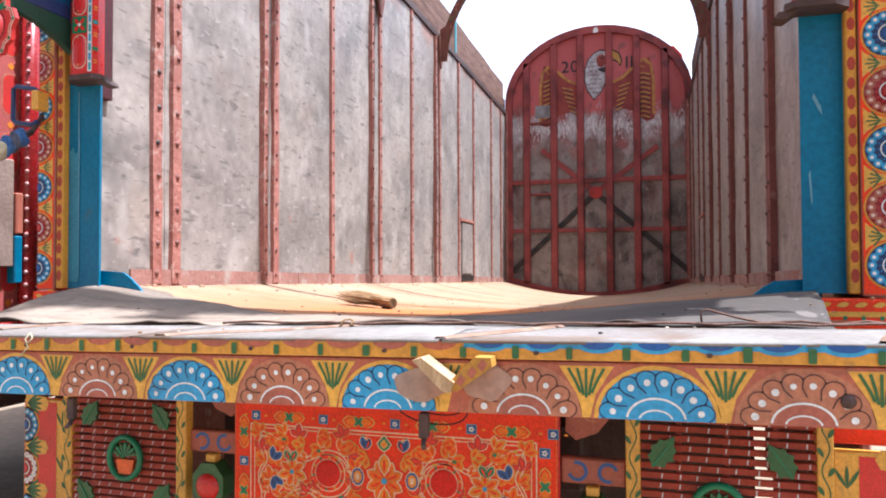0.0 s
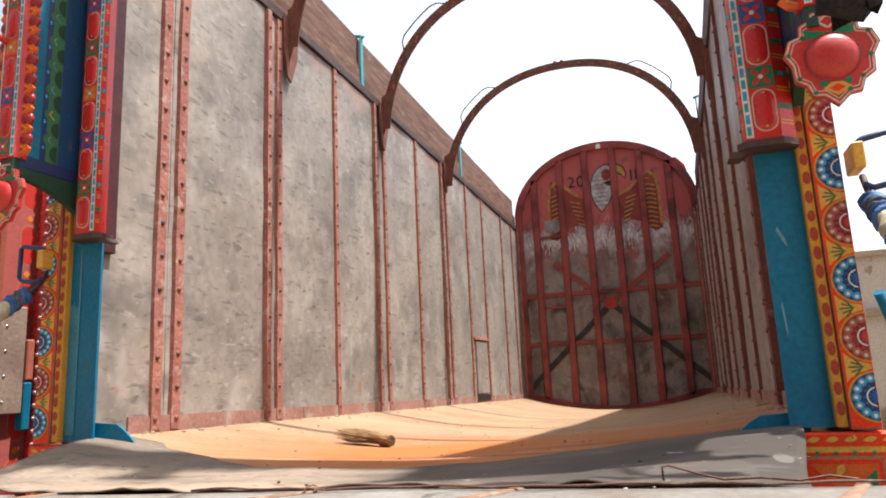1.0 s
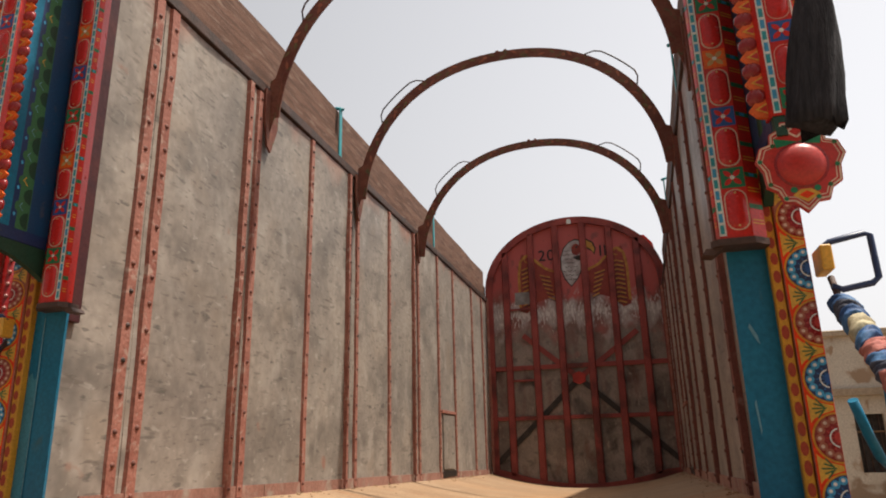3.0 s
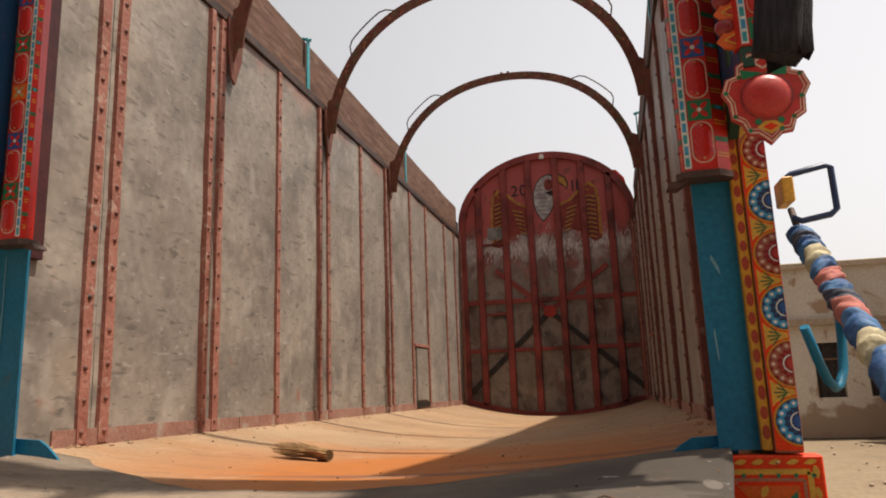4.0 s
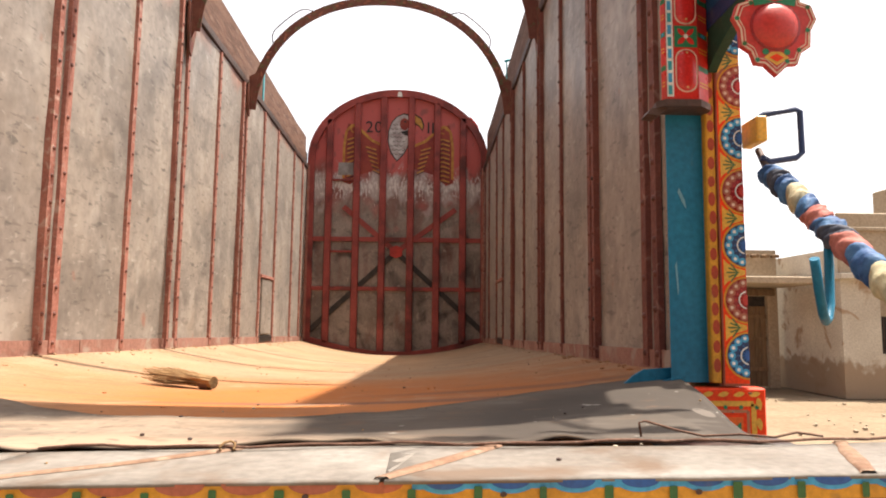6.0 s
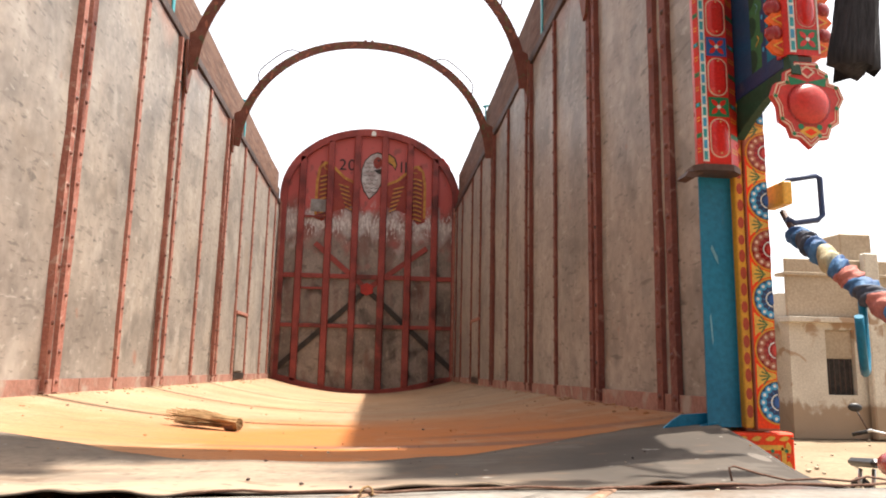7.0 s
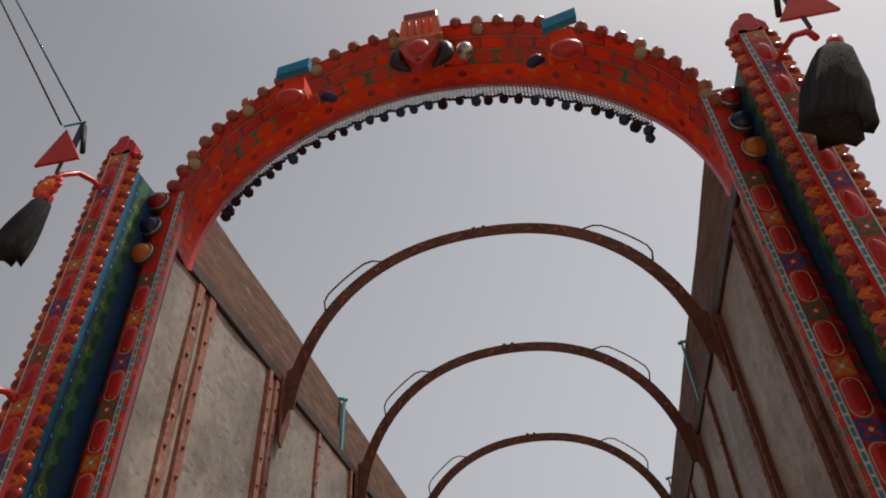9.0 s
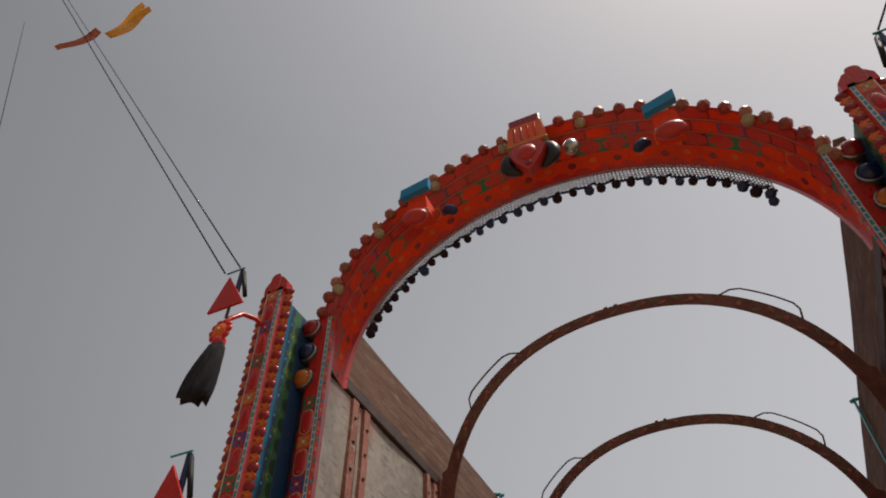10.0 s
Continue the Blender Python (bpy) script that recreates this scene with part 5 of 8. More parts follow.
    half = [(0.0, -0.108), (0.022, -0.085), (0.04, -0.083), (0.048, -0.058), (0.066, -0.045), (0.068, -0.01), (0.080, 0.015), (0.070, 0.045), (0.050, 0.052), (0.048, 0.075), (0.030, 0.085), (0.026, 0.10)]
    half = [(a * 1.08, b * 0.98) for a, b in half]
    line = half + [(-a, b) for a, b in reversed(half[1:])]
    s = Shape(RED)
    s.prism([(X(cx + a), cz + b) for a, b in line], y, y + 0.012, "y", ROSE)
    s.box(X(cx - 0.02), X(cx + 0.02), y + 0.004, -0.16, cz + 0.07, cz + 0.115, DARKIRON, 0.003)
    em = part("shield_emblem", s, post, "red scalloped shield with a round boss")
    m = Motif(RED).plane((X(cx), y, cz), (sx, 0, 0), (0, 0, 1), (0, -1, 0))
    sc_ = lambda f: [(a * f, b * f) for a, b in line]
    for f_, w_, c_ in ((0.95, 0.004, CREAM), (0.86, 0.0022, CREAM)):
        for (a0, b0), (a1, b1) in zip(sc_(f_), sc_(f_)[1:] + sc_(f_)[:1]):
            m.line([(a0, b0), (a1, b1)], w_, c_, 0)
    for k, (a0, b0) in enumerate(sc_(0.90)):
        if k % 2:
            m.disc(a0, b0, 0.005, GREEN if k % 4 == 1 else LEAF, 1, n=7)
    for q in (-1, 1):
        m.poly([(0, 0.050), (q * 0.046, 0.062), (q * 0.042, 0.040), (q * 0.02, 0.044)], GREEN, 1)
        m.disc(q * 0.022, -0.056, 0.007, GREEN, 1, n=8)
    m.line([(0, 0.088), (0.017, 0.074), (0, 0.060), (-0.017, 0.074), (0, 0.088)], 0.0045, CREAM, 2)
    m.poly([(0, -0.084), (0.026, -0.068), (0.010, -0.056), (-0.010, -0.056), (-0.026, -0.068)], YELLOW, 1)
    m.poly([(0, -0.077), (0.015, -0.068), (0, -0.060), (-0.015, -0.068)], VERMILION, 2)
    part("painted_border", m, em)
    d = Shape(DARKRED)
    d.dome((X(cx), y - 0.002, cz - 0.002), 0.047, 0.016, (0, -1, 0), ROSE, 22, 4)
    d.dome((X(cx), y - 0.001, cz - 0.002), 0.052, 0.006, (0, -1, 0), DARKRED, 22, 2)
    part("round_boss", d, em, "glossy round red boss")

    # handle bracket and its loop
    h = Shape(TEAL)
    pts = [(1.168, 2.035), (1.19, 2.052), (1.262, 2.066), (1.275, 2.060), (1.276, 1.962), (1.262, 1.950), (1.20, 1.940), (1.18, 1.950)]
    h.tube([(X(x), -0.03, z) for x, z in pts], 0.0075, 8, NAVY)
    h.box(X(1.165), X(1.19), -0.045, 0.035, 1.985, 2.045, YELLOW, 0.003)
    part("loop_handle", h, post, "dark blue iron loop handle on a yellow lug")

    # two bent pipe arms that reach back, each with triangle, rosette and whip
    for z0, lean in ((3.345, 0), (2.53, 1)):
        arm = Shape(RED)
        arm.tube([(X(1.12), -0.22, z0 + 0.12), (X(1.15), -0.27, z0 + 0.155), (X(1.165), -0.33, z0 + 0.14), (X(1.172), -0.385, z0 + 0.075), (X(1.172), -0.40, z0 + 0.02)], 0.010, 8, RED)
        a = part("pipe_arm", arm, post, "bent red pipe arm")
        t = Shape(RED)
        t.prism([(X(1.11), z0 + 0.125), (X(1.275), z0 + 0.125), (X(1.212), z0 + 0.295)], -0.405, -0.395, "y", RED)
        t.box(X(1.170), X(1.180), -0.402, -0.395, z0 + 0.07, z0 + 0.13, DARKIRON)
        part("triangle_plate", t, a, "red triangular reflector plate")
        bare = sx > 0 and lean == 0          # this arm carries no rosette and a single whip
        petals = []
        for k in range(0 if bare else 10):
            q = 2 * math.pi * k / 10
            r = Shape(RED)
            petals.append(r)
            r.dome((X(1.175) + 0.036 * math.cos(q), -0.405, z0 + 0.040 * math.sin(q)), 0.017, 0.010, (0, -1, 0), RED, 8, 2)
            r.dome((X(1.175) + 0.036 * math.cos(q), -0.405, z0 + 0.040 * math.sin(q)), 0.017, 0.004, (0, 1, 0), RED, 8, 2)
        for p in petals:
            part("rosette_petal", p, a)
        if not bare:
            r = Shape(RED)
            r.dome((X(1.175), -0.405, z0), 0.038, 0.016, (0, -1, 0), ORANGE, 12, 3)
            r.dome((X(1.175), -0.405, z0), 0.038, 0.006, (0, 1, 0), RED, 12, 2)
            r.dome((X(1.175), -0.42, z0), 0.008, 0.006, (0, -1, 0), GOLD, 8, 2)
            part("rosette_centre", r, a, "small orange rosette centre")
        an = Shape(WIRE)
        an.box(X(1.165), X(1.185), -0.39, -0.375, z0 + 0.16, z0 + 0.335, NAVY, 0.003)
        an.tube([(X(1.13), -0.38, z0 + 0.18), (X(1.165), -0.385, z0 + 0.32)], 0.009, 6, WIRE)
        an.box(X(1.16), X(1.25), -0.392, -0.385, z0 + 0.335, z0 + 0.342, TURQ, 0.002)
        part("whip_mount", an, a, "dark whip mount with turquoise bar")
        if lean == 0:
            for x0 in ((1.175,) if bare else (1.175, 1.25)):
                w = Shape(WIRE)
                w.tube([(X(x0 + 1.0 * k), -0.40, z0 + 0.335 + 1.55 * k) for k in np.linspace(0, 5.2, 8)], 0.006, 5, BLUELENS if x0 < 1.2 else WIRE, True, [0.0036 + 0.0005 * q for q in range(8)])
                part("whip_aerial", w, a, "long thin leaning whip")


tail_post(1)
tail_post(-1)


def tassel(x, y, z, tilt, long, full=1.0):
    s = Shape(TASSEL)
    n, rings = 20, 9
    vs = []
    for j in range(rings + 1):
        t = j / rings
        r = 0.018 + full * (0.050 * t ** 0.45 - 0.012 * t ** 3)
        for k in range(n):
            q = 2 * math.pi * k / n
            f = 1 + 0.22 * math.sin(q * 6 + 3 * t) * t + 0.06 * noise.noise((k, j, x))
            drop = 0.03 * noise.noise((k * 0.9, 5, x)) if j == rings else 0
            vs.append((r * f * math.cos(q), 0.7 * r * f * math.sin(q), -long * t + drop))
    fs = [(j * n + k, j * n + (k + 1) % n, (j + 1) * n + (k + 1) % n, (j + 1) * n + k) for j in range(rings) for k in range(n)] + [tuple(range(n)), tuple(range(rings * n, rings * n + n))]
    s.add(vs, fs, TASSEL, True)
    ob = part("tassel", s)
    c = Shape(RED)
    c.tube([(0, 0, 0.025), (0, 0, 0.012), (0, 0, -0.012), (0, 0, -0.022)], 0.022, 12, RED, True, [0.012, 0.022, 0.024, 0.020])
    part("cap", c, ob, "red ring that gathers the cloth")
    ob.matrix_basis = pose(x, y, z, 0, tilt, 0)
    tagged(ob, "black cloth tassel that hangs from a red pipe arm", "tassel", "tassels on the tail posts")


tassel(-1.172, -0.40, 3.300, 12, 0.235)
tassel(1.205, -0.40, 3.325, 20, 0.34, 1.5)
tassel(-1.172, -0.40, 2.485, 8, 0.31, 0.8)
tassel(1.150, -0.40, 2.500, 8, 0.32, 0.72)


def rear_arch():
    OUT = lambda a: (1.02 * math.sin(a), 3.45 + 0.92 * math.cos(a))
    INN = lambda a: (0.985 * math.sin(a), 3.33 + 0.85 * math.cos(a))
    Y0, Y1 = -0.05, 0.13

    def at(a, t, lift=0.0):
        """A place on the sloping face: t runs from the outer edge to the inner, lift stands off it."""
        xo, zo = OUT(a)
        xi, zi = INN(a)
        return Vector((xo + (xi - xo) * t, Y0 + (Y1 - Y0) * t - lift * 0.72, zo + (zi - zo) * t - lift * 0.69))

    n, A = 60, radians(89)
    s = Shape(RED)
    vs = []
    for i in range(n + 1):
        a = -A + 2 * A * i / n
        p, q = at(a, 0), at(a, 1)
        vs += [p, q, q + Vector((0, 0.03, 0.015)), p + Vector((0, 0.05, 0.0))]
    s.add(vs, [(4 * i + k, 4 * i + (k + 1) % 4, 4 * i + 4 + (k + 1) % 4, 4 * i + 4 + k) for i in range(n) for k in range(4)] + [(0, 1, 2, 3), (4 * n, 4 * n + 1, 4 * n + 2, 4 * n + 3)], RED)
    arch = part("tail_arch", s, truck, "red and green painted arch over the tail with beads and a fringe")

    def tile(shape, a0, a1, t0, t1, mat, lift, rnd=0.0):
        m = 3
        pts = []
        for i in range(m + 1):
            pts.append(at(a0 + (a1 - a0) * i / m, t0 + (rnd if i in (0, m) else 0), lift))
        for i in range(m, -1, -1):
            pts.append(at(a0 + (a1 - a0) * i / m, t1 - (rnd if i in (0, m) else 0), lift))
        shape.add(pts, [tuple(range(len(pts)))], mat)

    m = Shape(RED)
    # outer band, two rows of blocks with a few blue and green gaps, inner orange band
    rows = [(0.04, 0.205, RED, (RED, DARKRED), 16), (0.25, 0.42, RED, (DARKRED, BLUE, ROSE, DARKRED), 27), (0.455, 0.665, RED, (GREEN, ORANGE, GREEN, ROSE, DARKRED), 27)]
    for k, (t0, t1, main, gaps, cnt) in enumerate(rows):
        for i in range(cnt):
            a0 = -A + 2 * A * i / cnt + (0.5 if k % 2 else 0) * 2 * A / cnt
            a1 = a0 + 2 * A / cnt
            if a1 > A:
                continue
            gap = gaps[(i * 3 + k) % len(gaps)]
            tile(m, a0, a1, t0, t1, gap, 0.0006)
            wide = 0.017 if gap in (GREEN, BLUE) and i % 2 else 0.006
            tile(m, a0 + wide, a1 - 0.006, t0 + 0.004, t1 - 0.004, main if (i + k) % 4 else VERMILION, 0.0025, 0.05 if k == 2 else 0.02)
    for i in range(n):
        a0, a1 = -A + 2 * A * i / n, -A + 2 * A * (i + 1) / n
        tile(m, a0, a1, 0.215, 0.234, WORNLINE, 0.001)
        tile(m, a0, a1, 0.43, 0.443, WORNLINE, 0.001)
        tile(m, a0, a1, 0.675, 0.95, VERMILION, 0.0008)
        if i % 2:
            tile(m, a0 - 0.02, a1, 0.88, 1.0, RED, 0.0016, 0.04)
        elif i % 4:
            tile(m, a0 + 0.006, a1 - 0.012, 0.74, 0.83, ORANGE, 0.0016, 0.03)
        else:
            tile(m, a0 + 0.010, a1 - 0.004, 0.76, 0.86, DARKRED, 0.0016, 0.03)
    part("painted_bricks", m, arch, "rows of red blocks with green and blue gaps")
    kinds = {}
    for nm, mat, r in (("maroon", BEADRED, 0.028), ("terra", BEADBROWN, 0.028), ("rose", BEADROSE, 0.027), ("pale", CLOTHPALE, 0.026)):
        b = Shape(mat)
        b.ball((0, 0, 0), r, mat, 8, 5, (1, 1, 1), False)
        kinds[nm] = b.mesh("bead")
    for i in range(32):
        a = -radians(80) + radians(160) * i / 31
        p = at(a, 0.03)
        ob = part("bead", kinds[("maroon", "terra", "rose", "maroon")[(i * 7) % 4]], arch)
        ob.location, ob.rotation_euler = (p.x, p.y - 0.006, p.z + 0.010), (i * 1.3, i * 0.7, 0)
        if i % 4 == 2:
            ob = part("bead", kinds["pale"], arch)
            ob.location = at(a, 0.12, 0.012)
    # three finials on the face
    for x, tall, box in ((-0.515, 0, SKYBLUE), (0.004, 1, DARKRED), (0.545, 0, SKYBLUE)):
        g = Shape(box)
        up = 0.03
        y = -0.135
        if tall:
            g.box(x - 0.075, x + 0.070, y - 0.01, y + 0.09, 4.225, 4.325, DARKRED, 0.006)
            g.prism([(x - 0.085, 4.082), (x - 0.072, 4.215), (x + 0.076, 4.215), (x + 0.090, 4.082), (x + 0.05, 4.068), (x - 0.045, 4.068)], y - 0.045, y + 0.09, "y", ORANGE)
            for q in (-0.045, -0.015, 0.015, 0.045):
                g.box(x + q - 0.006, x + q + 0.006, y - 0.049, y - 0.044, 4.105, 4.195, VERMILION if q > 0 else RED, 0.002)
            g.box(x - 0.088, x + 0.092, y - 0.049, y - 0.02, 4.075, 4.083, GOLD, 0.002)
            for sgn in (-1, 1):
                g.tube([(x + sgn * (0.045 + 0.055 * math.sin(q * 0.45)), y - 0.02, 4.065 - 0.022 * q) for q in range(8)], 0.03, 10, BLACK, True, [0.012, 0.024, 0.030, 0.032, 0.030, 0.026, 0.018, 0.008])
            g.prism([(x - 0.075, 4.00), (x - 0.055, 4.045), (x + 0.060, 4.045), (x + 0.080, 4.00), (x + 0.055, 3.945), (x + 0.025, 3.90), (x + 0.0, 3.87), (x - 0.025, 3.90), (x - 0.055, 3.945)], y - 0.065, y - 0.02, "y", ROSE)
            g.dome((x, y - 0.065, 3.985), 0.042, 0.022, (0, -1, 0), ROSE, 14, 4)
            g.box(x - 0.012, x + 0.012, y - 0.072, y - 0.06, 3.90, 3.925, DARKRED, 0.003)
            g.ball((x + 0.165, y + 0.03, 4.05), 0.034, CHROME, 12, 7)
        else:
            slope = 0.012 if x < 0 else 0.020      # a flat slab that lies askew on the block
            g.prism([(x - 0.070, 4.010 - slope), (x + 0.062, 4.010 + slope), (x + 0.064, 4.068 + slope), (x - 0.068, 4.062 - slope)], y - 0.046, y - 0.016, "y", SLABBLUE)
            g.prism([(x - 0.050, 3.905), (x - 0.040, 4.000), (x + 0.040, 4.000), (x + 0.050, 3.905)], y - 0.020, y + 0.07, "y", VERMILION)
            g.box(x - 0.054, x + 0.054, y - 0.026, y, 3.897, 3.905, CREAM, 0.002)
            g.ball((x, y - 0.03, 3.858), 0.058, ROSE, 14, 8, (1.0, 0.6, 0.62))
            sgn = 1 if x < 0 else -1
            g.tube([(x + sgn * (0.08 + 0.011 * q), y + 0.08, 3.965 + 0.012 * math.sin(q * 0.8)) for q in range(7)], 0.02, 8, NAVY, True, [0.012, 0.02, 0.024, 0.022, 0.024, 0.018, 0.008])
        g.v = [(px, py, pz + up) for px, py, pz in g.v]
        part("finial", g, arch, ("blue" if box is SKYBLUE else "red") + " box finial over painted bosses")
    # chain fringe with dark pompoms
    fr, pom = Shape(CHROME), Shape(NAVY)
    cnt = 128
    for i in range(cnt):
        a = radians(-64 + 120 * i / (cnt - 1))
        p = at(a, 1.0) + Vector((0, 0.004, 0))
        f = i / (cnt - 1)
        ragged = max(0, abs(f - 0.5) * 2 - 0.86) * 0.6
        for r in range(5):
            c = p + Vector((0, 0, -0.006 - 0.0155 * r))
            fr.tube([(c.x + 0.0068 * math.cos(k * math.pi / 3 + 0.5 * (r % 2)), c.y, c.z + 0.0095 * math.sin(k * math.pi / 3)) for k in range(7)], 0.0022, 4, CHROME, False)
        # a dark cord in scallops under the mesh, with a ball at each dip
        drop = -0.070 - 0.012 * abs(math.sin(i * math.pi / 5)) + jitter(0.003)
        pom.tube([(p.x - 0.010, p.y, p.z + drop), (p.x, p.y - 0.003, p.z + drop - 0.004), (p.x + 0.010, p.y, p.z + drop)], 0.0062, 5, random.choice([NAVY, NAVY, MIDROW, BLACK]))
        if i % 2:
            pom.ball((p.x + jitter(0.004), p.y - 0.004, p.z + drop - 0.008), 0.0062, random.choice([NAVY, PALEBLUE, BLACK]), 6, 4)
        if i % 4 == 2:
            for k in range(1 + int(ragged * 22)):
                d = p + Vector((jitter(0.008), jitter(0.006), -0.098 - 0.032 * k - random.uniform(0, 0.012)))
                pom.ball(tuple(d), random.uniform(0.019, 0.024), random.choice([POMDARK, POMDARK, NAVY]), 7, 5)
                pom.tube([tuple(d), (d.x + 0.004, d.y, p.z - 0.070)], 0.003, 4, NAVY)
    part("chain_fringe", fr, arch, "fine silver chain mesh", "stuff")
    part("pompom_fringe", pom, arch, "dark blue and black pompoms", "stuff")
    # the arch sits a little askew on its posts
    for ob in arch.children:
        ob.location.z -= 0.036 * ob.location.x
    for me in {o.data for o in (arch, *arch.children)}:
        if me.name.startswith("bead"):
            continue
        for v in me.vertices:
            v.co.z -= 0.036 * v.co.x


rear_arch()

# ---------------------------------------------------------------- the lowered tailgate
MEDRED = paint("medallion_red", (0.72, 0.022, 0.006), 0.6)
AMBER = paint("amber_enamel", (0.72, 0.22, 0.02), 0.5)
SLATRED = paint("brick_red_slat", (0.46, 0.085, 0.045), 0.5)
GOLDLIP = paint("ochre_lip_enamel", (0.68, 0.32, 0.04), 0.5)
RUSTSEAM = material("rusty_seam", (0.29, 0.185, 0.125), (0.22, 0.125, 0.080), 0.85, 0, 20, 90, bump=0.4,
                    third=(0.34, 0.25, 0.18), third_at=(0.56, 0.68), third_scale=30)
PALELINE = paint("pale_brush_line", (0.88, 0.62, 0.38), 0.5)
BRUSHORANGE = paint("orange_brush_leaf", (0.88, 0.20, 0.008), 0.5)
BRUSHAMBER = paint("amber_brush_leaf", (0.86, 0.30, 0.02), 0.5)
MIDBLUE = paint("mid_blue_enamel", (0.03, 0.20, 0.46))
RUBBED = material("rubbed_bare_paint", (0.42, 0.215, 0.145), (0.40, 0.28, 0.21), 0.7, 0, 14, 70, bump=0.2)
DULLOCHRE = paint("dull_ochre_enamel", (0.46, 0.225, 0.035), 0.6)
BROWNLINE = paint("dark_brown_line", (0.10, 0.035, 0.025))


def tailgate():
    s = Shape(DARKIRON)
    s.box(-1.19, 1.19, -0.775, -0.63, 1.305, 1.378, DARKIRON, 0.004)
    s.box(-1.19, 1.19, -0.63, -0.02, 1.300, 1.312, DARKIRON, 0.002)
    gate = part("tailgate", s, truck, "lowered tailgate platform with a painted edge board")
    edge = [-1.19, -0.52, -0.16, 0.36, 1.19]
    for x0, x1 in zip(edge, edge[1:]):   # top sheets, bleached and dented
        t = Shape(TAILTOP)
        nx, ny = 14, 4
        vs = []
        for j in range(ny + 1):
            for i in range(nx + 1):
                x = x0 + 0.003 + (x1 - x0 - 0.006) * i / nx + 0.05 * (j / ny) * (1 if x0 > -0.6 and x1 < 1 else 0)
                y = -0.7985 + 0.004 * noise.noise((x * 9, 2, 7)) * (1 - j / ny) + (0.172 + 0.008 * math.sin(6 * x)) * j / ny
                vs.append((x, y, 1.4035 + 0.004 * noise.noise((x * 4, y * 5, 3)) * min(1, 2 * j / ny) + 0.004 * (j / ny)))
        k = len(vs)
        vs += [(x, y, z - 0.0045) for x, y, z in vs]
        fs = []
        for j in range(ny):
            for i in range(nx):
                a = j * (nx + 1) + i
                fs += [(a, a + 1, a + nx + 2, a + nx + 1), (k + a, k + a + nx + 1, k + a + nx + 2, k + a + 1)]
        ring = [i for i in range(nx + 1)] + [j * (nx + 1) + nx for j in range(1, ny + 1)] + [ny * (nx + 1) + i for i in range(nx - 1, -1, -1)] + [j * (nx + 1) for j in range(ny - 1, 0, -1)]
        fs += [(a, b, k + b, k + a) for a, b in zip(ring, ring[1:] + ring[:1])]
        t.add(vs, fs, TAILTOP, True)
        part("top_sheet", t, gate, "sun-bleached worn tail sheet")
    for x0, x1 in ((-0.10, 0.16), (0.36, 0.50), (-0.62, -0.42), (0.90, 0.97)):   # rusty seams laid over the joints
        t = Shape(RUSTSEAM)
        vs = []
        for i in range(13):
            q = i / 12
            x, y = x0 + (x1 - x0) * q, -0.796 + 0.168 * q
            w = 0.011 + 0.005 * noise.noise((q * 4, x0, 2))
            z = 1.4035 + 0.004 * noise.noise((x * 4, y * 5, 3)) * min(1, 2 * q) + 0.004 * q
            vs += [(x - w, y, z + 0.0005), (x - w * 0.7, y, z + 0.0035), (x + w * 0.7, y, z + 0.0035), (x + w, y, z + 0.0005)]
        t.add(vs, [(4 * i + a, 4 * i + a + 1, 4 * i + a + 5, 4 * i + a + 4) for i in range(12) for a in range(3)], RUSTSEAM, True)
        part("seam_strip", t, gate, "rusty brown seam over a sheet joint")
    b = Shape(PINK)
    b.box(-1.2, 1.2, -0.79, -0.775, 1.3025, 1.3755, PINK, 0.002)
    board = part("edge_board", b, gate, "pink edge board with painted fan shells")
    lip = Shape(PEACH)
    lip.box(-1.2, 1.2, -0.796, -0.775, 1.3770, 1.3985, PEACH, 0.003)
    l = part("lip", lip, gate, "yellow lip with half discs and green bars")
    m = Motif(YELLOW).plane((0, -0.796, 1.3775), (1, 0, 0), (0, 0, 0.8), (0, -1, 0))
    m.rect(-1.19, 0.0005, 1.19, 0.0295, GOLDLIP, -0.5)
    P = 0.0715
    for k in range(-16, 17):
        x = 0.465 + P * k
        if abs(x) > 1.18:
            continue
        right = x > 0.34
        top = 0.0295
        cx = x + P / 2
        if cx < 1.16:
            if right:
                m.rect(x, 0.019, x + P, top, SKYBLUE, 0)
                m.disc(cx, top, P * 0.40, SKYBLUE, 1, 0.017, 12, 180, 360)
                m.disc(cx, top, P * 0.30, BLUE, 2, 0.011, 12, 180, 360)
            else:
                m.disc(cx, top, P * 0.38, TERRA if k % 2 else PINK, 1, 0.015, 12, 180, 360)
        m.pill(x - 0.0045 + jitter(0.001), 0.002, x + 0.0045 + jitter(0.001), top - 0.007 + jitter(0.003), 0.002, LEAF, 3)
        if k % 3 == 0:
            m.disc(x + 0.028, 0.012, 0.004, DARKIRON, 3, n=7)
    part("painted_lip_pattern", m, l)
    D = 0.165
    for k in range(-9, 6):
        x = 0.3055 + 0.169 * k if k > 0 else 0.281 + 0.168 * k
        blue = k % 2 == 0
        if abs(x) > 1.19:
            continue
        m = Motif(PINK).plane((x, -0.79, 1.3035), (1, 0, 0), (0, 0, 1), (0, -1, 0), 0.0005)
        main, dk = (SKYBLUE, MIDBLUE) if blue else (PEACH, TERRA)
        R, H = 0.071, 0.063
        line = NAVY if blue else BROWNLINE
        m.disc(0, 0, R + 0.006, YELLOW if blue else PEACH, 0, H + 0.006, 28, 0, 180)
        m.disc(0, 0, R, main, 1, H, 28, 0, 180)
        m.disc(0, 0, R * 0.66, main, 2, H * 0.62, 20, 0, 180)
        petals = 8
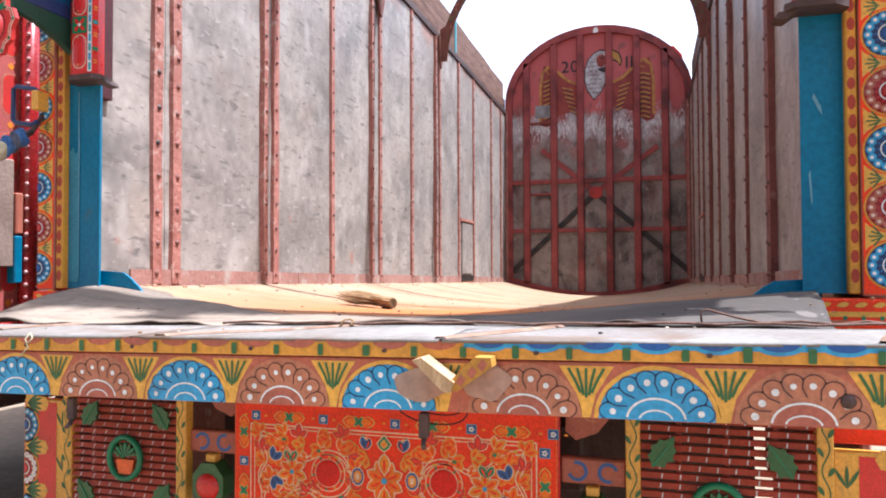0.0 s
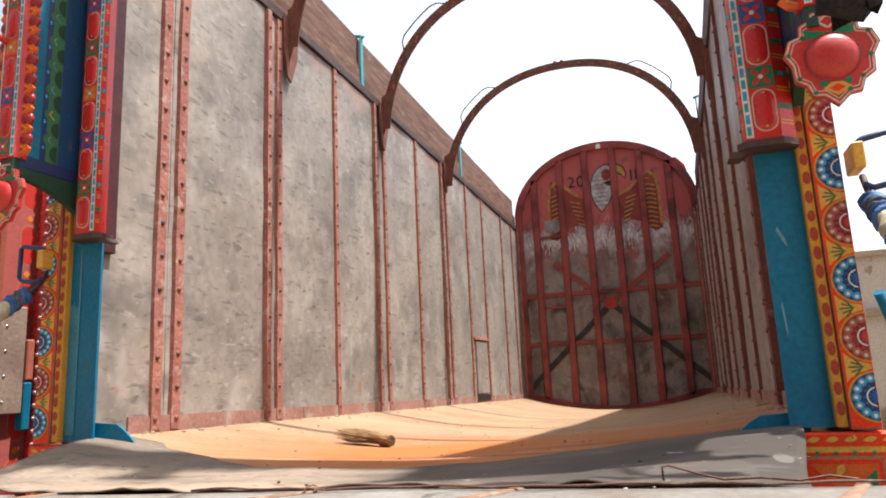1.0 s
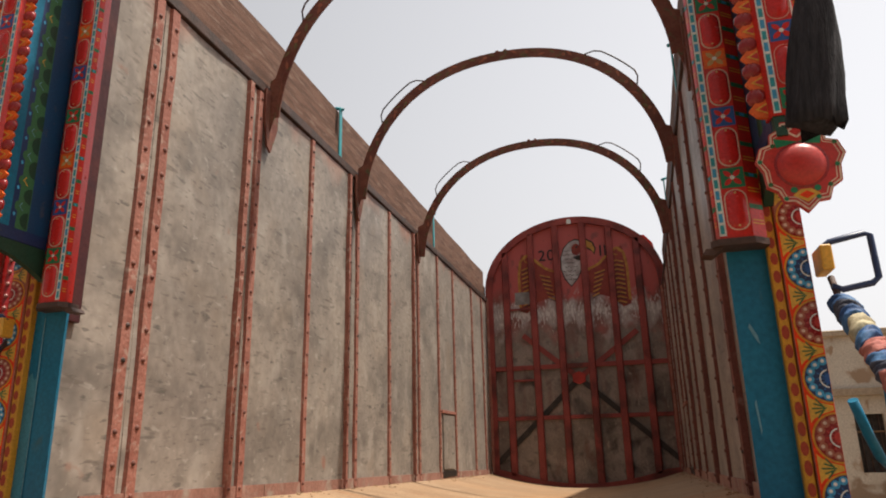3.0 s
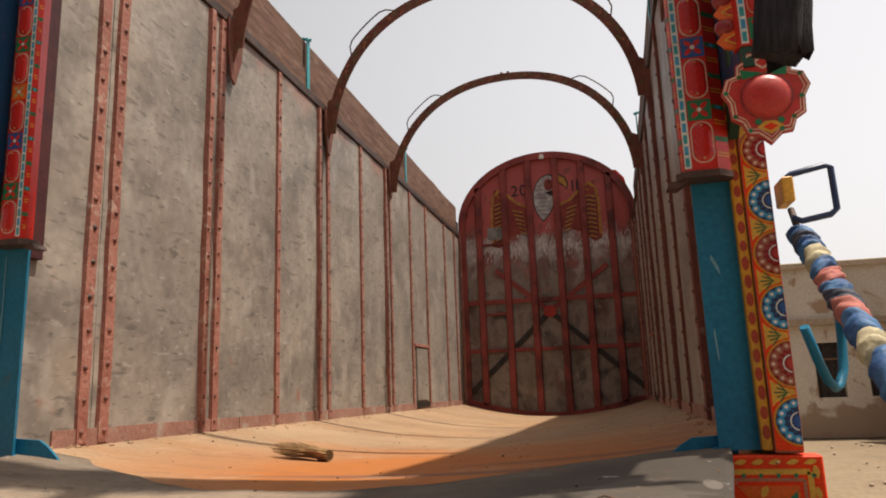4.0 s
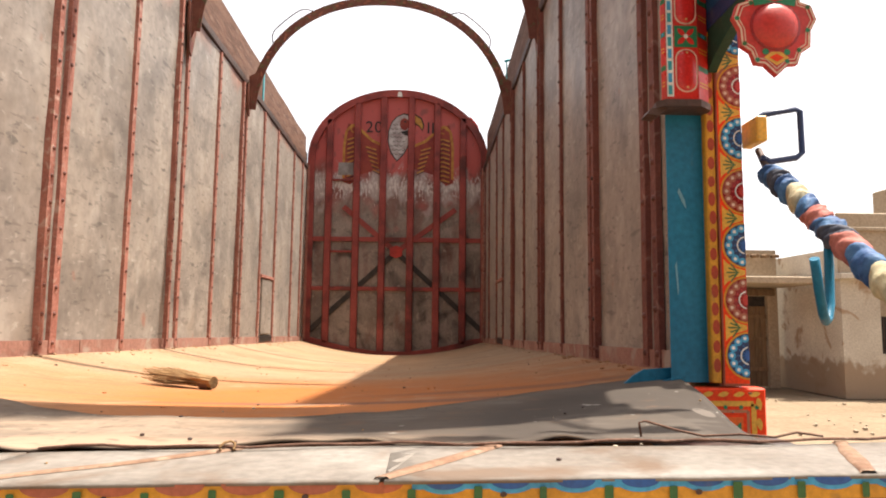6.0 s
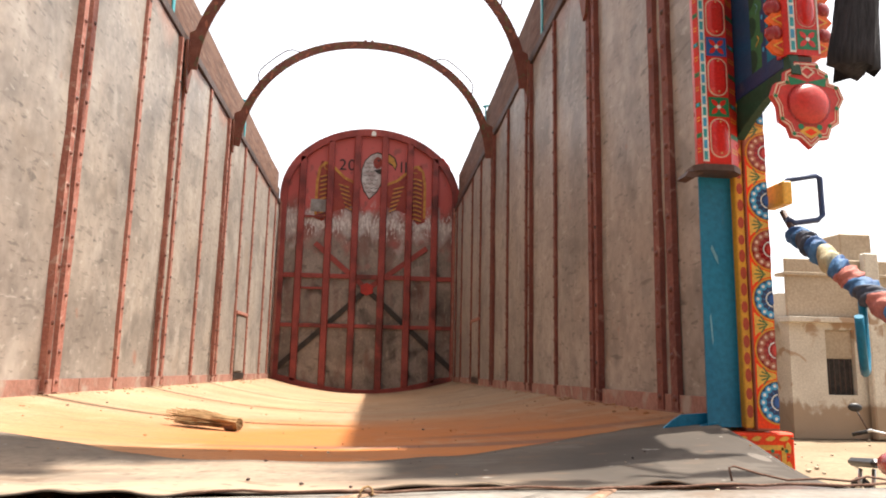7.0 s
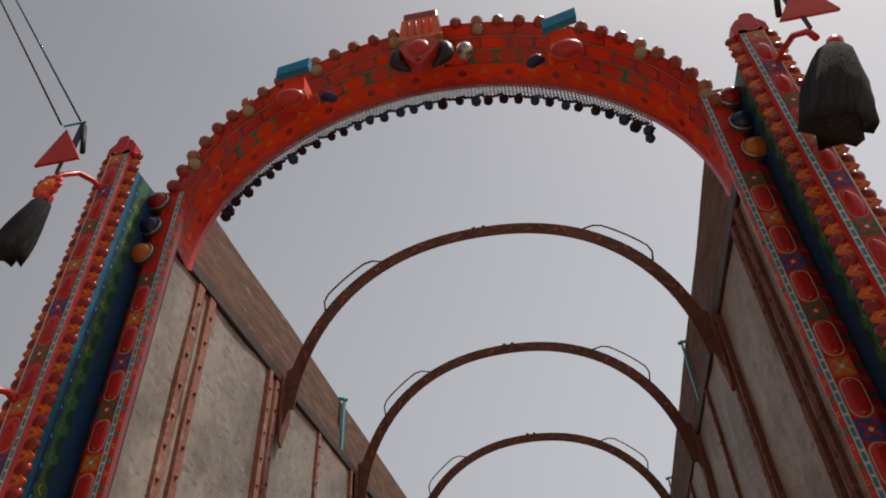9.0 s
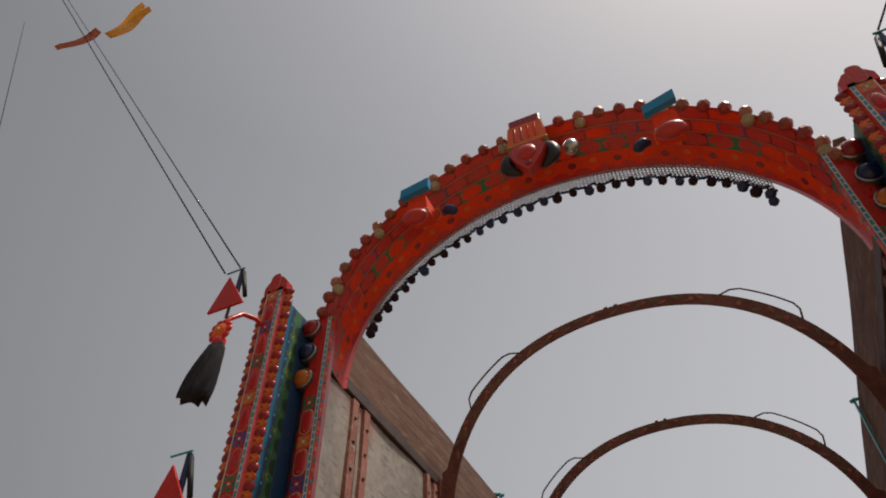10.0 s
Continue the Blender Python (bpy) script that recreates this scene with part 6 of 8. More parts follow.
        for q in range(petals):   # overlapping petals: a round tip and one curved side each
            t0, t1 = 180 * q / petals, 180 * (q + 1) / petals
            tm = radians((t0 + t1) / 2)
            m.arc(math.cos(tm) * R * 0.83, math.sin(tm) * H * 0.83, R * 0.185, 0.0016, line, 3, H * 0.185, math.degrees(tm) - 80, math.degrees(tm) + 80, 8)
            t = radians(t0)
            if q:
                m.line([(math.cos(t - 0.10) * R * 0.56, math.sin(t - 0.10) * H * 0.56), (math.cos(t + 0.02) * R * 0.74, math.sin(t + 0.02) * H * 0.74), (math.cos(t) * R * 0.92, math.sin(t) * H * 0.92)], 0.0018, line, 3)
            m.disc(math.cos(tm) * R * 0.77 + jitter(0.0008), math.sin(tm) * H * 0.77 + jitter(0.0008), 0.0043 + jitter(0.0006), WHITE, 4, n=9)
        m.disc(0, 0, R * 0.50, main if blue else dk, 3, H * 0.46, 16, 0, 180)
        m.arc(0, 0, R * 0.52, 0.0028, WHITE, 4, H * 0.46, 6, 174, 16)
        m.arc(0, 0, R * 0.30, 0.0022, WHITE, 4, H * 0.22, 10, 170, 12)
        if k == 0:
            m.poly([(0.050 + 0.042 * math.cos(q) * (1 + 0.12 * math.sin(3 * q + 1)), 0.036 + 0.022 * math.sin(q) * (1 + 0.12 * math.cos(4 * q))) for q in [0.35 * w for w in range(18)]], RUBBED, 7)
        if k == 1:
            m.poly([(-0.052 + 0.036 * math.cos(q) * (1 + 0.12 * math.sin(3 * q)), 0.042 + 0.024 * math.sin(q) * (1 + 0.12 * math.cos(5 * q))) for q in [0.35 * w for w in range(18)]], RUBBED, 7)
        part("painted_shell", m, board, "sky blue painted shell" if blue else "terracotta painted shell")
        m = Motif(YELLOW).plane((x + D / 2, -0.79, 1.3035), (1, 0, 0), (0, 0, 1), (0, -1, 0), 0.0005)
        m.poly([(-0.005, 0.0), (0.005, 0.0), (0.012, 0.03), (0.036, 0.068), (-0.036, 0.068), (-0.012, 0.03)], YELLOW, 0)
        m.line([(-0.036, 0.069), (0.036, 0.069)], 0.004, TERRA, 1)
        for q in range(5):
            m.line([(0.0035 * (q - 2), 0.026 + 0.003 * abs(q - 2)), (0.0065 * (q - 2), 0.046), (0.0115 * (q - 2), 0.064)], 0.0036, LEAF, 2 + 0.15 * q)
        if x + D / 2 < 1.15:
            part("painted_leaf_fan", m, board, "green leaf fan on yellow")
    # knot bolts
    for x in (-0.95, 0.86):
        bt = Shape(BLACK)
        bt.dome((x, -0.7925, 1.335), 0.009, 0.005, (0, -1, 0), DARKIRON, 10, 3)
        part("bolt", bt, gate, "dark bolt head")
    for x in (-0.29, 0.33, 0.92):
        st = Shape(DARKIRON)
        st.box(x - 0.007, x + 0.007, -0.782, -0.770, 1.262, 1.298, DARKIRON, 0.002)
        st.tube([(x, -0.776, 1.262), (x, -0.78, 1.254), (x + 0.004, -0.79, 1.252)], 0.004, 6, DARKIRON)
        part("latch_hook", st, gate, "small iron latch hook")

    # the whole gate hangs a little out of level
    for me in {o.data for o in (gate, *gate.children_recursive)}:
        for v in me.vertices:
            v.co.z += 0.0165 * (v.co.x - 1.0)


tailgate()


def rear_face():
    """The painted face under the deck: middle panel, two grilles, corner boards."""
    s = Shape(RED)
    s.box(-0.435, 0.435, 0.0, 0.03, 0.50, 1.24, RED, 0.004)
    pan = part("rear_panel", s, truck, "orange-red panel painted with flowers and scrolls")
    m = Motif(RED).plane((0, 0.0, 0), (1, 0, 0), (0, 0, 1), (0, -1, 0))
    m.rect(-0.43, 0.505, 0.43, 1.235, BRUSHORANGE, 0)
    m.rect(-0.428, 0.507, 0.428, 1.233, VERMILION, 1)
    m.line([(-0.382, 0.55), (0.382, 0.55), (0.382, 1.077), (-0.382, 1.077), (-0.382, 0.55)], 0.0036, PALELINE, 2)
    m.line([(-0.370, 0.56), (0.370, 0.56), (0.370, 1.068), (-0.370, 1.068), (-0.370, 0.56)], 0.0026, PALELINE, 2)

    def star(x, z, square, tall=False):
        """Border badge: a blue square with a white flower, or a green star between two amber buds."""
        if square:
            m.rect(x - 0.013, z - 0.012, x + 0.013, z + 0.012, PALEBLUE, 3)
            m.rect(x - 0.011, z - 0.010, x + 0.011, z + 0.010, BLUE, 4)
            for q in range(5):
                m.disc(x + 0.0045 * math.cos(1.26 * q), z + 0.0045 * math.sin(1.26 * q), 0.0028, WHITE, 5, n=6)
            return
        for q in (0, 180):
            a = q + (90 if tall else 0)
            c, s = math.cos(radians(a)), math.sin(radians(a))
            for w, ln, mat, lay in ((0.030, 0.042, YELLOW, 3), (0.025, 0.038, VERMILION, 3.4), (0.018, 0.033, BRUSHORANGE, 3.8)):
                m.petal(x + c * 0.004, z + s * 0.004, a, ln, w, mat, lay)
        for q in range(4):
            m.petal(x, z, 45 + 90 * q, 0.019, 0.011, YELLOW, 4.4)
            m.petal(x, z, 45 + 90 * q, 0.016, 0.008, GREEN, 4.8)
        m.disc(x, z, 0.008, GREEN, 5, n=8)

    for k in range(9):   # border of stars and blue squares
        x = -0.366 + 0.0985 * k
        star(x, 1.1, k % 2 == 0)
        if k % 2 == 0:
            for q in (-1, 1):
                m.petal(x + q * 0.024, 1.1, 90 - 90 * q, 0.011, 0.006, BRUSHAMBER, 3)
    for k in range(6):
        for x in (-0.402, 0.402):
            star(x, 1.055 - 0.078 * k, k % 2 == (x < 0), True)

    def leaf(x, z, ang, size, fill, layer=4, line=PALELINE):
        """A brush leaf with a pale outline and a mid vein."""
        m.petal(x, z, ang, size, size * 0.62, line, layer)
        c, s = math.cos(radians(ang)), math.sin(radians(ang))
        m.petal(x + c * size * 0.06, z + s * size * 0.06, ang, size * 0.88, size * 0.48, fill, layer + 0.5)
        m.petal(x + c * size * 0.14, z + s * size * 0.14, ang, size * 0.62, size * 0.15, VERMILION if fill is not BLUE else NAVY, layer + 0.8)

    def flower(x, z, ang, size, fills, spread=150, n=5):
        for q in range(n):
            leaf(x, z, ang + spread * (q / (n - 1) - 0.5), size * (1.0 if q % 2 else 0.9), fills[q % len(fills)], 4 + 0.137 * q)
        m.disc(x, z, size * 0.13, SKYBLUE, 8, n=8)

    def vine(pts, w=0.0034, mat=PALELINE, layer=3):
        """A smooth brush line through a few points."""
        out = []
        for k in range(len(pts) - 1):
            p0, p1, p2, p3 = pts[max(0, k - 1)], pts[k], pts[k + 1], pts[min(len(pts) - 1, k + 2)]
            for q in range(6):
                t = q / 6
                out.append(tuple(0.5 * (2 * b + (c - a) * t + (2 * a - 5 * b + 4 * c - d) * t * t + (3 * b - a - 3 * c + d) * t ** 3) for a, b, c, d in zip(p0, p1, p2, p3)))
        m.line(out + [pts[-1]], w, mat, layer)

    for sx in (-1, 1):   # the two medallions and the scrolls round them
        cx, cz = sx * 0.155, 0.964
        P = lambda ps, o=0.0: [(sx * a, b + o) for a, b in ps]
        A = lambda a: a if sx > 0 else 180 - a
        m.disc(cx, cz, 0.048, PALELINE, 3, n=28)
        m.disc(cx, cz, 0.0452, VERMILION, 4, n=28)
        m.arc(cx, cz, 0.0365, 0.003, PALELINE, 5, n=28)
        for q in range(10):
            t = 2 * math.pi * q / 10 + 0.2
            m.disc(cx + 0.0410 * math.cos(t), cz + 0.0410 * math.sin(t), 0.0036, GREEN if q % 2 else YELLOW, 6, n=6)
        for o in (0.0, 0.011):   # the double band that sweeps from the corner down and over the medallion
            vine(P([(0.350, 0.86), (0.338 + o, 0.90), (0.352 + o * 0.6, 0.945), (0.332 + o, 0.985), (0.345 + o, 1.025), (0.352, 1.060 - o)]))
            vine(P([(0.352, 1.060), (0.318, 1.052), (0.290, 1.035), (0.258, 1.010), (0.220, 1.000), (0.190, 1.012), (0.155, 1.022), (0.118, 1.012), (0.098, 0.985), (0.092, 0.955), (0.105, 0.925), (0.135, 0.906), (0.175, 0.904), (0.212, 0.920), (0.25, 0.912), (0.285, 0.885), (0.30, 0.85)], -o))
            for q in range(5):
                m.rect(sx * (0.332 - 0.05 * q) - 0.005, 1.050 - 0.012 * q, sx * (0.332 - 0.05 * q) + 0.005, 1.058 - 0.012 * q, GREEN if q % 2 else YELLOW, 4)
        flower(sx * 0.258, 0.960, 90, 0.046, (BRUSHORANGE, BRUSHAMBER), 330, 7)
        for x, z, a in ((0.318, 0.985, 120), (0.315, 0.945, -120)):
            leaf(sx * x, z, A(a - 25), 0.040, BLUE, 3.2)
            leaf(sx * x, z, A(a + 25), 0.040, BLUE, 3.4)
        for q in (60, 120):
            leaf(sx * 0.262, 0.985, q, 0.036, GREEN, 5.2)
        for w, h, mat, lay in ((0.030, 0.040, PALELINE, 4), (0.026, 0.035, BLUE, 4.4), (0.019, 0.026, BRUSHAMBER, 4.8), (0.009, 0.014, PALELINE, 5.2)):   # feather eyes beside the middle flower
            m.poly([(sx * 0.073 + w * 0.62 * math.cos(q * 0.63), 0.962 + h * 0.62 * math.sin(q * 0.63)) for q in range(10)], mat, lay)
        leaf(sx * 0.050, 1.030, A(70), 0.038, BLUE, 3.6)
        leaf(sx * 0.050, 1.030, A(110), 0.034, NAVY, 3.3)
        rs = random.Random(5)
        spots = []
        for _ in range(900):   # brush leaves in twos and threes that fill the field
            x, z, a = rs.uniform(0.022, 0.358), rs.uniform(0.66, 1.058), rs.uniform(0, 360)
            pick = rs.random()
            if math.hypot(x - 0.155, z - 0.964) < 0.056 or math.hypot(x, z - 0.957) < 0.066 or math.hypot(x - 0.258, z - 0.96) < 0.045 or (x < 0.04 and z > 1.02):
                continue
            if any(math.hypot(x - u, z - v) < 0.0265 for u, v in spots):
                continue
            spots.append((x, z))
            k = 0.01 * (len(spots) % 9)
            if pick < 0.16:
                m.arc(sx * x, z, 0.011, 0.0024, PALELINE, 3.0, t0=a, t1=a + 250, n=10)
                m.petal(sx * x, z, A(a), 0.018, 0.008, GREEN, 3.2)
                continue
            fill = rs.choice([BRUSHORANGE, BRUSHORANGE, BRUSHAMBER, BRUSHORANGE, RED])
            line = rs.choice([PALELINE, YELLOW, BRUSHAMBER])
            for q in (-48, 48, 0):
                leaf(sx * x, z, A(a + q), 0.034 if q else 0.040, fill, 2.2 + k + (0.30 if not q else 0.1 * (q > 0)), line)
    for q in range(4):   # the middle flower, four broad petals, with a bud above and below
        a = 45 + 90 * q
        for d in (-20, 20):
            leaf(0, 0.957, a + d, 0.054, BRUSHORANGE, 5.2 + 0.1 * q + 0.04 * (d > 0))
    for a in (90, -90):
        leaf(0, 0.957 + math.copysign(0.012, a), a, 0.058, BRUSHAMBER, 6.4)
    m.disc(0, 0.957, 0.008, SKYBLUE, 9, n=9)
    for w, mat, lay in ((1.0, PALELINE, 8), (0.84, GREEN, 8.6), (0.52, YELLOW, 9.2), (0.26, BRUSHORANGE, 9.8)):
        m.poly([(a * w, 1.048 + (b - 1.048) * w) for a, b in ((0, 1.074), (0.012, 1.060), (0.021, 1.050), (0.014, 1.038), (0, 1.028), (-0.014, 1.038), (-0.021, 1.050), (-0.012, 1.060))], mat, lay)
    part("painted_scrollwork", m, pan, "dense painted flowers, scrolls and a starred border")
    for sx in (-1, 1):
        d = Shape(RED)
        d.dome((sx * 0.155, -0.005, 0.964), 0.0345, 0.005, (0, -1, 0), MEDRED, 26, 4)
        part("medallion", d, pan, "plain red round medallion")
    for sx in (-1, 1):
        X = lambda x: sx * x
        # frame posts of the grille
        for x0, x1, kind in ((0.585, 0.617, 0), (0.975, 1.007, 0)):
            f = Shape(YELLOW)
            f.box(X(x0), X(x1), -0.005, 0.03, 0.50, 1.26, YELLOW, 0.003)
            p = part("grille_post", f, truck, "yellow post with green painted tendril")
            m = Motif(LEAF).plane((X((x0 + x1) / 2), -0.005, 0), (1, 0, 0), (0, 0, 1), (0, -1, 0))
            m.line([(0.008 * math.sin(q * 0.8), 0.52 + 0.012 * q) for q in range(60)], 0.003, LEAF, 0)
            for q in range(18):
                m.petal(0.004 * (1 if q % 2 else -1), 0.53 + 0.04 * q, 60 if q % 2 else 120, 0.024, 0.010, LEAF, 1)
            part("painted_tendril", m, p)
        g = Shape(DARKIRON)
        g.box(X(0.617), X(0.975), 0.045, 0.055, 1.18, 1.26, DARKIRON, 0.002)
        g.box(X(0.617), X(0.975), 0.020, 0.035, 0.50, 0.52, DARKIRON, 0.002)
        for x in (0.70, 0.80, 0.90):
            g.box(X(x - 0.006), X(x + 0.006), 0.022, 0.03, 0.51, 1.2, TERRA, 0.002)
        gr = part("grille", g, truck, "slatted red grille with white ticks and a round emblem")
        z = 0.53
        while z < 1.19:
            sl = Shape(DARKRED)
            sl.prism([(-0.002, z), (0.004, z + 0.0115), (0.014, z + 0.0115), (0.014, z)], X(0.617), X(0.975), "x", SLATRED)
            o = part("slat", sl, gr)
            mm = Motif(WHITE).plane((0, -0.002, z), (1, 0, 0), (0, 0.43, 0.9), (0, -0.9, 0.43))
            for q in range(9):
                x = X(0.64 + 0.04 * q + (0.02 if int(z * 100) % 2 else 0) + jitter(0.004))
                mm.poly([(x - 0.002, 0.001), (x + 0.001, 0.001), (x + 0.0026, 0.0118), (x - 0.0004, 0.0118)], WHITE, 0)
            part("painted_ticks", mm, o, "", "stuff")
            z += 0.0212
        cz = 0.958
        ring = Shape(GREEN)
        ring.tube([(X(0.78) + 0.052 * math.cos(q * math.pi / 12), -0.012, cz + 0.058 * math.sin(q * math.pi / 12)) for q in range(25)], 0.0085, 8, GREEN, False)
        part("ring_emblem", ring, gr, "green ring emblem")
        pot = Shape(LEAF)
        pot.prism([(X(0.78) + a, cz + b) for a, b in ((-0.022, -0.045), (0.022, -0.045), (0.03, -0.005), (-0.03, -0.005))], -0.012, -0.004, "y", ORANGE)
        for q in range(7):
            t = radians(20 + 23 * q)
            pot.prism([(X(0.78) + 0.004 * math.cos(t + 1.57), cz + 0.004 * math.sin(t + 1.57)), (X(0.78) + 0.035 * math.cos(t + 0.15), cz + 0.035 * math.sin(t + 0.15)), (X(0.78) + 0.044 * math.cos(t), cz + 0.044 * math.sin(t)), (X(0.78) + 0.035 * math.cos(t - 0.15), cz + 0.035 * math.sin(t - 0.15))], -0.013, -0.006, "y", GREEN if q % 2 else LEAF)
        part("flower_pot_emblem", pot, gr, "small painted pot with green leaves")
        for x, z in ((0.665, 1.078), (0.905, 1.075), (0.66, 0.86), (0.92, 0.85)):
            lf = Shape(LEAF)
            pts = [(0, -0.042), (0.012, -0.030), (0.022, -0.026), (0.020, -0.012), (0.029, -0.002), (0.021, 0.008), (0.022, 0.020), (0.012, 0.024), (0, 0.046)]
            pts += [(-a, b) for a, b in reversed(pts[1:-1])]
            t = radians(55 if X(x) < X(0.78) else 125) if z > 1 else radians(125 if X(x) < X(0.78) else 55)
            c, q = math.cos(t - 1.57), math.sin(t - 1.57)
            lf.prism([(X(x) + a * c - b * q, z + a * q + b * c) for a, b in pts], -0.010, -0.005, "y", LEAF)
            lf.prism([(X(x) + a * c - b * q, z + a * q + b * c) for a, b in ((-0.002, -0.038), (0.002, -0.038), (0.001, 0.04), (-0.001, 0.04))], -0.012, -0.0095, "y", GREEN)
            part("leaf_ornament", lf, gr, "green cut-out leaf")
        # between panel and grille: scroll bracket, cross piece, lamp
        b = Shape(TERRA)
        b.prism([(X(0.45), 1.24), (X(0.58), 1.24), (X(0.56), 1.15), (X(0.52), 1.10), (X(0.47), 1.08), (X(0.445), 1.10)], 0.04, 0.06, "y", TERRA)
        br = part("scroll_bracket", b, truck, "faded red scroll bracket")
        mm = Motif(PEACH).plane((X(0.51), 0.04, 1.15), (sx, 0, 0), (0, 0, 1), (0, -1, 0))
        mm.arc(0.0, 0.0, 0.026, 0.005, PEACH, 0, t0=0, t1=290)
        mm.arc(0.004, 0.0, 0.013, 0.004, PEACH, 0, t0=60, t1=330)
        part("painted_scroll", mm, br)
        c = Shape(TERRA)
        c.box(X(0.437), X(0.585), 0.015, 0.04, 0.985, 1.045, TERRA, 0.004)
        cp = part("cross_piece", c, truck, "terracotta cross piece with blue scrolls")
        mm = Motif(BLUE).plane((X(0.51), 0.015, 1.015), (sx, 0, 0), (0, 0, 1), (0, -1, 0))
        for a in (-0.035, 0.035):
            mm.arc(a, 0, 0.024, 0.008, BLUE, 0, t0=20 if a > 0 else -160, t1=290 if a > 0 else 110)
            mm.disc(a, 0.002, 0.008, PINK, 0, n=8)
        part("painted_scroll", mm, cp)
        t = Shape(GREEN)
        t.prism([(X(0.51) + 0.052 * math.cos(q * math.pi / 4 + 0.39), 0.905 + 0.062 * math.sin(q * math.pi / 4 + 0.39)) for q in range(8)], -0.01, 0.04, "y", LEAF)
        t.box(X(0.495), X(0.525), 0.0, 0.03, 0.962, 0.985, YELLOW, 0.003)
        tl = part("tail_lamp", t, truck, "octagonal tail lamp with a green bezel")
        t = Shape(REDLENS)
        t.dome((X(0.51), -0.011, 0.90), 0.036, 0.012, (0, -1, 0), RED, 16, 3)
        part("lens", t, tl, "red lens")
        # corner boards
        c = Shape(RED)
        c.box(X(1.012), X(1.185), 0.026, 0.060, 0.45, 1.097, YELLOW, 0.003)
        cb = part("corner_board", c, truck, "yellow and red corner board with rosettes")
        mm = Motif(RED).plane((0, 0.026, 0), (sx, 0, 0), (0, 0, 1), (0, -1, 0))
        mm.rect(1.06, 0.46, 1.18, 1.09, RED, 0)
        z, k = 0.50, 0
        while z < 1.09:
            ro = Motif(RED).plane((0, 0.026, 0), (sx, 0, 0), (0, 0, 1), (0, -1, 0))
            half_rosette(ro, 1.178, z, 0.05, BLUE if k % 2 == 0 else TERRA, SKYBLUE if k % 2 == 0 else WHITE, 1)
            part("painted_rosette", ro, cb, "blue half rosette" if k % 2 == 0 else "terracotta half rosette")
            mm.poly([(1.176, z + 0.037), (1.176, z + 0.093), (1.10, z + 0.085), (1.09, z + 0.065), (1.10, z + 0.045)], YELLOW, 1)
            fan(mm, 1.17, z + 0.065, 180, 0.06, 5, 70, 2)
            fan(mm, 1.037, z, 90, 0.05, 3, 60, 1)
            z += 0.13
            k += 1
        part("painted_ground", mm, cb)


before = set(truck.children)
rear_face()


for ob in truck.children:          # the painted face stands a hand's width behind the posts
    if ob not in before:
        ob.location.y = -0.085


def running_gear():
    """Chassis rails, axle and rear wheels that carry the body."""
    s = Shape(DARKIRON)
    for sx in (-1, 1):
        s.box(sx * 0.38, sx * 0.46, 0.25, 9.4, 0.86, 1.05, DARKIRON, 0.01)
    for y in (0.5, 2.0, 3.5, 5.0, 6.5):
        s.box(-1.12, 1.12, y - 0.04, y + 0.04, 1.03, 1.09, DARKIRON, 0.006)
    part("chassis", s, truck, "dark chassis frame")
    # unseen boards added to keep the sun off the ground below
    for sx in (-1, 1):
        for y0, y1 in ((0.16, 1.55), (3.05, 7.4)):
            k = Shape(RUSTRED)
            k.box(sx * 1.12, sx * 1.145, y0, y1, 0.62, 1.245, RUSTRED, 0.006)
            part("side_skirt", k, truck, "added red oxide board that keeps the sun from under the body")
    # dark board added to block bright ground behind the grilles
    k = Shape(DARKIRON)
    k.box(-0.95, 0.95, 0.62, 0.66, 0.55, 1.10, DARKIRON, 0.01)
    part("mud_board", k, truck, "added dark board that backs the grilles")
    for y in (2.3, 8.6):
        a = Shape(DARKIRON)
        a.tube([(-0.9, y, 0.5), (0.9, y, 0.5)], 0.06, 12, DARKIRON)
        ax = part("axle", a, truck)
        for x in ((-1.0, -0.70, 0.70, 1.0) if y < 5 else (-0.98, 0.98)):
            prof = [(0.30, -0.10), (0.42, -0.125), (0.49, -0.115), (0.505, -0.08), (0.505, 0.08), (0.49, 0.115), (0.42, 0.125), (0.30, 0.10)]
            t = Shape(RUBBER)
            n = 36
            vs = [(x + b, y + r * math.cos(2 * math.pi * k / n), 0.505 + r * math.sin(2 * math.pi * k / n)) for k in range(n) for r, b in prof]
            m = len(prof)
            t.add(vs, [(k * m + i, k * m + (i + 1) % m, ((k + 1) % n) * m + (i + 1) % m, ((k + 1) % n) * m + i) for k in range(n) for i in range(m)], RUBBER, True)
            w = part("wheel", t, truck, "dusty black tyre on a red rim")
            r = Shape(RED)
            r.tube([(x - 0.06, y, 0.505), (x + 0.06, y, 0.505)], 0.30, 24, DARKRED)
            part("rim", r, w, "red rim")


running_gear()


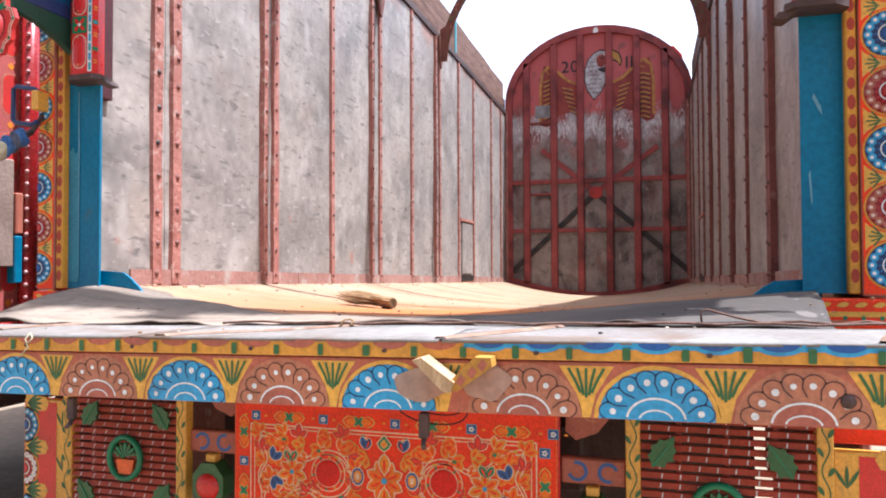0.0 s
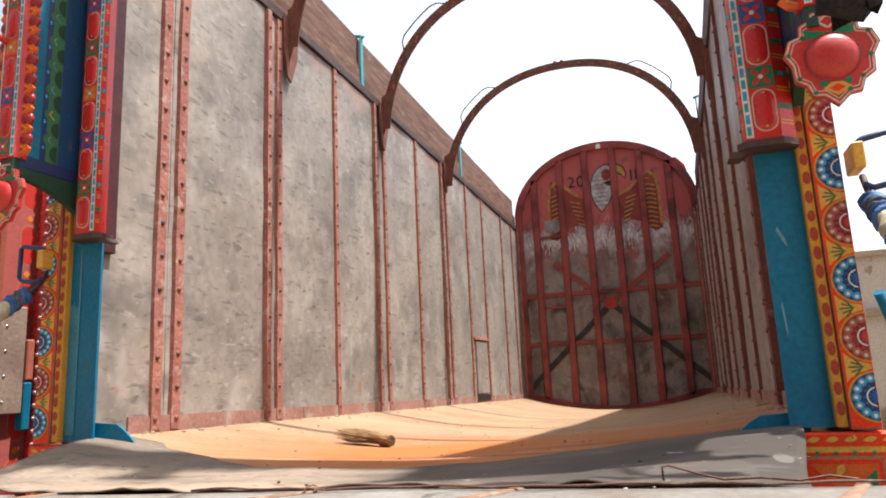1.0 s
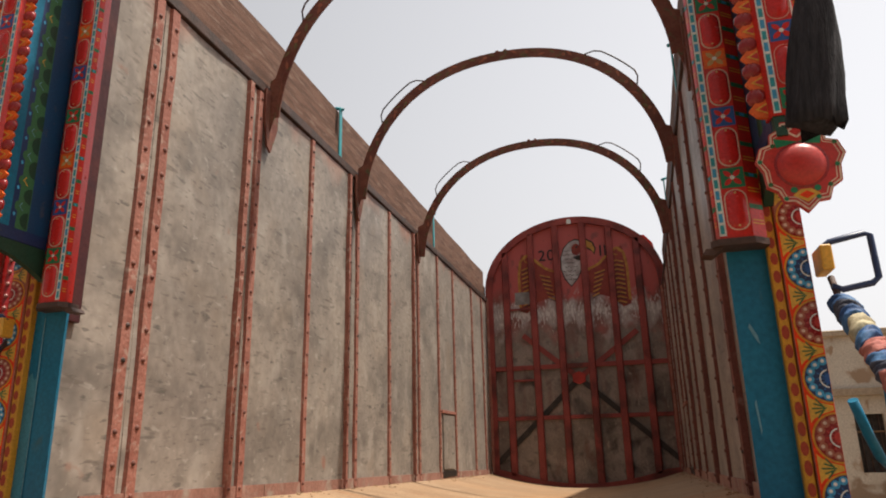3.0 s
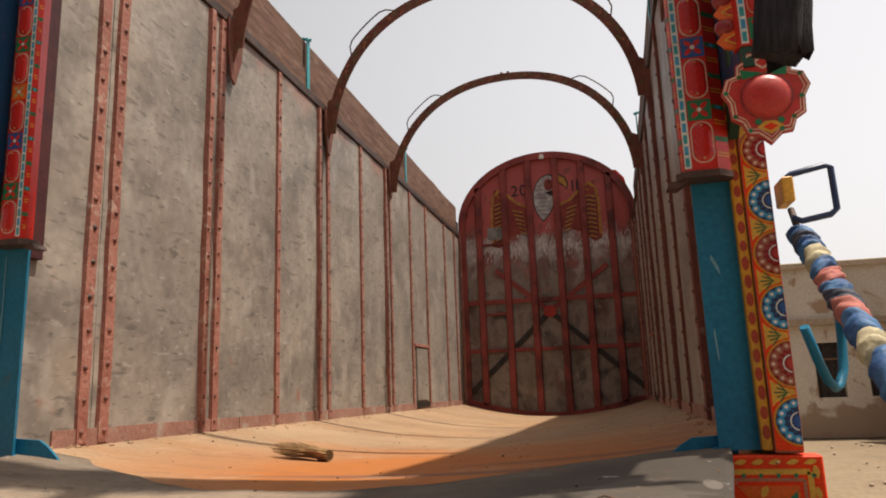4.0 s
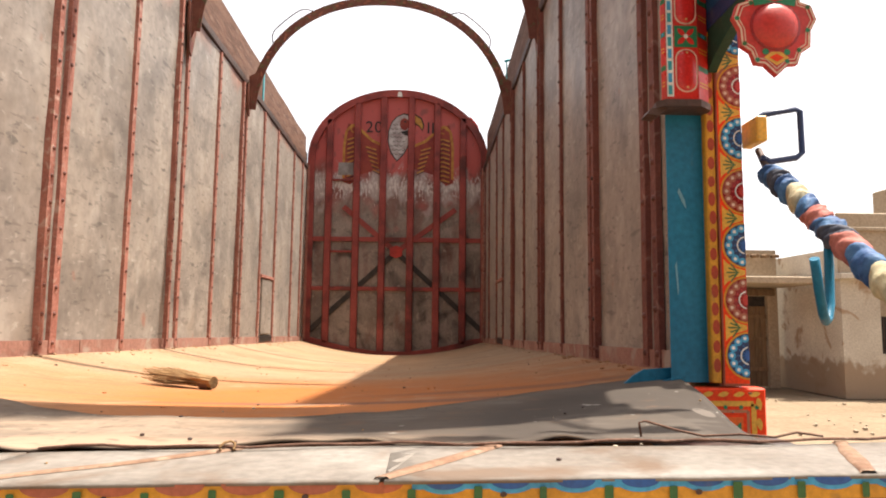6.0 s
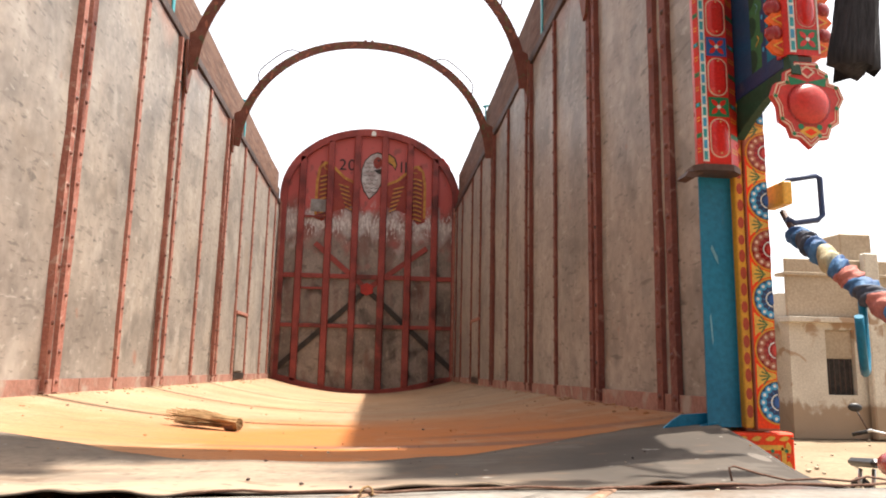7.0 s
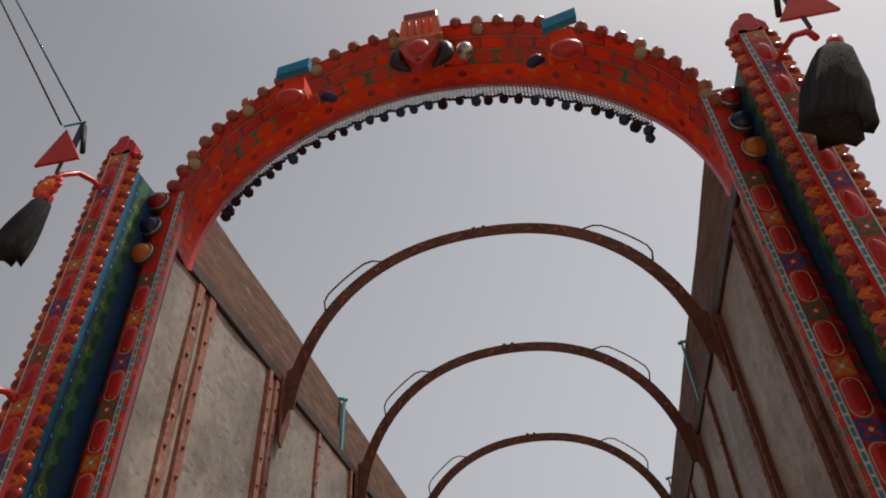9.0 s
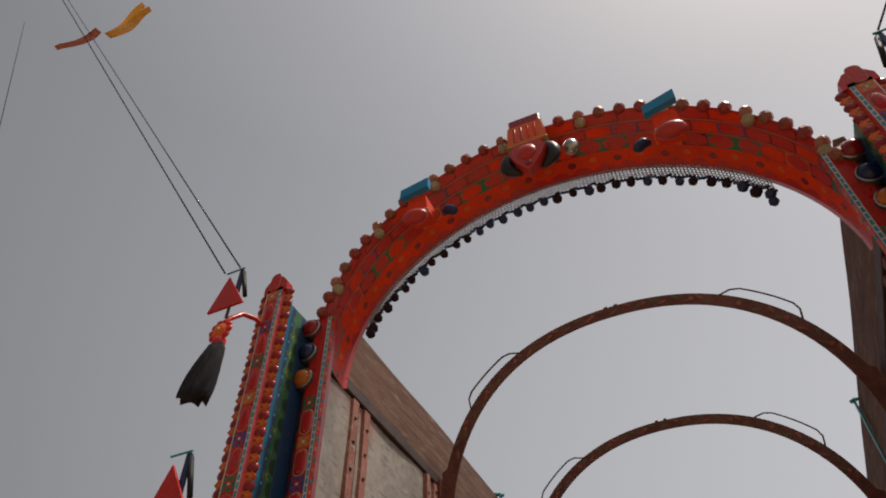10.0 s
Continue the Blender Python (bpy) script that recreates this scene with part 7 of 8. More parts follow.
def stay(sx):
    """Cloth-wrapped stay from the tail post to the tailgate's corner."""
    a, b = Vector((sx * 1.188, 0.0, 1.945)), Vector((sx * 1.155, -0.74, 1.44))
    d = b - a
    s = Shape(DARKIRON)
    s.tube([tuple(a + Vector((0, 0.0, 0.03))), tuple(a + d * 0.06), tuple(a + d * 0.10)], 0.008, 8, DARKIRON)
    s.tube([tuple(a + d * 0.06), tuple(a + d * 0.97)], 0.010, 8, DARKIRON)
    s.tube([tuple(a + d * 0.97), tuple(b)], 0.012, 8, DARKIRON)
    st = part("tailgate_stay", s, truck, "tailgate stay wrapped in blue, pale and pink cloth")
    wraps = [(CLOTHBLUE, 0.045), (CLOTHDARK, 0.040), (CLOTHBLUE, 0.038), (CLOTHPALE, 0.058), (CLOTHBLUE, 0.040), (CLOTHPINK, 0.052), (CLOTHBLUE, 0.050), (CLOTHDARK, 0.050), (CLOTHPINK, 0.060),
             (CLOTHBLUE, 0.075), (CLOTHPALE, 0.055), (CLOTHBLUE, 0.085), (CLOTHDARK, 0.06), (CLOTHBLUE, 0.08), (CLOTHPALE, 0.06)]
    f = 0.085
    across = d.cross(Vector((1, 0, 0))).normalized()
    for k, (c, g) in enumerate(wraps):   # wound rags: a few lapped turns, each bulging and slanted
        w = Shape(c)
        n, m = 24, 16
        vs = []
        for i in range(n + 1):
            q = i / n
            bulge = 0.0225 + 0.0022 * math.sin(math.pi * min(1, q * 1.02)) ** 0.5 + 0.0022 * abs(math.sin(q * math.pi * (2 + k % 2)))
            for e in range(m):
                t = 2 * math.pi * e / m
                r = bulge * (1 + 0.22 * noise.noise((math.cos(t) * 1.6 + k, math.sin(t) * 1.6, q * 2.5))) + 0.0016 * math.sin(2 * t + 9 * q + k)
                lean = 0.016 * math.cos(t + 0.8 * k)
                vs.append(a + d * (f + g * q) + d.normalized() * lean + (Vector((1, 0, 0)) * math.cos(t) + across * math.sin(t)) * r)
        w.add(vs, [(i * m + e, i * m + (e + 1) % m, (i + 1) * m + (e + 1) % m, (i + 1) * m + e) for i in range(n) for e in range(m)] + [tuple(range(m)), tuple(range(n * m, n * m + m))], c, True)
        part("cloth_wrap", w, st, {"wrapped_blue_cloth": "blue cloth", "wrapped_dark_cloth": "dark cloth", "wrapped_pale_cloth": "pale cloth", "wrapped_pink_cloth": "pink cloth"}[c.name])
        f += g
    h = Shape(TEAL)
    h.tube([(sx * x, y, z) for x, y, z in ((1.174, -0.285, 1.735), (1.170, -0.290, 1.66), (1.163, -0.300, 1.605), (1.150, -0.314, 1.578), (1.138, -0.326, 1.572), (1.122, -0.345, 1.586), (1.104, -0.367, 1.624), (1.083, -0.393, 1.680))], 0.0085, 10, TEAL)
    part("hook", h, st, "teal painted iron hook")


stay(1)
stay(-1)

# ---------------------------------------------------------------- loose things
def broom():
    """Twigs bound tight at one end and fanned out to fine tips at the other."""
    s = Shape(STRAW)
    base, d = Vector((-0.275, 0.705)), Vector((-0.95, 0.31)).normalized()
    side = Vector((-d.y, d.x))
    for k in range(260):
        r, t = math.sqrt(random.random()), random.uniform(0, 2 * math.pi)
        L = random.uniform(0.13, 0.275) * (1.08 - 0.25 * r)
        u, v = r * math.cos(t), r * math.sin(t)
        pts = []
        for q, w, h in ((0, 0.023, 0.020), (0.25, 0.024, 0.020), (0.6, 0.036, 0.022), (1.0, 0.064, 0.030)):
            p = base + d * (L * q) + side * (u * w + 0.012 * q * q)
            pts.append((p.x, p.y, deck_z(p.x, p.y) + 0.024 + v * h + 0.012 * q))
        s.tube(pts, 0.0014, 3, STRAW, False, [0.0022, 0.0020, 0.0016, 0.0008])
    b = Shape(STRAW)
    p, q = base + d * 0.012, base + d * 0.045
    b.tube([(p.x, p.y, deck_z(p.x, p.y) + 0.022), (q.x, q.y, deck_z(q.x, q.y) + 0.022)], 0.0225, 14, RAILWOOD, False)
    body = tagged(part("broom", s), "short bound twig broom lying on the deck", "broom")
    part("binding", b, body, "dark cord binding")


broom()


def small_things():
    low = lambda x: 0.0165 * (x - 1.0)     # how far the gate hangs below its level end
    # split wooden chock nailed to the edge board
    s = Shape(RAWWOOD)
    s.prism([(0.332, 1.368), (0.345, 1.372), (0.390, 1.341), (0.384, 1.327), (0.374, 1.329)], -0.835, -0.798, "y", RAWWOOD)
    t = tagged(part("wood_chock", s), "split wooden chock, half raw and half painted, on the tail edge", "wood block")
    s = Shape(YELLOW)
    s.prism([(0.380, 1.329), (0.392, 1.328), (0.440, 1.362), (0.438, 1.374), (0.416, 1.374), (0.384, 1.343)], -0.828, -0.798, "y", DULLOCHRE)
    h = part("painted_half", s, t, "ochre half with red squares")
    m = Motif(TERRA).plane((0, -0.828, 0), (1, 0, 0), (0, 0, 1), (0, -1, 0))
    for x, z in ((0.398, 1.343), (0.413, 1.354), (0.427, 1.364)):
        m.poly([(x - 0.007, z - 0.002), (x, z - 0.008), (x + 0.007, z + 0.002), (x, z + 0.008)], TERRA, 0)
    part("painted_squares", m, h)
    # wire and cord on the tail
    s = Shape(RAILWOOD)
    wire = [(0.715, -0.575, 1.409), (0.714, -0.570, 1.428), (0.724, -0.566, 1.430), (0.765, -0.572, 1.418), (0.80, -0.585, 1.411), (0.85, -0.593, 1.414), (0.90, -0.590, 1.409), (0.94, -0.575, 1.413), (0.975, -0.580, 1.408)]
    s.tube([(x, y, z + low(x)) for x, y, z in wire], 0.0018, 5, RAILWOOD)
    tagged(part("bent_wire", s), "bent rusty wire on the tail sheet", "wire")
    s = Shape(STRAW)
    pts = []
    for k in range(30):
        x = -0.1 + 1.15 * k / 29
        y = -0.632 + 0.008 * math.sin(k * 0.7) + 0.008 * noise.noise((k * 0.4, 1, 0)) + 0.03 * max(0, -x)
        pts.append((x, y, 1.411 + low(x) + 0.003 * abs(math.sin(k * 0.9))))
    s.tube(pts, 0.0021, 6, RAILWOOD)
    s.tube([(0.150 + 0.009 * math.cos(q * 0.7), -0.640 + 0.008 * math.sin(q * 1.1), 1.398 + 0.007 * math.sin(q * 0.7)) for q in range(10)], 0.0017, 6, STRAW)
    tagged(part("cord", s), "frayed brown cord along the gap of the tailgate", "cord")
    s = Shape(WHITE)
    s.tube([(-0.355, -0.799, 1.385), (-0.36, -0.804, 1.375), (-0.352, -0.806, 1.362), (-0.365, -0.806, 1.350), (-0.372, -0.806, 1.344)], 0.0013, 5, CLOTHPALE)
    s.tube([(-0.355, -0.799, 1.385), (-0.345, -0.804, 1.377), (-0.356, -0.806, 1.366)], 0.0012, 5, CLOTHPALE)
    tagged(part("string", s), "knotted white string over the tail edge", "string")
    s = Shape(DARKIRON)
    for k in range(40):
        x, y = random.uniform(-0.6, 1.1), random.uniform(-0.77, -0.15)
        s.ball((x, y, (1.406 + low(x) if y < -0.63 else deck_z(x, y) + 0.014 + low(x) * ease((-0.1 - y) / 0.5))), random.uniform(0.0015, 0.0045), random.choice([DARKIRON, DARKIRON, STRAW, CONCRETE]), 5, 3, (1, 1.2, 0.6), False)
    tagged(part("grit", s), "grit and pebbles on the tail sheets", "grit", kind="stuff")
    s = Shape(WHITE)
    s.tube([(-1.140, 0.56, 3.215), (-1.136, 0.60, 3.19), (-1.142, 0.64, 3.175), (-1.136, 0.69, 3.165), (-1.139, 0.715, 3.13)], 0.003, 5, WHITE)
    s.tube([(-1.140, 0.565, 3.215), (-1.136, 0.585, 3.16), (-1.139, 0.60, 3.13)], 0.0022, 5, WHITE)
    tagged(part("string", s), "short white string tied between two wall strips", "string")
    # hanging wires under the tail
    s = Shape(WIRE)
    s.tube([(0.335 - 0.055 * math.cos(q * math.pi / 14), -0.765 + 0.04 * math.sin(q * math.pi / 14), 1.305 - 0.046 * math.sin(q * math.pi / 14) ** 0.7) for q in range(15)], 0.0012, 5, WIRE)
    s.tube([(0.34 - 0.042 * math.cos(q * math.pi / 14), -0.765 + 0.05 * math.sin(q * math.pi / 14), 1.305 - 0.034 * math.sin(q * math.pi / 14) ** 0.8) for q in range(15)], 0.0011, 5, WIRE)
    tagged(part("hanging_wire", s), "thin black wires looped under the tailgate", "wire")
    for x, z, mat, nm, tips in ((-3.86, 8.08, YELLOW, "yellow", ((0.55, 0.02), (0.36, 0.30))), (-4.16, 8.48, TERRA, "brown", ((-0.58, 0.02),))):
        s = Shape(mat)
        for dx, dz in tips:
            n = 10
            vs = []
            for k in range(n + 1):
                q = k / n
                c = Vector((x + dx * q, -0.40 + 0.03 * math.sin(5 * q), z + dz * q + 0.02 * math.sin(7 * q)))
                w = Vector((0, 0.045, 0.015 + 0.025 * math.sin(4 * q))) * (0.65 + 0.35 * math.sin(3 * q + 0.5))
                vs += [c - w, c + w]
            s.add(vs, [(2 * k, 2 * k + 1, 2 * k + 3, 2 * k + 2) for k in range(n)], mat, True)
        tagged(part("ribbon", s), nm + " cloth ribbon knotted on a leaning whip", "ribbon")


small_things()

# ---------------------------------------------------------------- the yard around
def yard_house():
    """Low plastered houses across the yard with windows, a wooden gate and flat roofs."""
    house = tagged(empty("yard_house"), "low plastered house with peeling whitewash and dark windows", "house")
    def wall_run(x0, x1, y, h, holes, mat, depth=0.3, band=None):
        xs = sorted({x0, x1, *[v for hx in holes for v in hx[:2]]})
        s = Shape(mat)
        for a, b in zip(xs, xs[1:]):
            hole = [hx for hx in holes if hx[0] <= a and hx[1] >= b]
            if hole:
                _, _, z0, z1 = hole[0]
                if z0 > 0.02:
                    s.box(a, b, y, y + depth, 0, z0, mat)
                s.box(a, b, y, y + depth, z1, h, mat)
            else:
                s.box(a, b, y, y + depth, 0, h, mat)
        return s
    A = wall_run(3.0, 7.25, 16.0, 3.9, [(5.35, 5.95, 0.9, 2.15), (6.45, 6.95, 0.9, 2.15)], WHITEWASH)
    w = part("wall", A, house, "peeling whitewashed wall")
    for x0, x1 in ((5.35, 5.95), (6.45, 6.95)):
        s = Shape(OLDWOOD)
        # black board stands in for the unlit room behind the bars
        s.box(x0, x1, 16.12, 16.15, 0.9, 2.15, SOOTDARK)
        for x in np.linspace(x0 + 0.1, x1 - 0.1, 4):
            s.tube([(x, 16.09, 0.9), (x, 16.09, 2.15)], 0.012, 5, DARKIRON)
        s.box(x0, x1, 16.06, 16.10, 1.75, 1.79, OLDWOOD, 0.004)
        part("window", s, w, "dark barred window")
    s = Shape(CONCRETE)
    s.box(2.9, 7.3, 15.85, 16.35, 2.55, 2.72, CONCRETE, 0.01)
    s.box(2.9, 7.3, 15.9, 16.35, 3.9, 4.05, CONCRETE, 0.02)
    part("ledge", s, house, "bare plaster ledges")
    r = Shape(CONCRETE)
    r.box(3.0, 7.25, 16.3, 22, 3.6, 3.9, CONCRETE, 0.02)
    part("roof", r, house, "flat mud roof")
    s = Shape(WHITEWASH)
    s.box(7.25, 7.6, 15.7, 16.1, 0, 3.0, WHITEWASH, 0.03)
    part("pillar", s, house, "whitewashed pillar")

    gate = tagged(empty("yard_gate"), "old double wooden gate in a mud-plastered wall", "gate")
    s = wall_run(7.6, 9.6, 17.6, 3.4, [(8.15, 9.35, 0.0, 2.25)], CONCRETE)
    w = part("wall", s, gate, "bare plaster wall")
    s = Shape(OLDWOOD)
    s.box(8.0, 9.5, 17.50, 17.6, 2.26, 2.42, OLDWOOD, 0.01)
    # black sheet gives the opening above the planks its shade
    s.box(8.15, 9.35, 17.75, 17.8, 2.0, 2.25, SOOTDARK)
    part("lintel", s, gate, "dark timber lintel and a black sheet for the shaded opening")
    for i in range(8):
        s = Shape(OLDWOOD)
        s.box(8.17 + 0.147 * i, 8.31 + 0.147 * i, 17.70, 17.74, 0.04, 2.0, OLDWOOD, 0.006)
        part("plank", s, gate)
    for z in (0.45, 1.2, 1.75):
        s = Shape(OLDWOOD)
        s.box(8.17, 9.34, 17.67, 17.70, z - 0.05, z + 0.05, OLDWOOD, 0.006)
        part("batten", s, gate)
    s = Shape(DARKIRON)
    s.box(8.70, 8.82, 17.64, 17.67, 1.1, 1.16, DARKIRON, 0.006)
    part("bolt", s, gate, "iron bolt")
    s = Shape(CONCRETE)
    s.box(7.55, 9.75, 15.75, 17.59, 2.46, 2.62, CONCRETE, 0.02)
    part("canopy", s, gate, "bare plaster canopy over the gate")
    for x in np.linspace(7.75, 9.5, 8):
        s = Shape(OLDWOOD)
        s.tube([(x, 17.30, 3.22), (x, 17.62, 3.25)], 0.045, 7, OLDWOOD)
        part("roof_pole", s, gate, "round roof pole end")
    gate.location = (-0.45, -2.4, 0)

    near = tagged(empty("near_house"), "flat-roofed house with whitewash below and bare plaster parapet", "house")
    B = wall_run(9.4, 22.0, 13.0, 3.2, [(10.25, 10.95, 0.95, 2.4), (13.3, 14.0, 0.95, 2.4), (16.4, 17.2, 0.0, 2.1)], WHITEWASH)
    w = part("wall", B, near, "peeling whitewashed wall")
    for x0, x1 in ((10.25, 10.95), (13.3, 14.0)):
        s = Shape(OLDWOOD)
        # the dark inside of the window, as a black board
        s.box(x0, x1, 13.14, 13.17, 0.95, 1.75, SOOTDARK)
        s.box(x0, x1, 13.10, 13.14, 1.75, 2.4, CONCRETE, 0.01)
        for x in np.linspace(x0 + 0.1, x1 - 0.1, 5):
            s.tube([(x, 13.08, 0.95), (x, 13.08, 1.75)], 0.012, 5, DARKIRON)
        part("window", s, w, "half-blocked barred window")
    s = Shape(CONCRETE)
    s.box(9.3, 22.1, 12.80, 13.3, 2.55, 2.67, WHITEWASH, 0.01)
    s.box(9.35, 22.05, 12.94, 13.02, 2.67, 4.0, CONCRETE, 0.02)
    s.box(9.3, 22.1, 12.88, 13.3, 3.60, 3.68, CONCRETE, 0.01)
    part("parapet", s, near, "bare plaster parapet")
    s = Shape(WHITEWASH)
    s.box(11.15, 11.5, 12.75, 12.93, 0.0, 4.15, WHITEWASH, 0.03)
    part("pier", s, near, "whitewashed pier")
    s = Shape(CONCRETE)
    s.box(11.0, 11.8, 13.32, 14.2, 3.19, 4.7, CONCRETE, 0.03)
    part("stair_head", s, near, "bare plaster stair head on the roof")
    s = Shape(CONCRETE)
    s.box(9.71, 22.0, 13.31, 20, 3.0, 3.19, CONCRETE)
    s.box(9.41, 9.7, 13.31, 20, 0, 3.23, WHITEWASH)
    part("roof", s, near, "flat roof and side wall")
    # far yard wall all round
    s = Shape(CONCRETE)
    s.box(-30, 3.0, 26, 26.4, 0, 2.6, CONCRETE, 0.02)
    s.box(-30, -29.6, -25, 26, 0, 2.6, CONCRETE, 0.02)
    s.box(-30, 30, -25.4, -25, 0, 2.6, CONCRETE, 0.02)
    s.box(30, 30.4, -25, 13, 0, 2.6, CONCRETE, 0.02)
    tagged(part("wall_yard", s), "plain mud-plastered yard wall", "wall", kind="structure")


yard_house()


def motorcycle(x, y, turn):
    root = tagged(empty("motorcycle", None, (x, y, 0)), "dusty parked motorcycle with round mirrors and a red tank", "motorcycle")
    root.rotation_euler = (radians(6), 0, radians(turn))
    for yy in (-0.62, 0.62):
        t = Shape(RUBBER)
        t.tube([(0, yy + 0.27 * math.cos(q * math.pi / 14), 0.30 + 0.27 * math.sin(q * math.pi / 14)) for q in range(29)], 0.035, 10, RUBBER, False)
        w = part("wheel", t, root, "thin black tyre")
        r = Shape(CHROME)
        r.tube([(0, yy + 0.23 * math.cos(q * math.pi / 14), 0.30 + 0.23 * math.sin(q * math.pi / 14)) for q in range(29)], 0.012, 6, CHROME, False)
        for q in range(18):
            r.tube([(0, yy, 0.30), (0, yy + 0.23 * math.cos(q * math.pi / 9), 0.30 + 0.23 * math.sin(q * math.pi / 9))], 0.0025, 4, CHROME, False)
        r.tube([(-0.05, yy, 0.30), (0.05, yy, 0.30)], 0.035, 10, DARKIRON)
        part("rim", r, w, "chrome rim and spokes")
    f = Shape(DARKIRON)
    for sx in (-0.06, 0.06):
        f.tube([(sx, 0.62, 0.30), (sx, 0.50, 0.62), (sx, 0.40, 0.95)], 0.016, 8, CHROME)
        f.tube([(sx, -0.62, 0.30), (sx, -0.15, 0.35), (sx, 0.2, 0.35), (sx, 0.38, 0.8)], 0.015, 8, DARKIRON)
        f.tube([(sx, -0.55, 0.35), (sx, -0.45, 0.68)], 0.02, 8, CHROME)
    part("frame", f, root, "dark frame and chrome forks")
    e = Shape(DARKIRON)
    e.box(-0.11, 0.11, -0.12, 0.16, 0.28, 0.50, CHROME, 0.03)
    e.tube([(0.1, 0.2, 0.30), (0.13, -0.2, 0.27), (0.13, -0.7, 0.32)], 0.03, 10, CHROME)
    part("engine", e, root, "grey engine and exhaust")
    k = Shape(RED)
    k.ball((0, 0.14, 0.74), 0.2, DARKRED, 14, 8, (0.6, 1.2, 0.55))
    part("tank", k, root, "dark red fuel tank")
    k = Shape(BLACK)
    k.box(-0.11, 0.11, -0.62, -0.06, 0.70, 0.78, BLACK, 0.03)
    part("seat", k, root, "black seat")
    h = Shape(CHROME)
    h.tube([(-0.36, 0.25, 0.98), (-0.24, 0.32, 1.02), (0, 0.38, 0.96), (0.24, 0.32, 1.02), (0.36, 0.25, 0.98)], 0.012, 8, CHROME)
    for sx in (-1, 1):
        h.tube([(sx * 0.36, 0.25, 0.98), (sx * 0.26, 0.31, 1.01)], 0.017, 8, RUBBER)
    hb = part("handlebar", h, root, "chrome handlebar with black grips")
    for sx in (-1, 1):
        m = Shape(BLACK)
        m.tube([(sx * 0.25, 0.31, 1.01), (sx * 0.30, 0.31, 1.12), (sx * 0.32, 0.30, 1.18)], 0.006, 6, DARKIRON)
        m.ball((sx * 0.33, 0.29, 1.21), 0.05, BLACK, 12, 6, (1.2, 0.35, 0.75))
        part("mirror", m, hb, "small dark mirror")
    l = Shape(BLACK)
    l.ball((0, 0.50, 0.88), 0.09, BLACK, 12, 7, (1, 0.8, 1))
    l.dome((0, 0.56, 0.88), 0.07, 0.02, (0, 1, 0), CHROME, 14, 3)
    part("headlamp", l, root, "round headlamp")


motorcycle(4.69, 4.15, 165)


def neighbour_truck():
    """The painted truck parked alongside: red beaded flank, blue uprights and tyres."""
    SALMON = paint("salmon_enamel", (0.42, 0.10, 0.085), 0.5)
    FADED = material("faded_rose_panel", (0.46, 0.17, 0.15), (0.36, 0.085, 0.075), 0.5, 0, 9, 60, bump=0.3)
    GLINT = paint("pale_rose_bead", (0.50, 0.24, 0.22), 0.2)
    BROWNPLATE = material("bare_brown_plate", (0.30, 0.215, 0.165), (0.22, 0.15, 0.115), 0.7, 0, 6, 60, bump=0.3)
    t = tagged(empty("neighbour_truck"), "painted truck parked alongside with red beaded columns", "truck")
    Y0, Y1, XR = 0.75, 7.0, -2.35
    s = Shape(TERRA)
    s.box(XR - 2.3, XR, Y0, Y1, 1.0, 3.3, TERRA, 0.02)
    body = part("body", s, t, "red panelled body")
    m = Motif(RED).plane((XR, Y0, 0), (1, 0, 0), (0, 0, 1), (0, -1, 0))
    cols = [SALMON, DARKRED, SALMON, PINK]
    for k in range(12):
        x = -0.17 * k
        m.rect(x - 0.16, 1.02, x - 0.01, 3.28, cols[k % 4], 0)
        z = 1.1
        while z < 3.2:
            m.pill(x - 0.14, z, x - 0.03, z + 0.2, 0.05, DARKRED if k % 2 else RED, 1)
            flower_tile(m, x - 0.085, z + 0.26, 0.1, 0.08, TILES[k % 3], 1)
            z += 0.33
    part("painted_panels", m, body, "painted red panels")
    for k in range(9):
        x = XR - 0.02 - 0.28 * k
        c = Shape(DARKRED)
        c.tube([(x, Y0 - 0.04, 1.02), (x, Y0 - 0.04, 3.28)], 0.035, 10, DARKRED)
        z = 1.06
        while z < 3.26:
            c.ball((x, Y0 - 0.075, z), 0.018, PINK if int(z * 100) % 3 else WHITE, 7, 5)
            z += 0.055
        part("beaded_column", c, t, "dark red column studded with beads")
    m = Motif(RED).plane((XR, Y0, 0), (0, 1, 0), (0, 0, 1), (1, 0, 0))
    for k in range(24):
        y = 0.02 + 0.25 * k
        m.rect(y, 1.02, y + 0.245, 3.28, FADED if k % 3 else SALMON, 0)
        z = 1.08 + 0.05 * (k % 3)
        while z < 3.2:
            m.pill(y + 0.075, z, y + 0.175, z + 0.21, 0.045, BEADROSE, 1)
            m.pill(y + 0.082, z + 0.008, y + 0.168, z + 0.202, 0.04, RED if k % 2 else ROSE, 2)
            m.poly([(y + 0.125, z + 0.225), (y + 0.145, z + 0.245), (y + 0.125, z + 0.265), (y + 0.105, z + 0.245)], AMBER, 2)
            z += 0.29
    part("painted_flank", m, body, "faded pink flank panels with red ovals")
    for k in range(14):
        y = Y0 + 0.22 + 0.25 * k
        c = Shape(DARKRED)
        c.tube([(XR + 0.04, y, 1.02), (XR + 0.04, y, 3.28)], 0.042, 12, DARKRED)
        z = 1.06
        while z < 3.26:
            for q in (-1, 1):
                c.ball((XR + 0.068, y + q * 0.038, z + 0.02 * q), 0.011, GLINT, 6, 4)
            z += 0.062
        part("beaded_column", c, t, "dark red column studded with pale beads")
    fl = Shape(CONCRETE)
    fl.box(XR + 0.004, XR + 0.05, Y0 - 0.02, Y0 + 0.13, 1.50, 2.02, BROWNPLATE, 0.006)
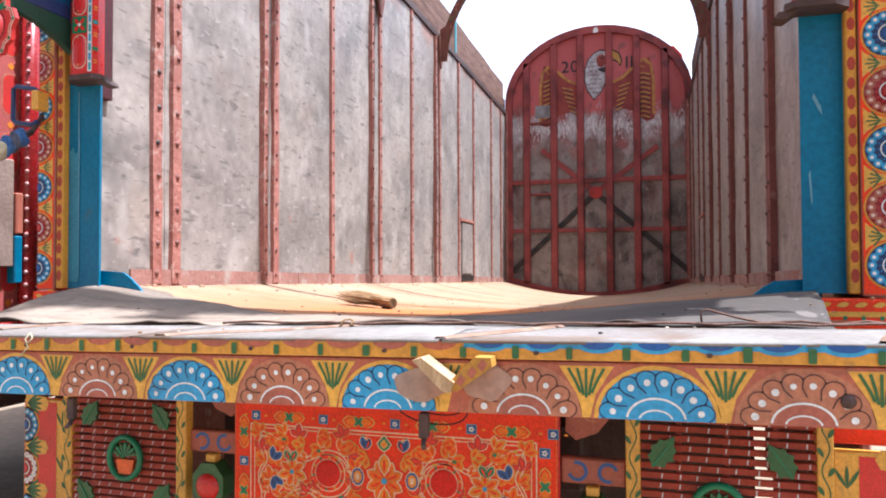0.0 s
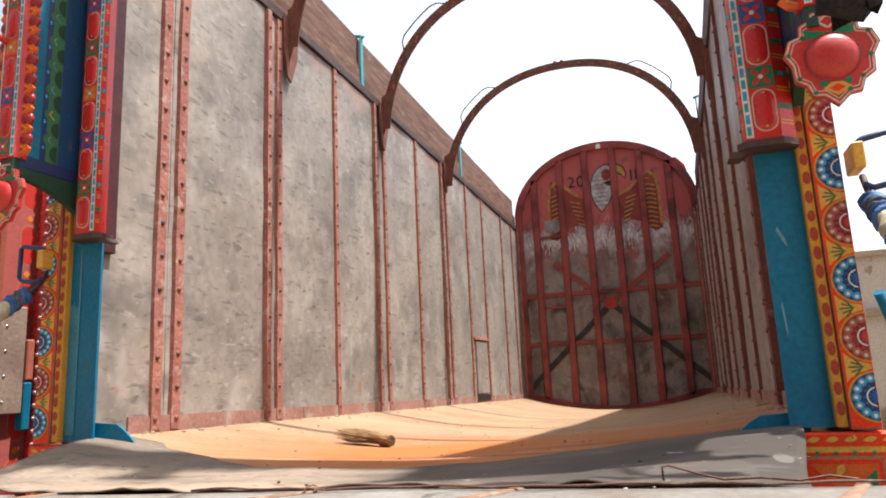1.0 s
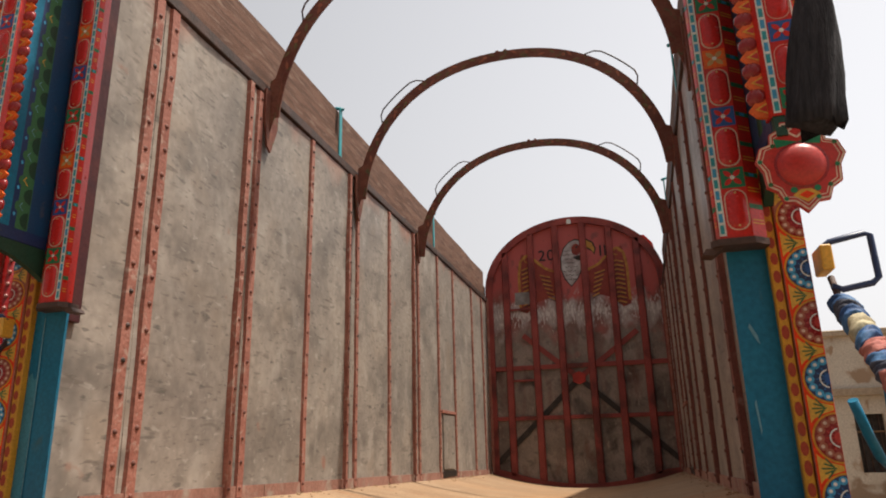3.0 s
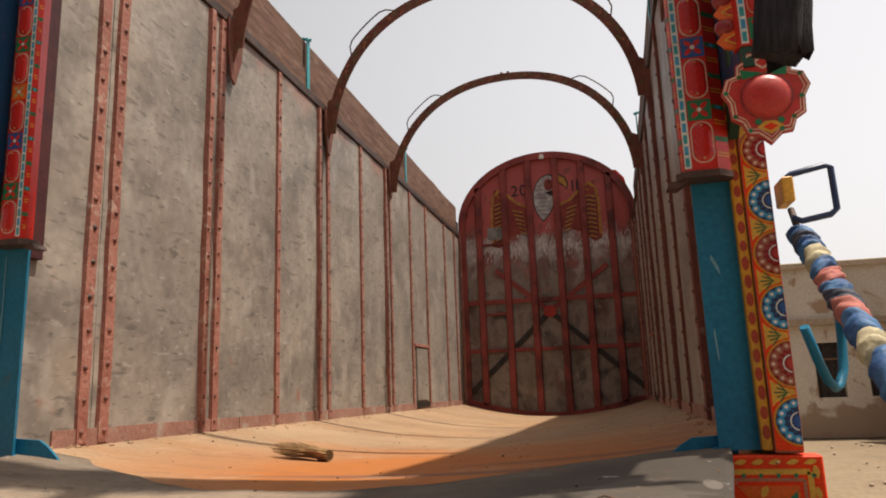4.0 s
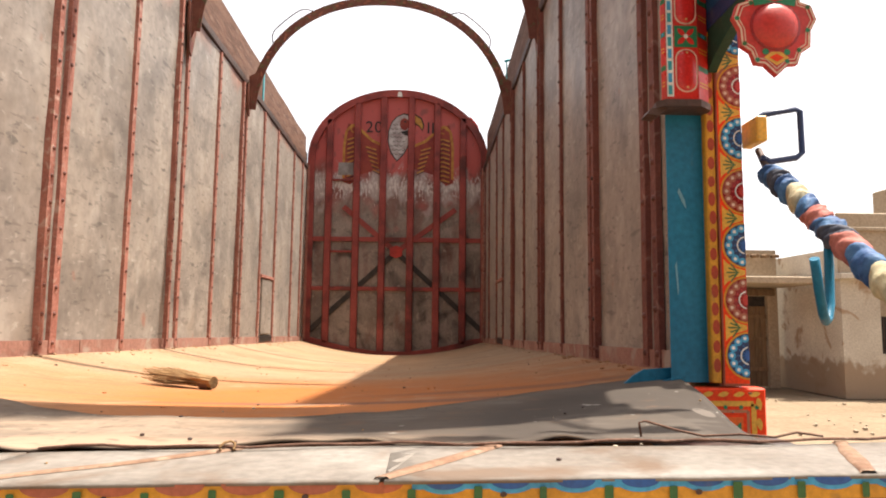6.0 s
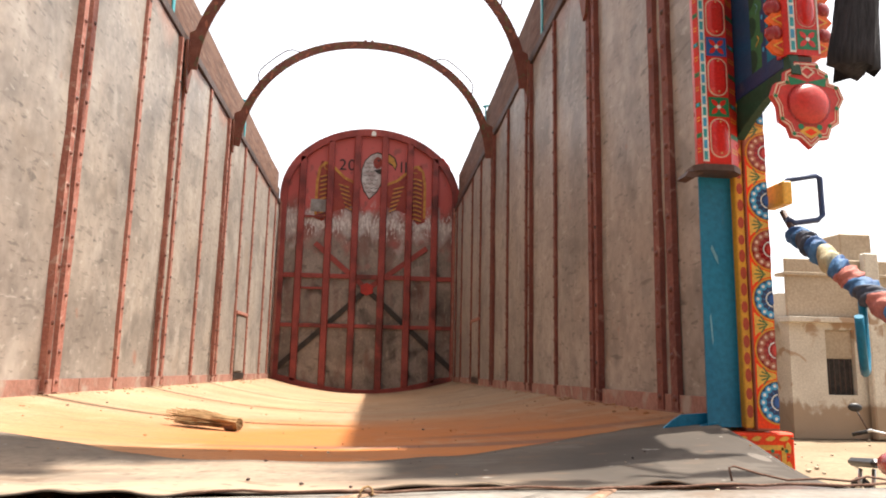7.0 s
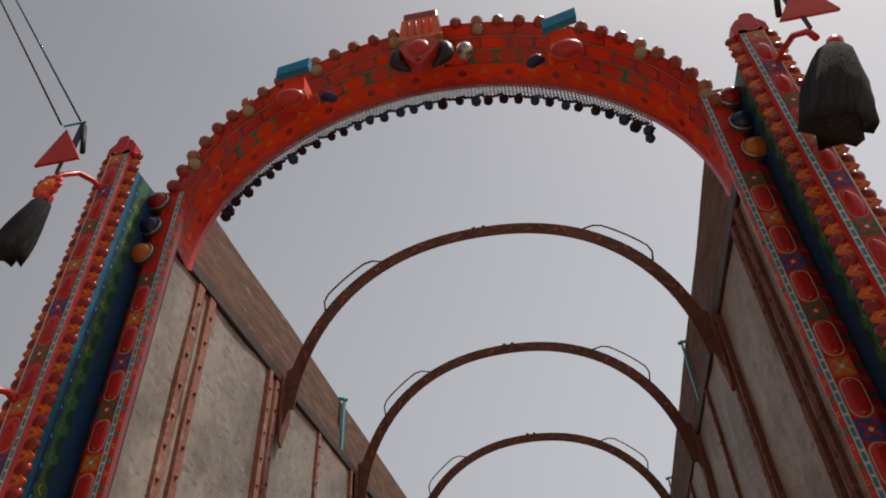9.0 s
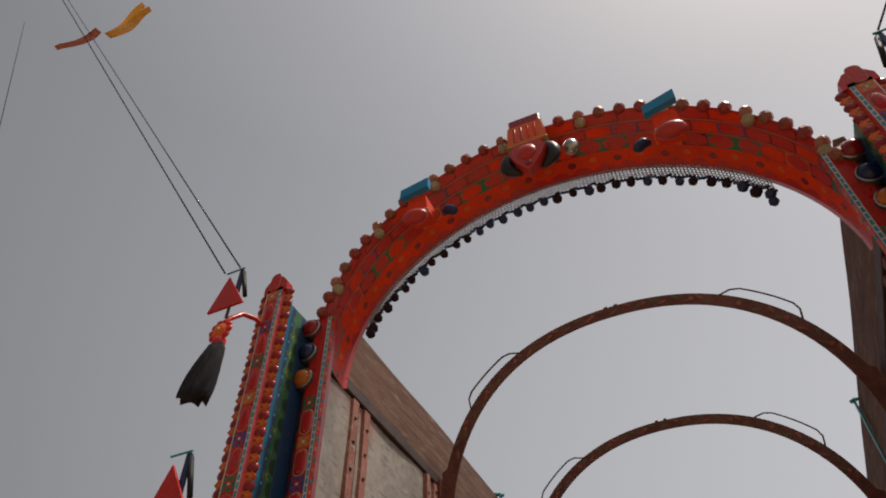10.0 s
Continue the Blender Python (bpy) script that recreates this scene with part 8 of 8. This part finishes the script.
    for z in (1.56, 1.68, 1.80, 1.92):
        fl.dome((XR + 0.05, Y0 + 0.02, z), 0.008, 0.006, (1, 0, 0), CHROME, 7, 2)
    part("patch_panel", fl, t, "bare riveted brown patch panel")
    fl = Shape(TERRA)
    fl.box(XR + 0.004, XR + 0.06, Y0 + 0.135, Y0 + 0.175, 1.66, 1.86, TERRA, 0.006)
    part("patch_panel", fl, t, "brown patch strip")
    fl = Shape(TERRA)
    fl.box(XR + 0.004, XR + 0.06, Y0 + 0.130, Y0 + 0.172, 1.42, 1.65, TEAL, 0.006)
    part("patch_panel", fl, t, "teal patch strip")
    b = Shape(TEAL)
    b.box(XR - 0.95, XR - 0.75, Y0 - 0.03, Y0, 1.02, 1.75, TEAL, 0.01)
    b.box(XR - 0.6, XR - 0.2, Y0 - 0.03, Y0, 1.35, 1.75, CONCRETE, 0.01)
    part("door_panel", b, t, "bare and teal patch panels")
    for k, z in enumerate((0.98,)):
        f = Shape(CHROME)
        for q in range(40):
            x = XR - 0.02 - 0.05 * q
            f.tube([(x, Y0 - 0.02, 1.0), (x - 0.012, Y0 - 0.02, 0.93), (x, Y0 - 0.02, 0.86)], 0.004, 4, WHITE if q % 2 else SKYBLUE, False)
        part("chain_fringe", f, t, "white and blue chain fringe", "stuff")
    for y in (1.9, 5.6):
        for x in (XR - 0.2, XR - 2.0):
            w = Shape(RUBBER)
            w.tube([(x - 0.14, y, 0.5), (x - 0.1, y, 0.5), (x + 0.1, y, 0.5), (x + 0.14, y, 0.5)], 0.5, 28, RUBBER, True, [0.44, 0.5, 0.5, 0.44])
            wh = part("wheel", w, t, "black tyre")
            r = Shape(DARKRED)
            r.tube([(x - 0.15, y, 0.5), (x + 0.15, y, 0.5)], 0.24, 20, DARKRED)
            part("rim", r, wh)
    w = Shape(WIRE)
    w.tube([(-4.6 - 3.85 * q, 0.80, 3.28 + 7.42 * q) for q in (0, 0.3, 0.7, 1.1, 1.6, 2.1)], 0.009, 5, WIRE)
    part("whip_aerial", w, t, "long thin leaning whip")
    c = Shape(DARKIRON)
    c.box(XR - 1.9, XR - 0.3, Y0 + 0.3, Y1, 0.75, 1.0, DARKIRON, 0.02)
    part("chassis", c, t, "dark chassis")


neighbour_truck()
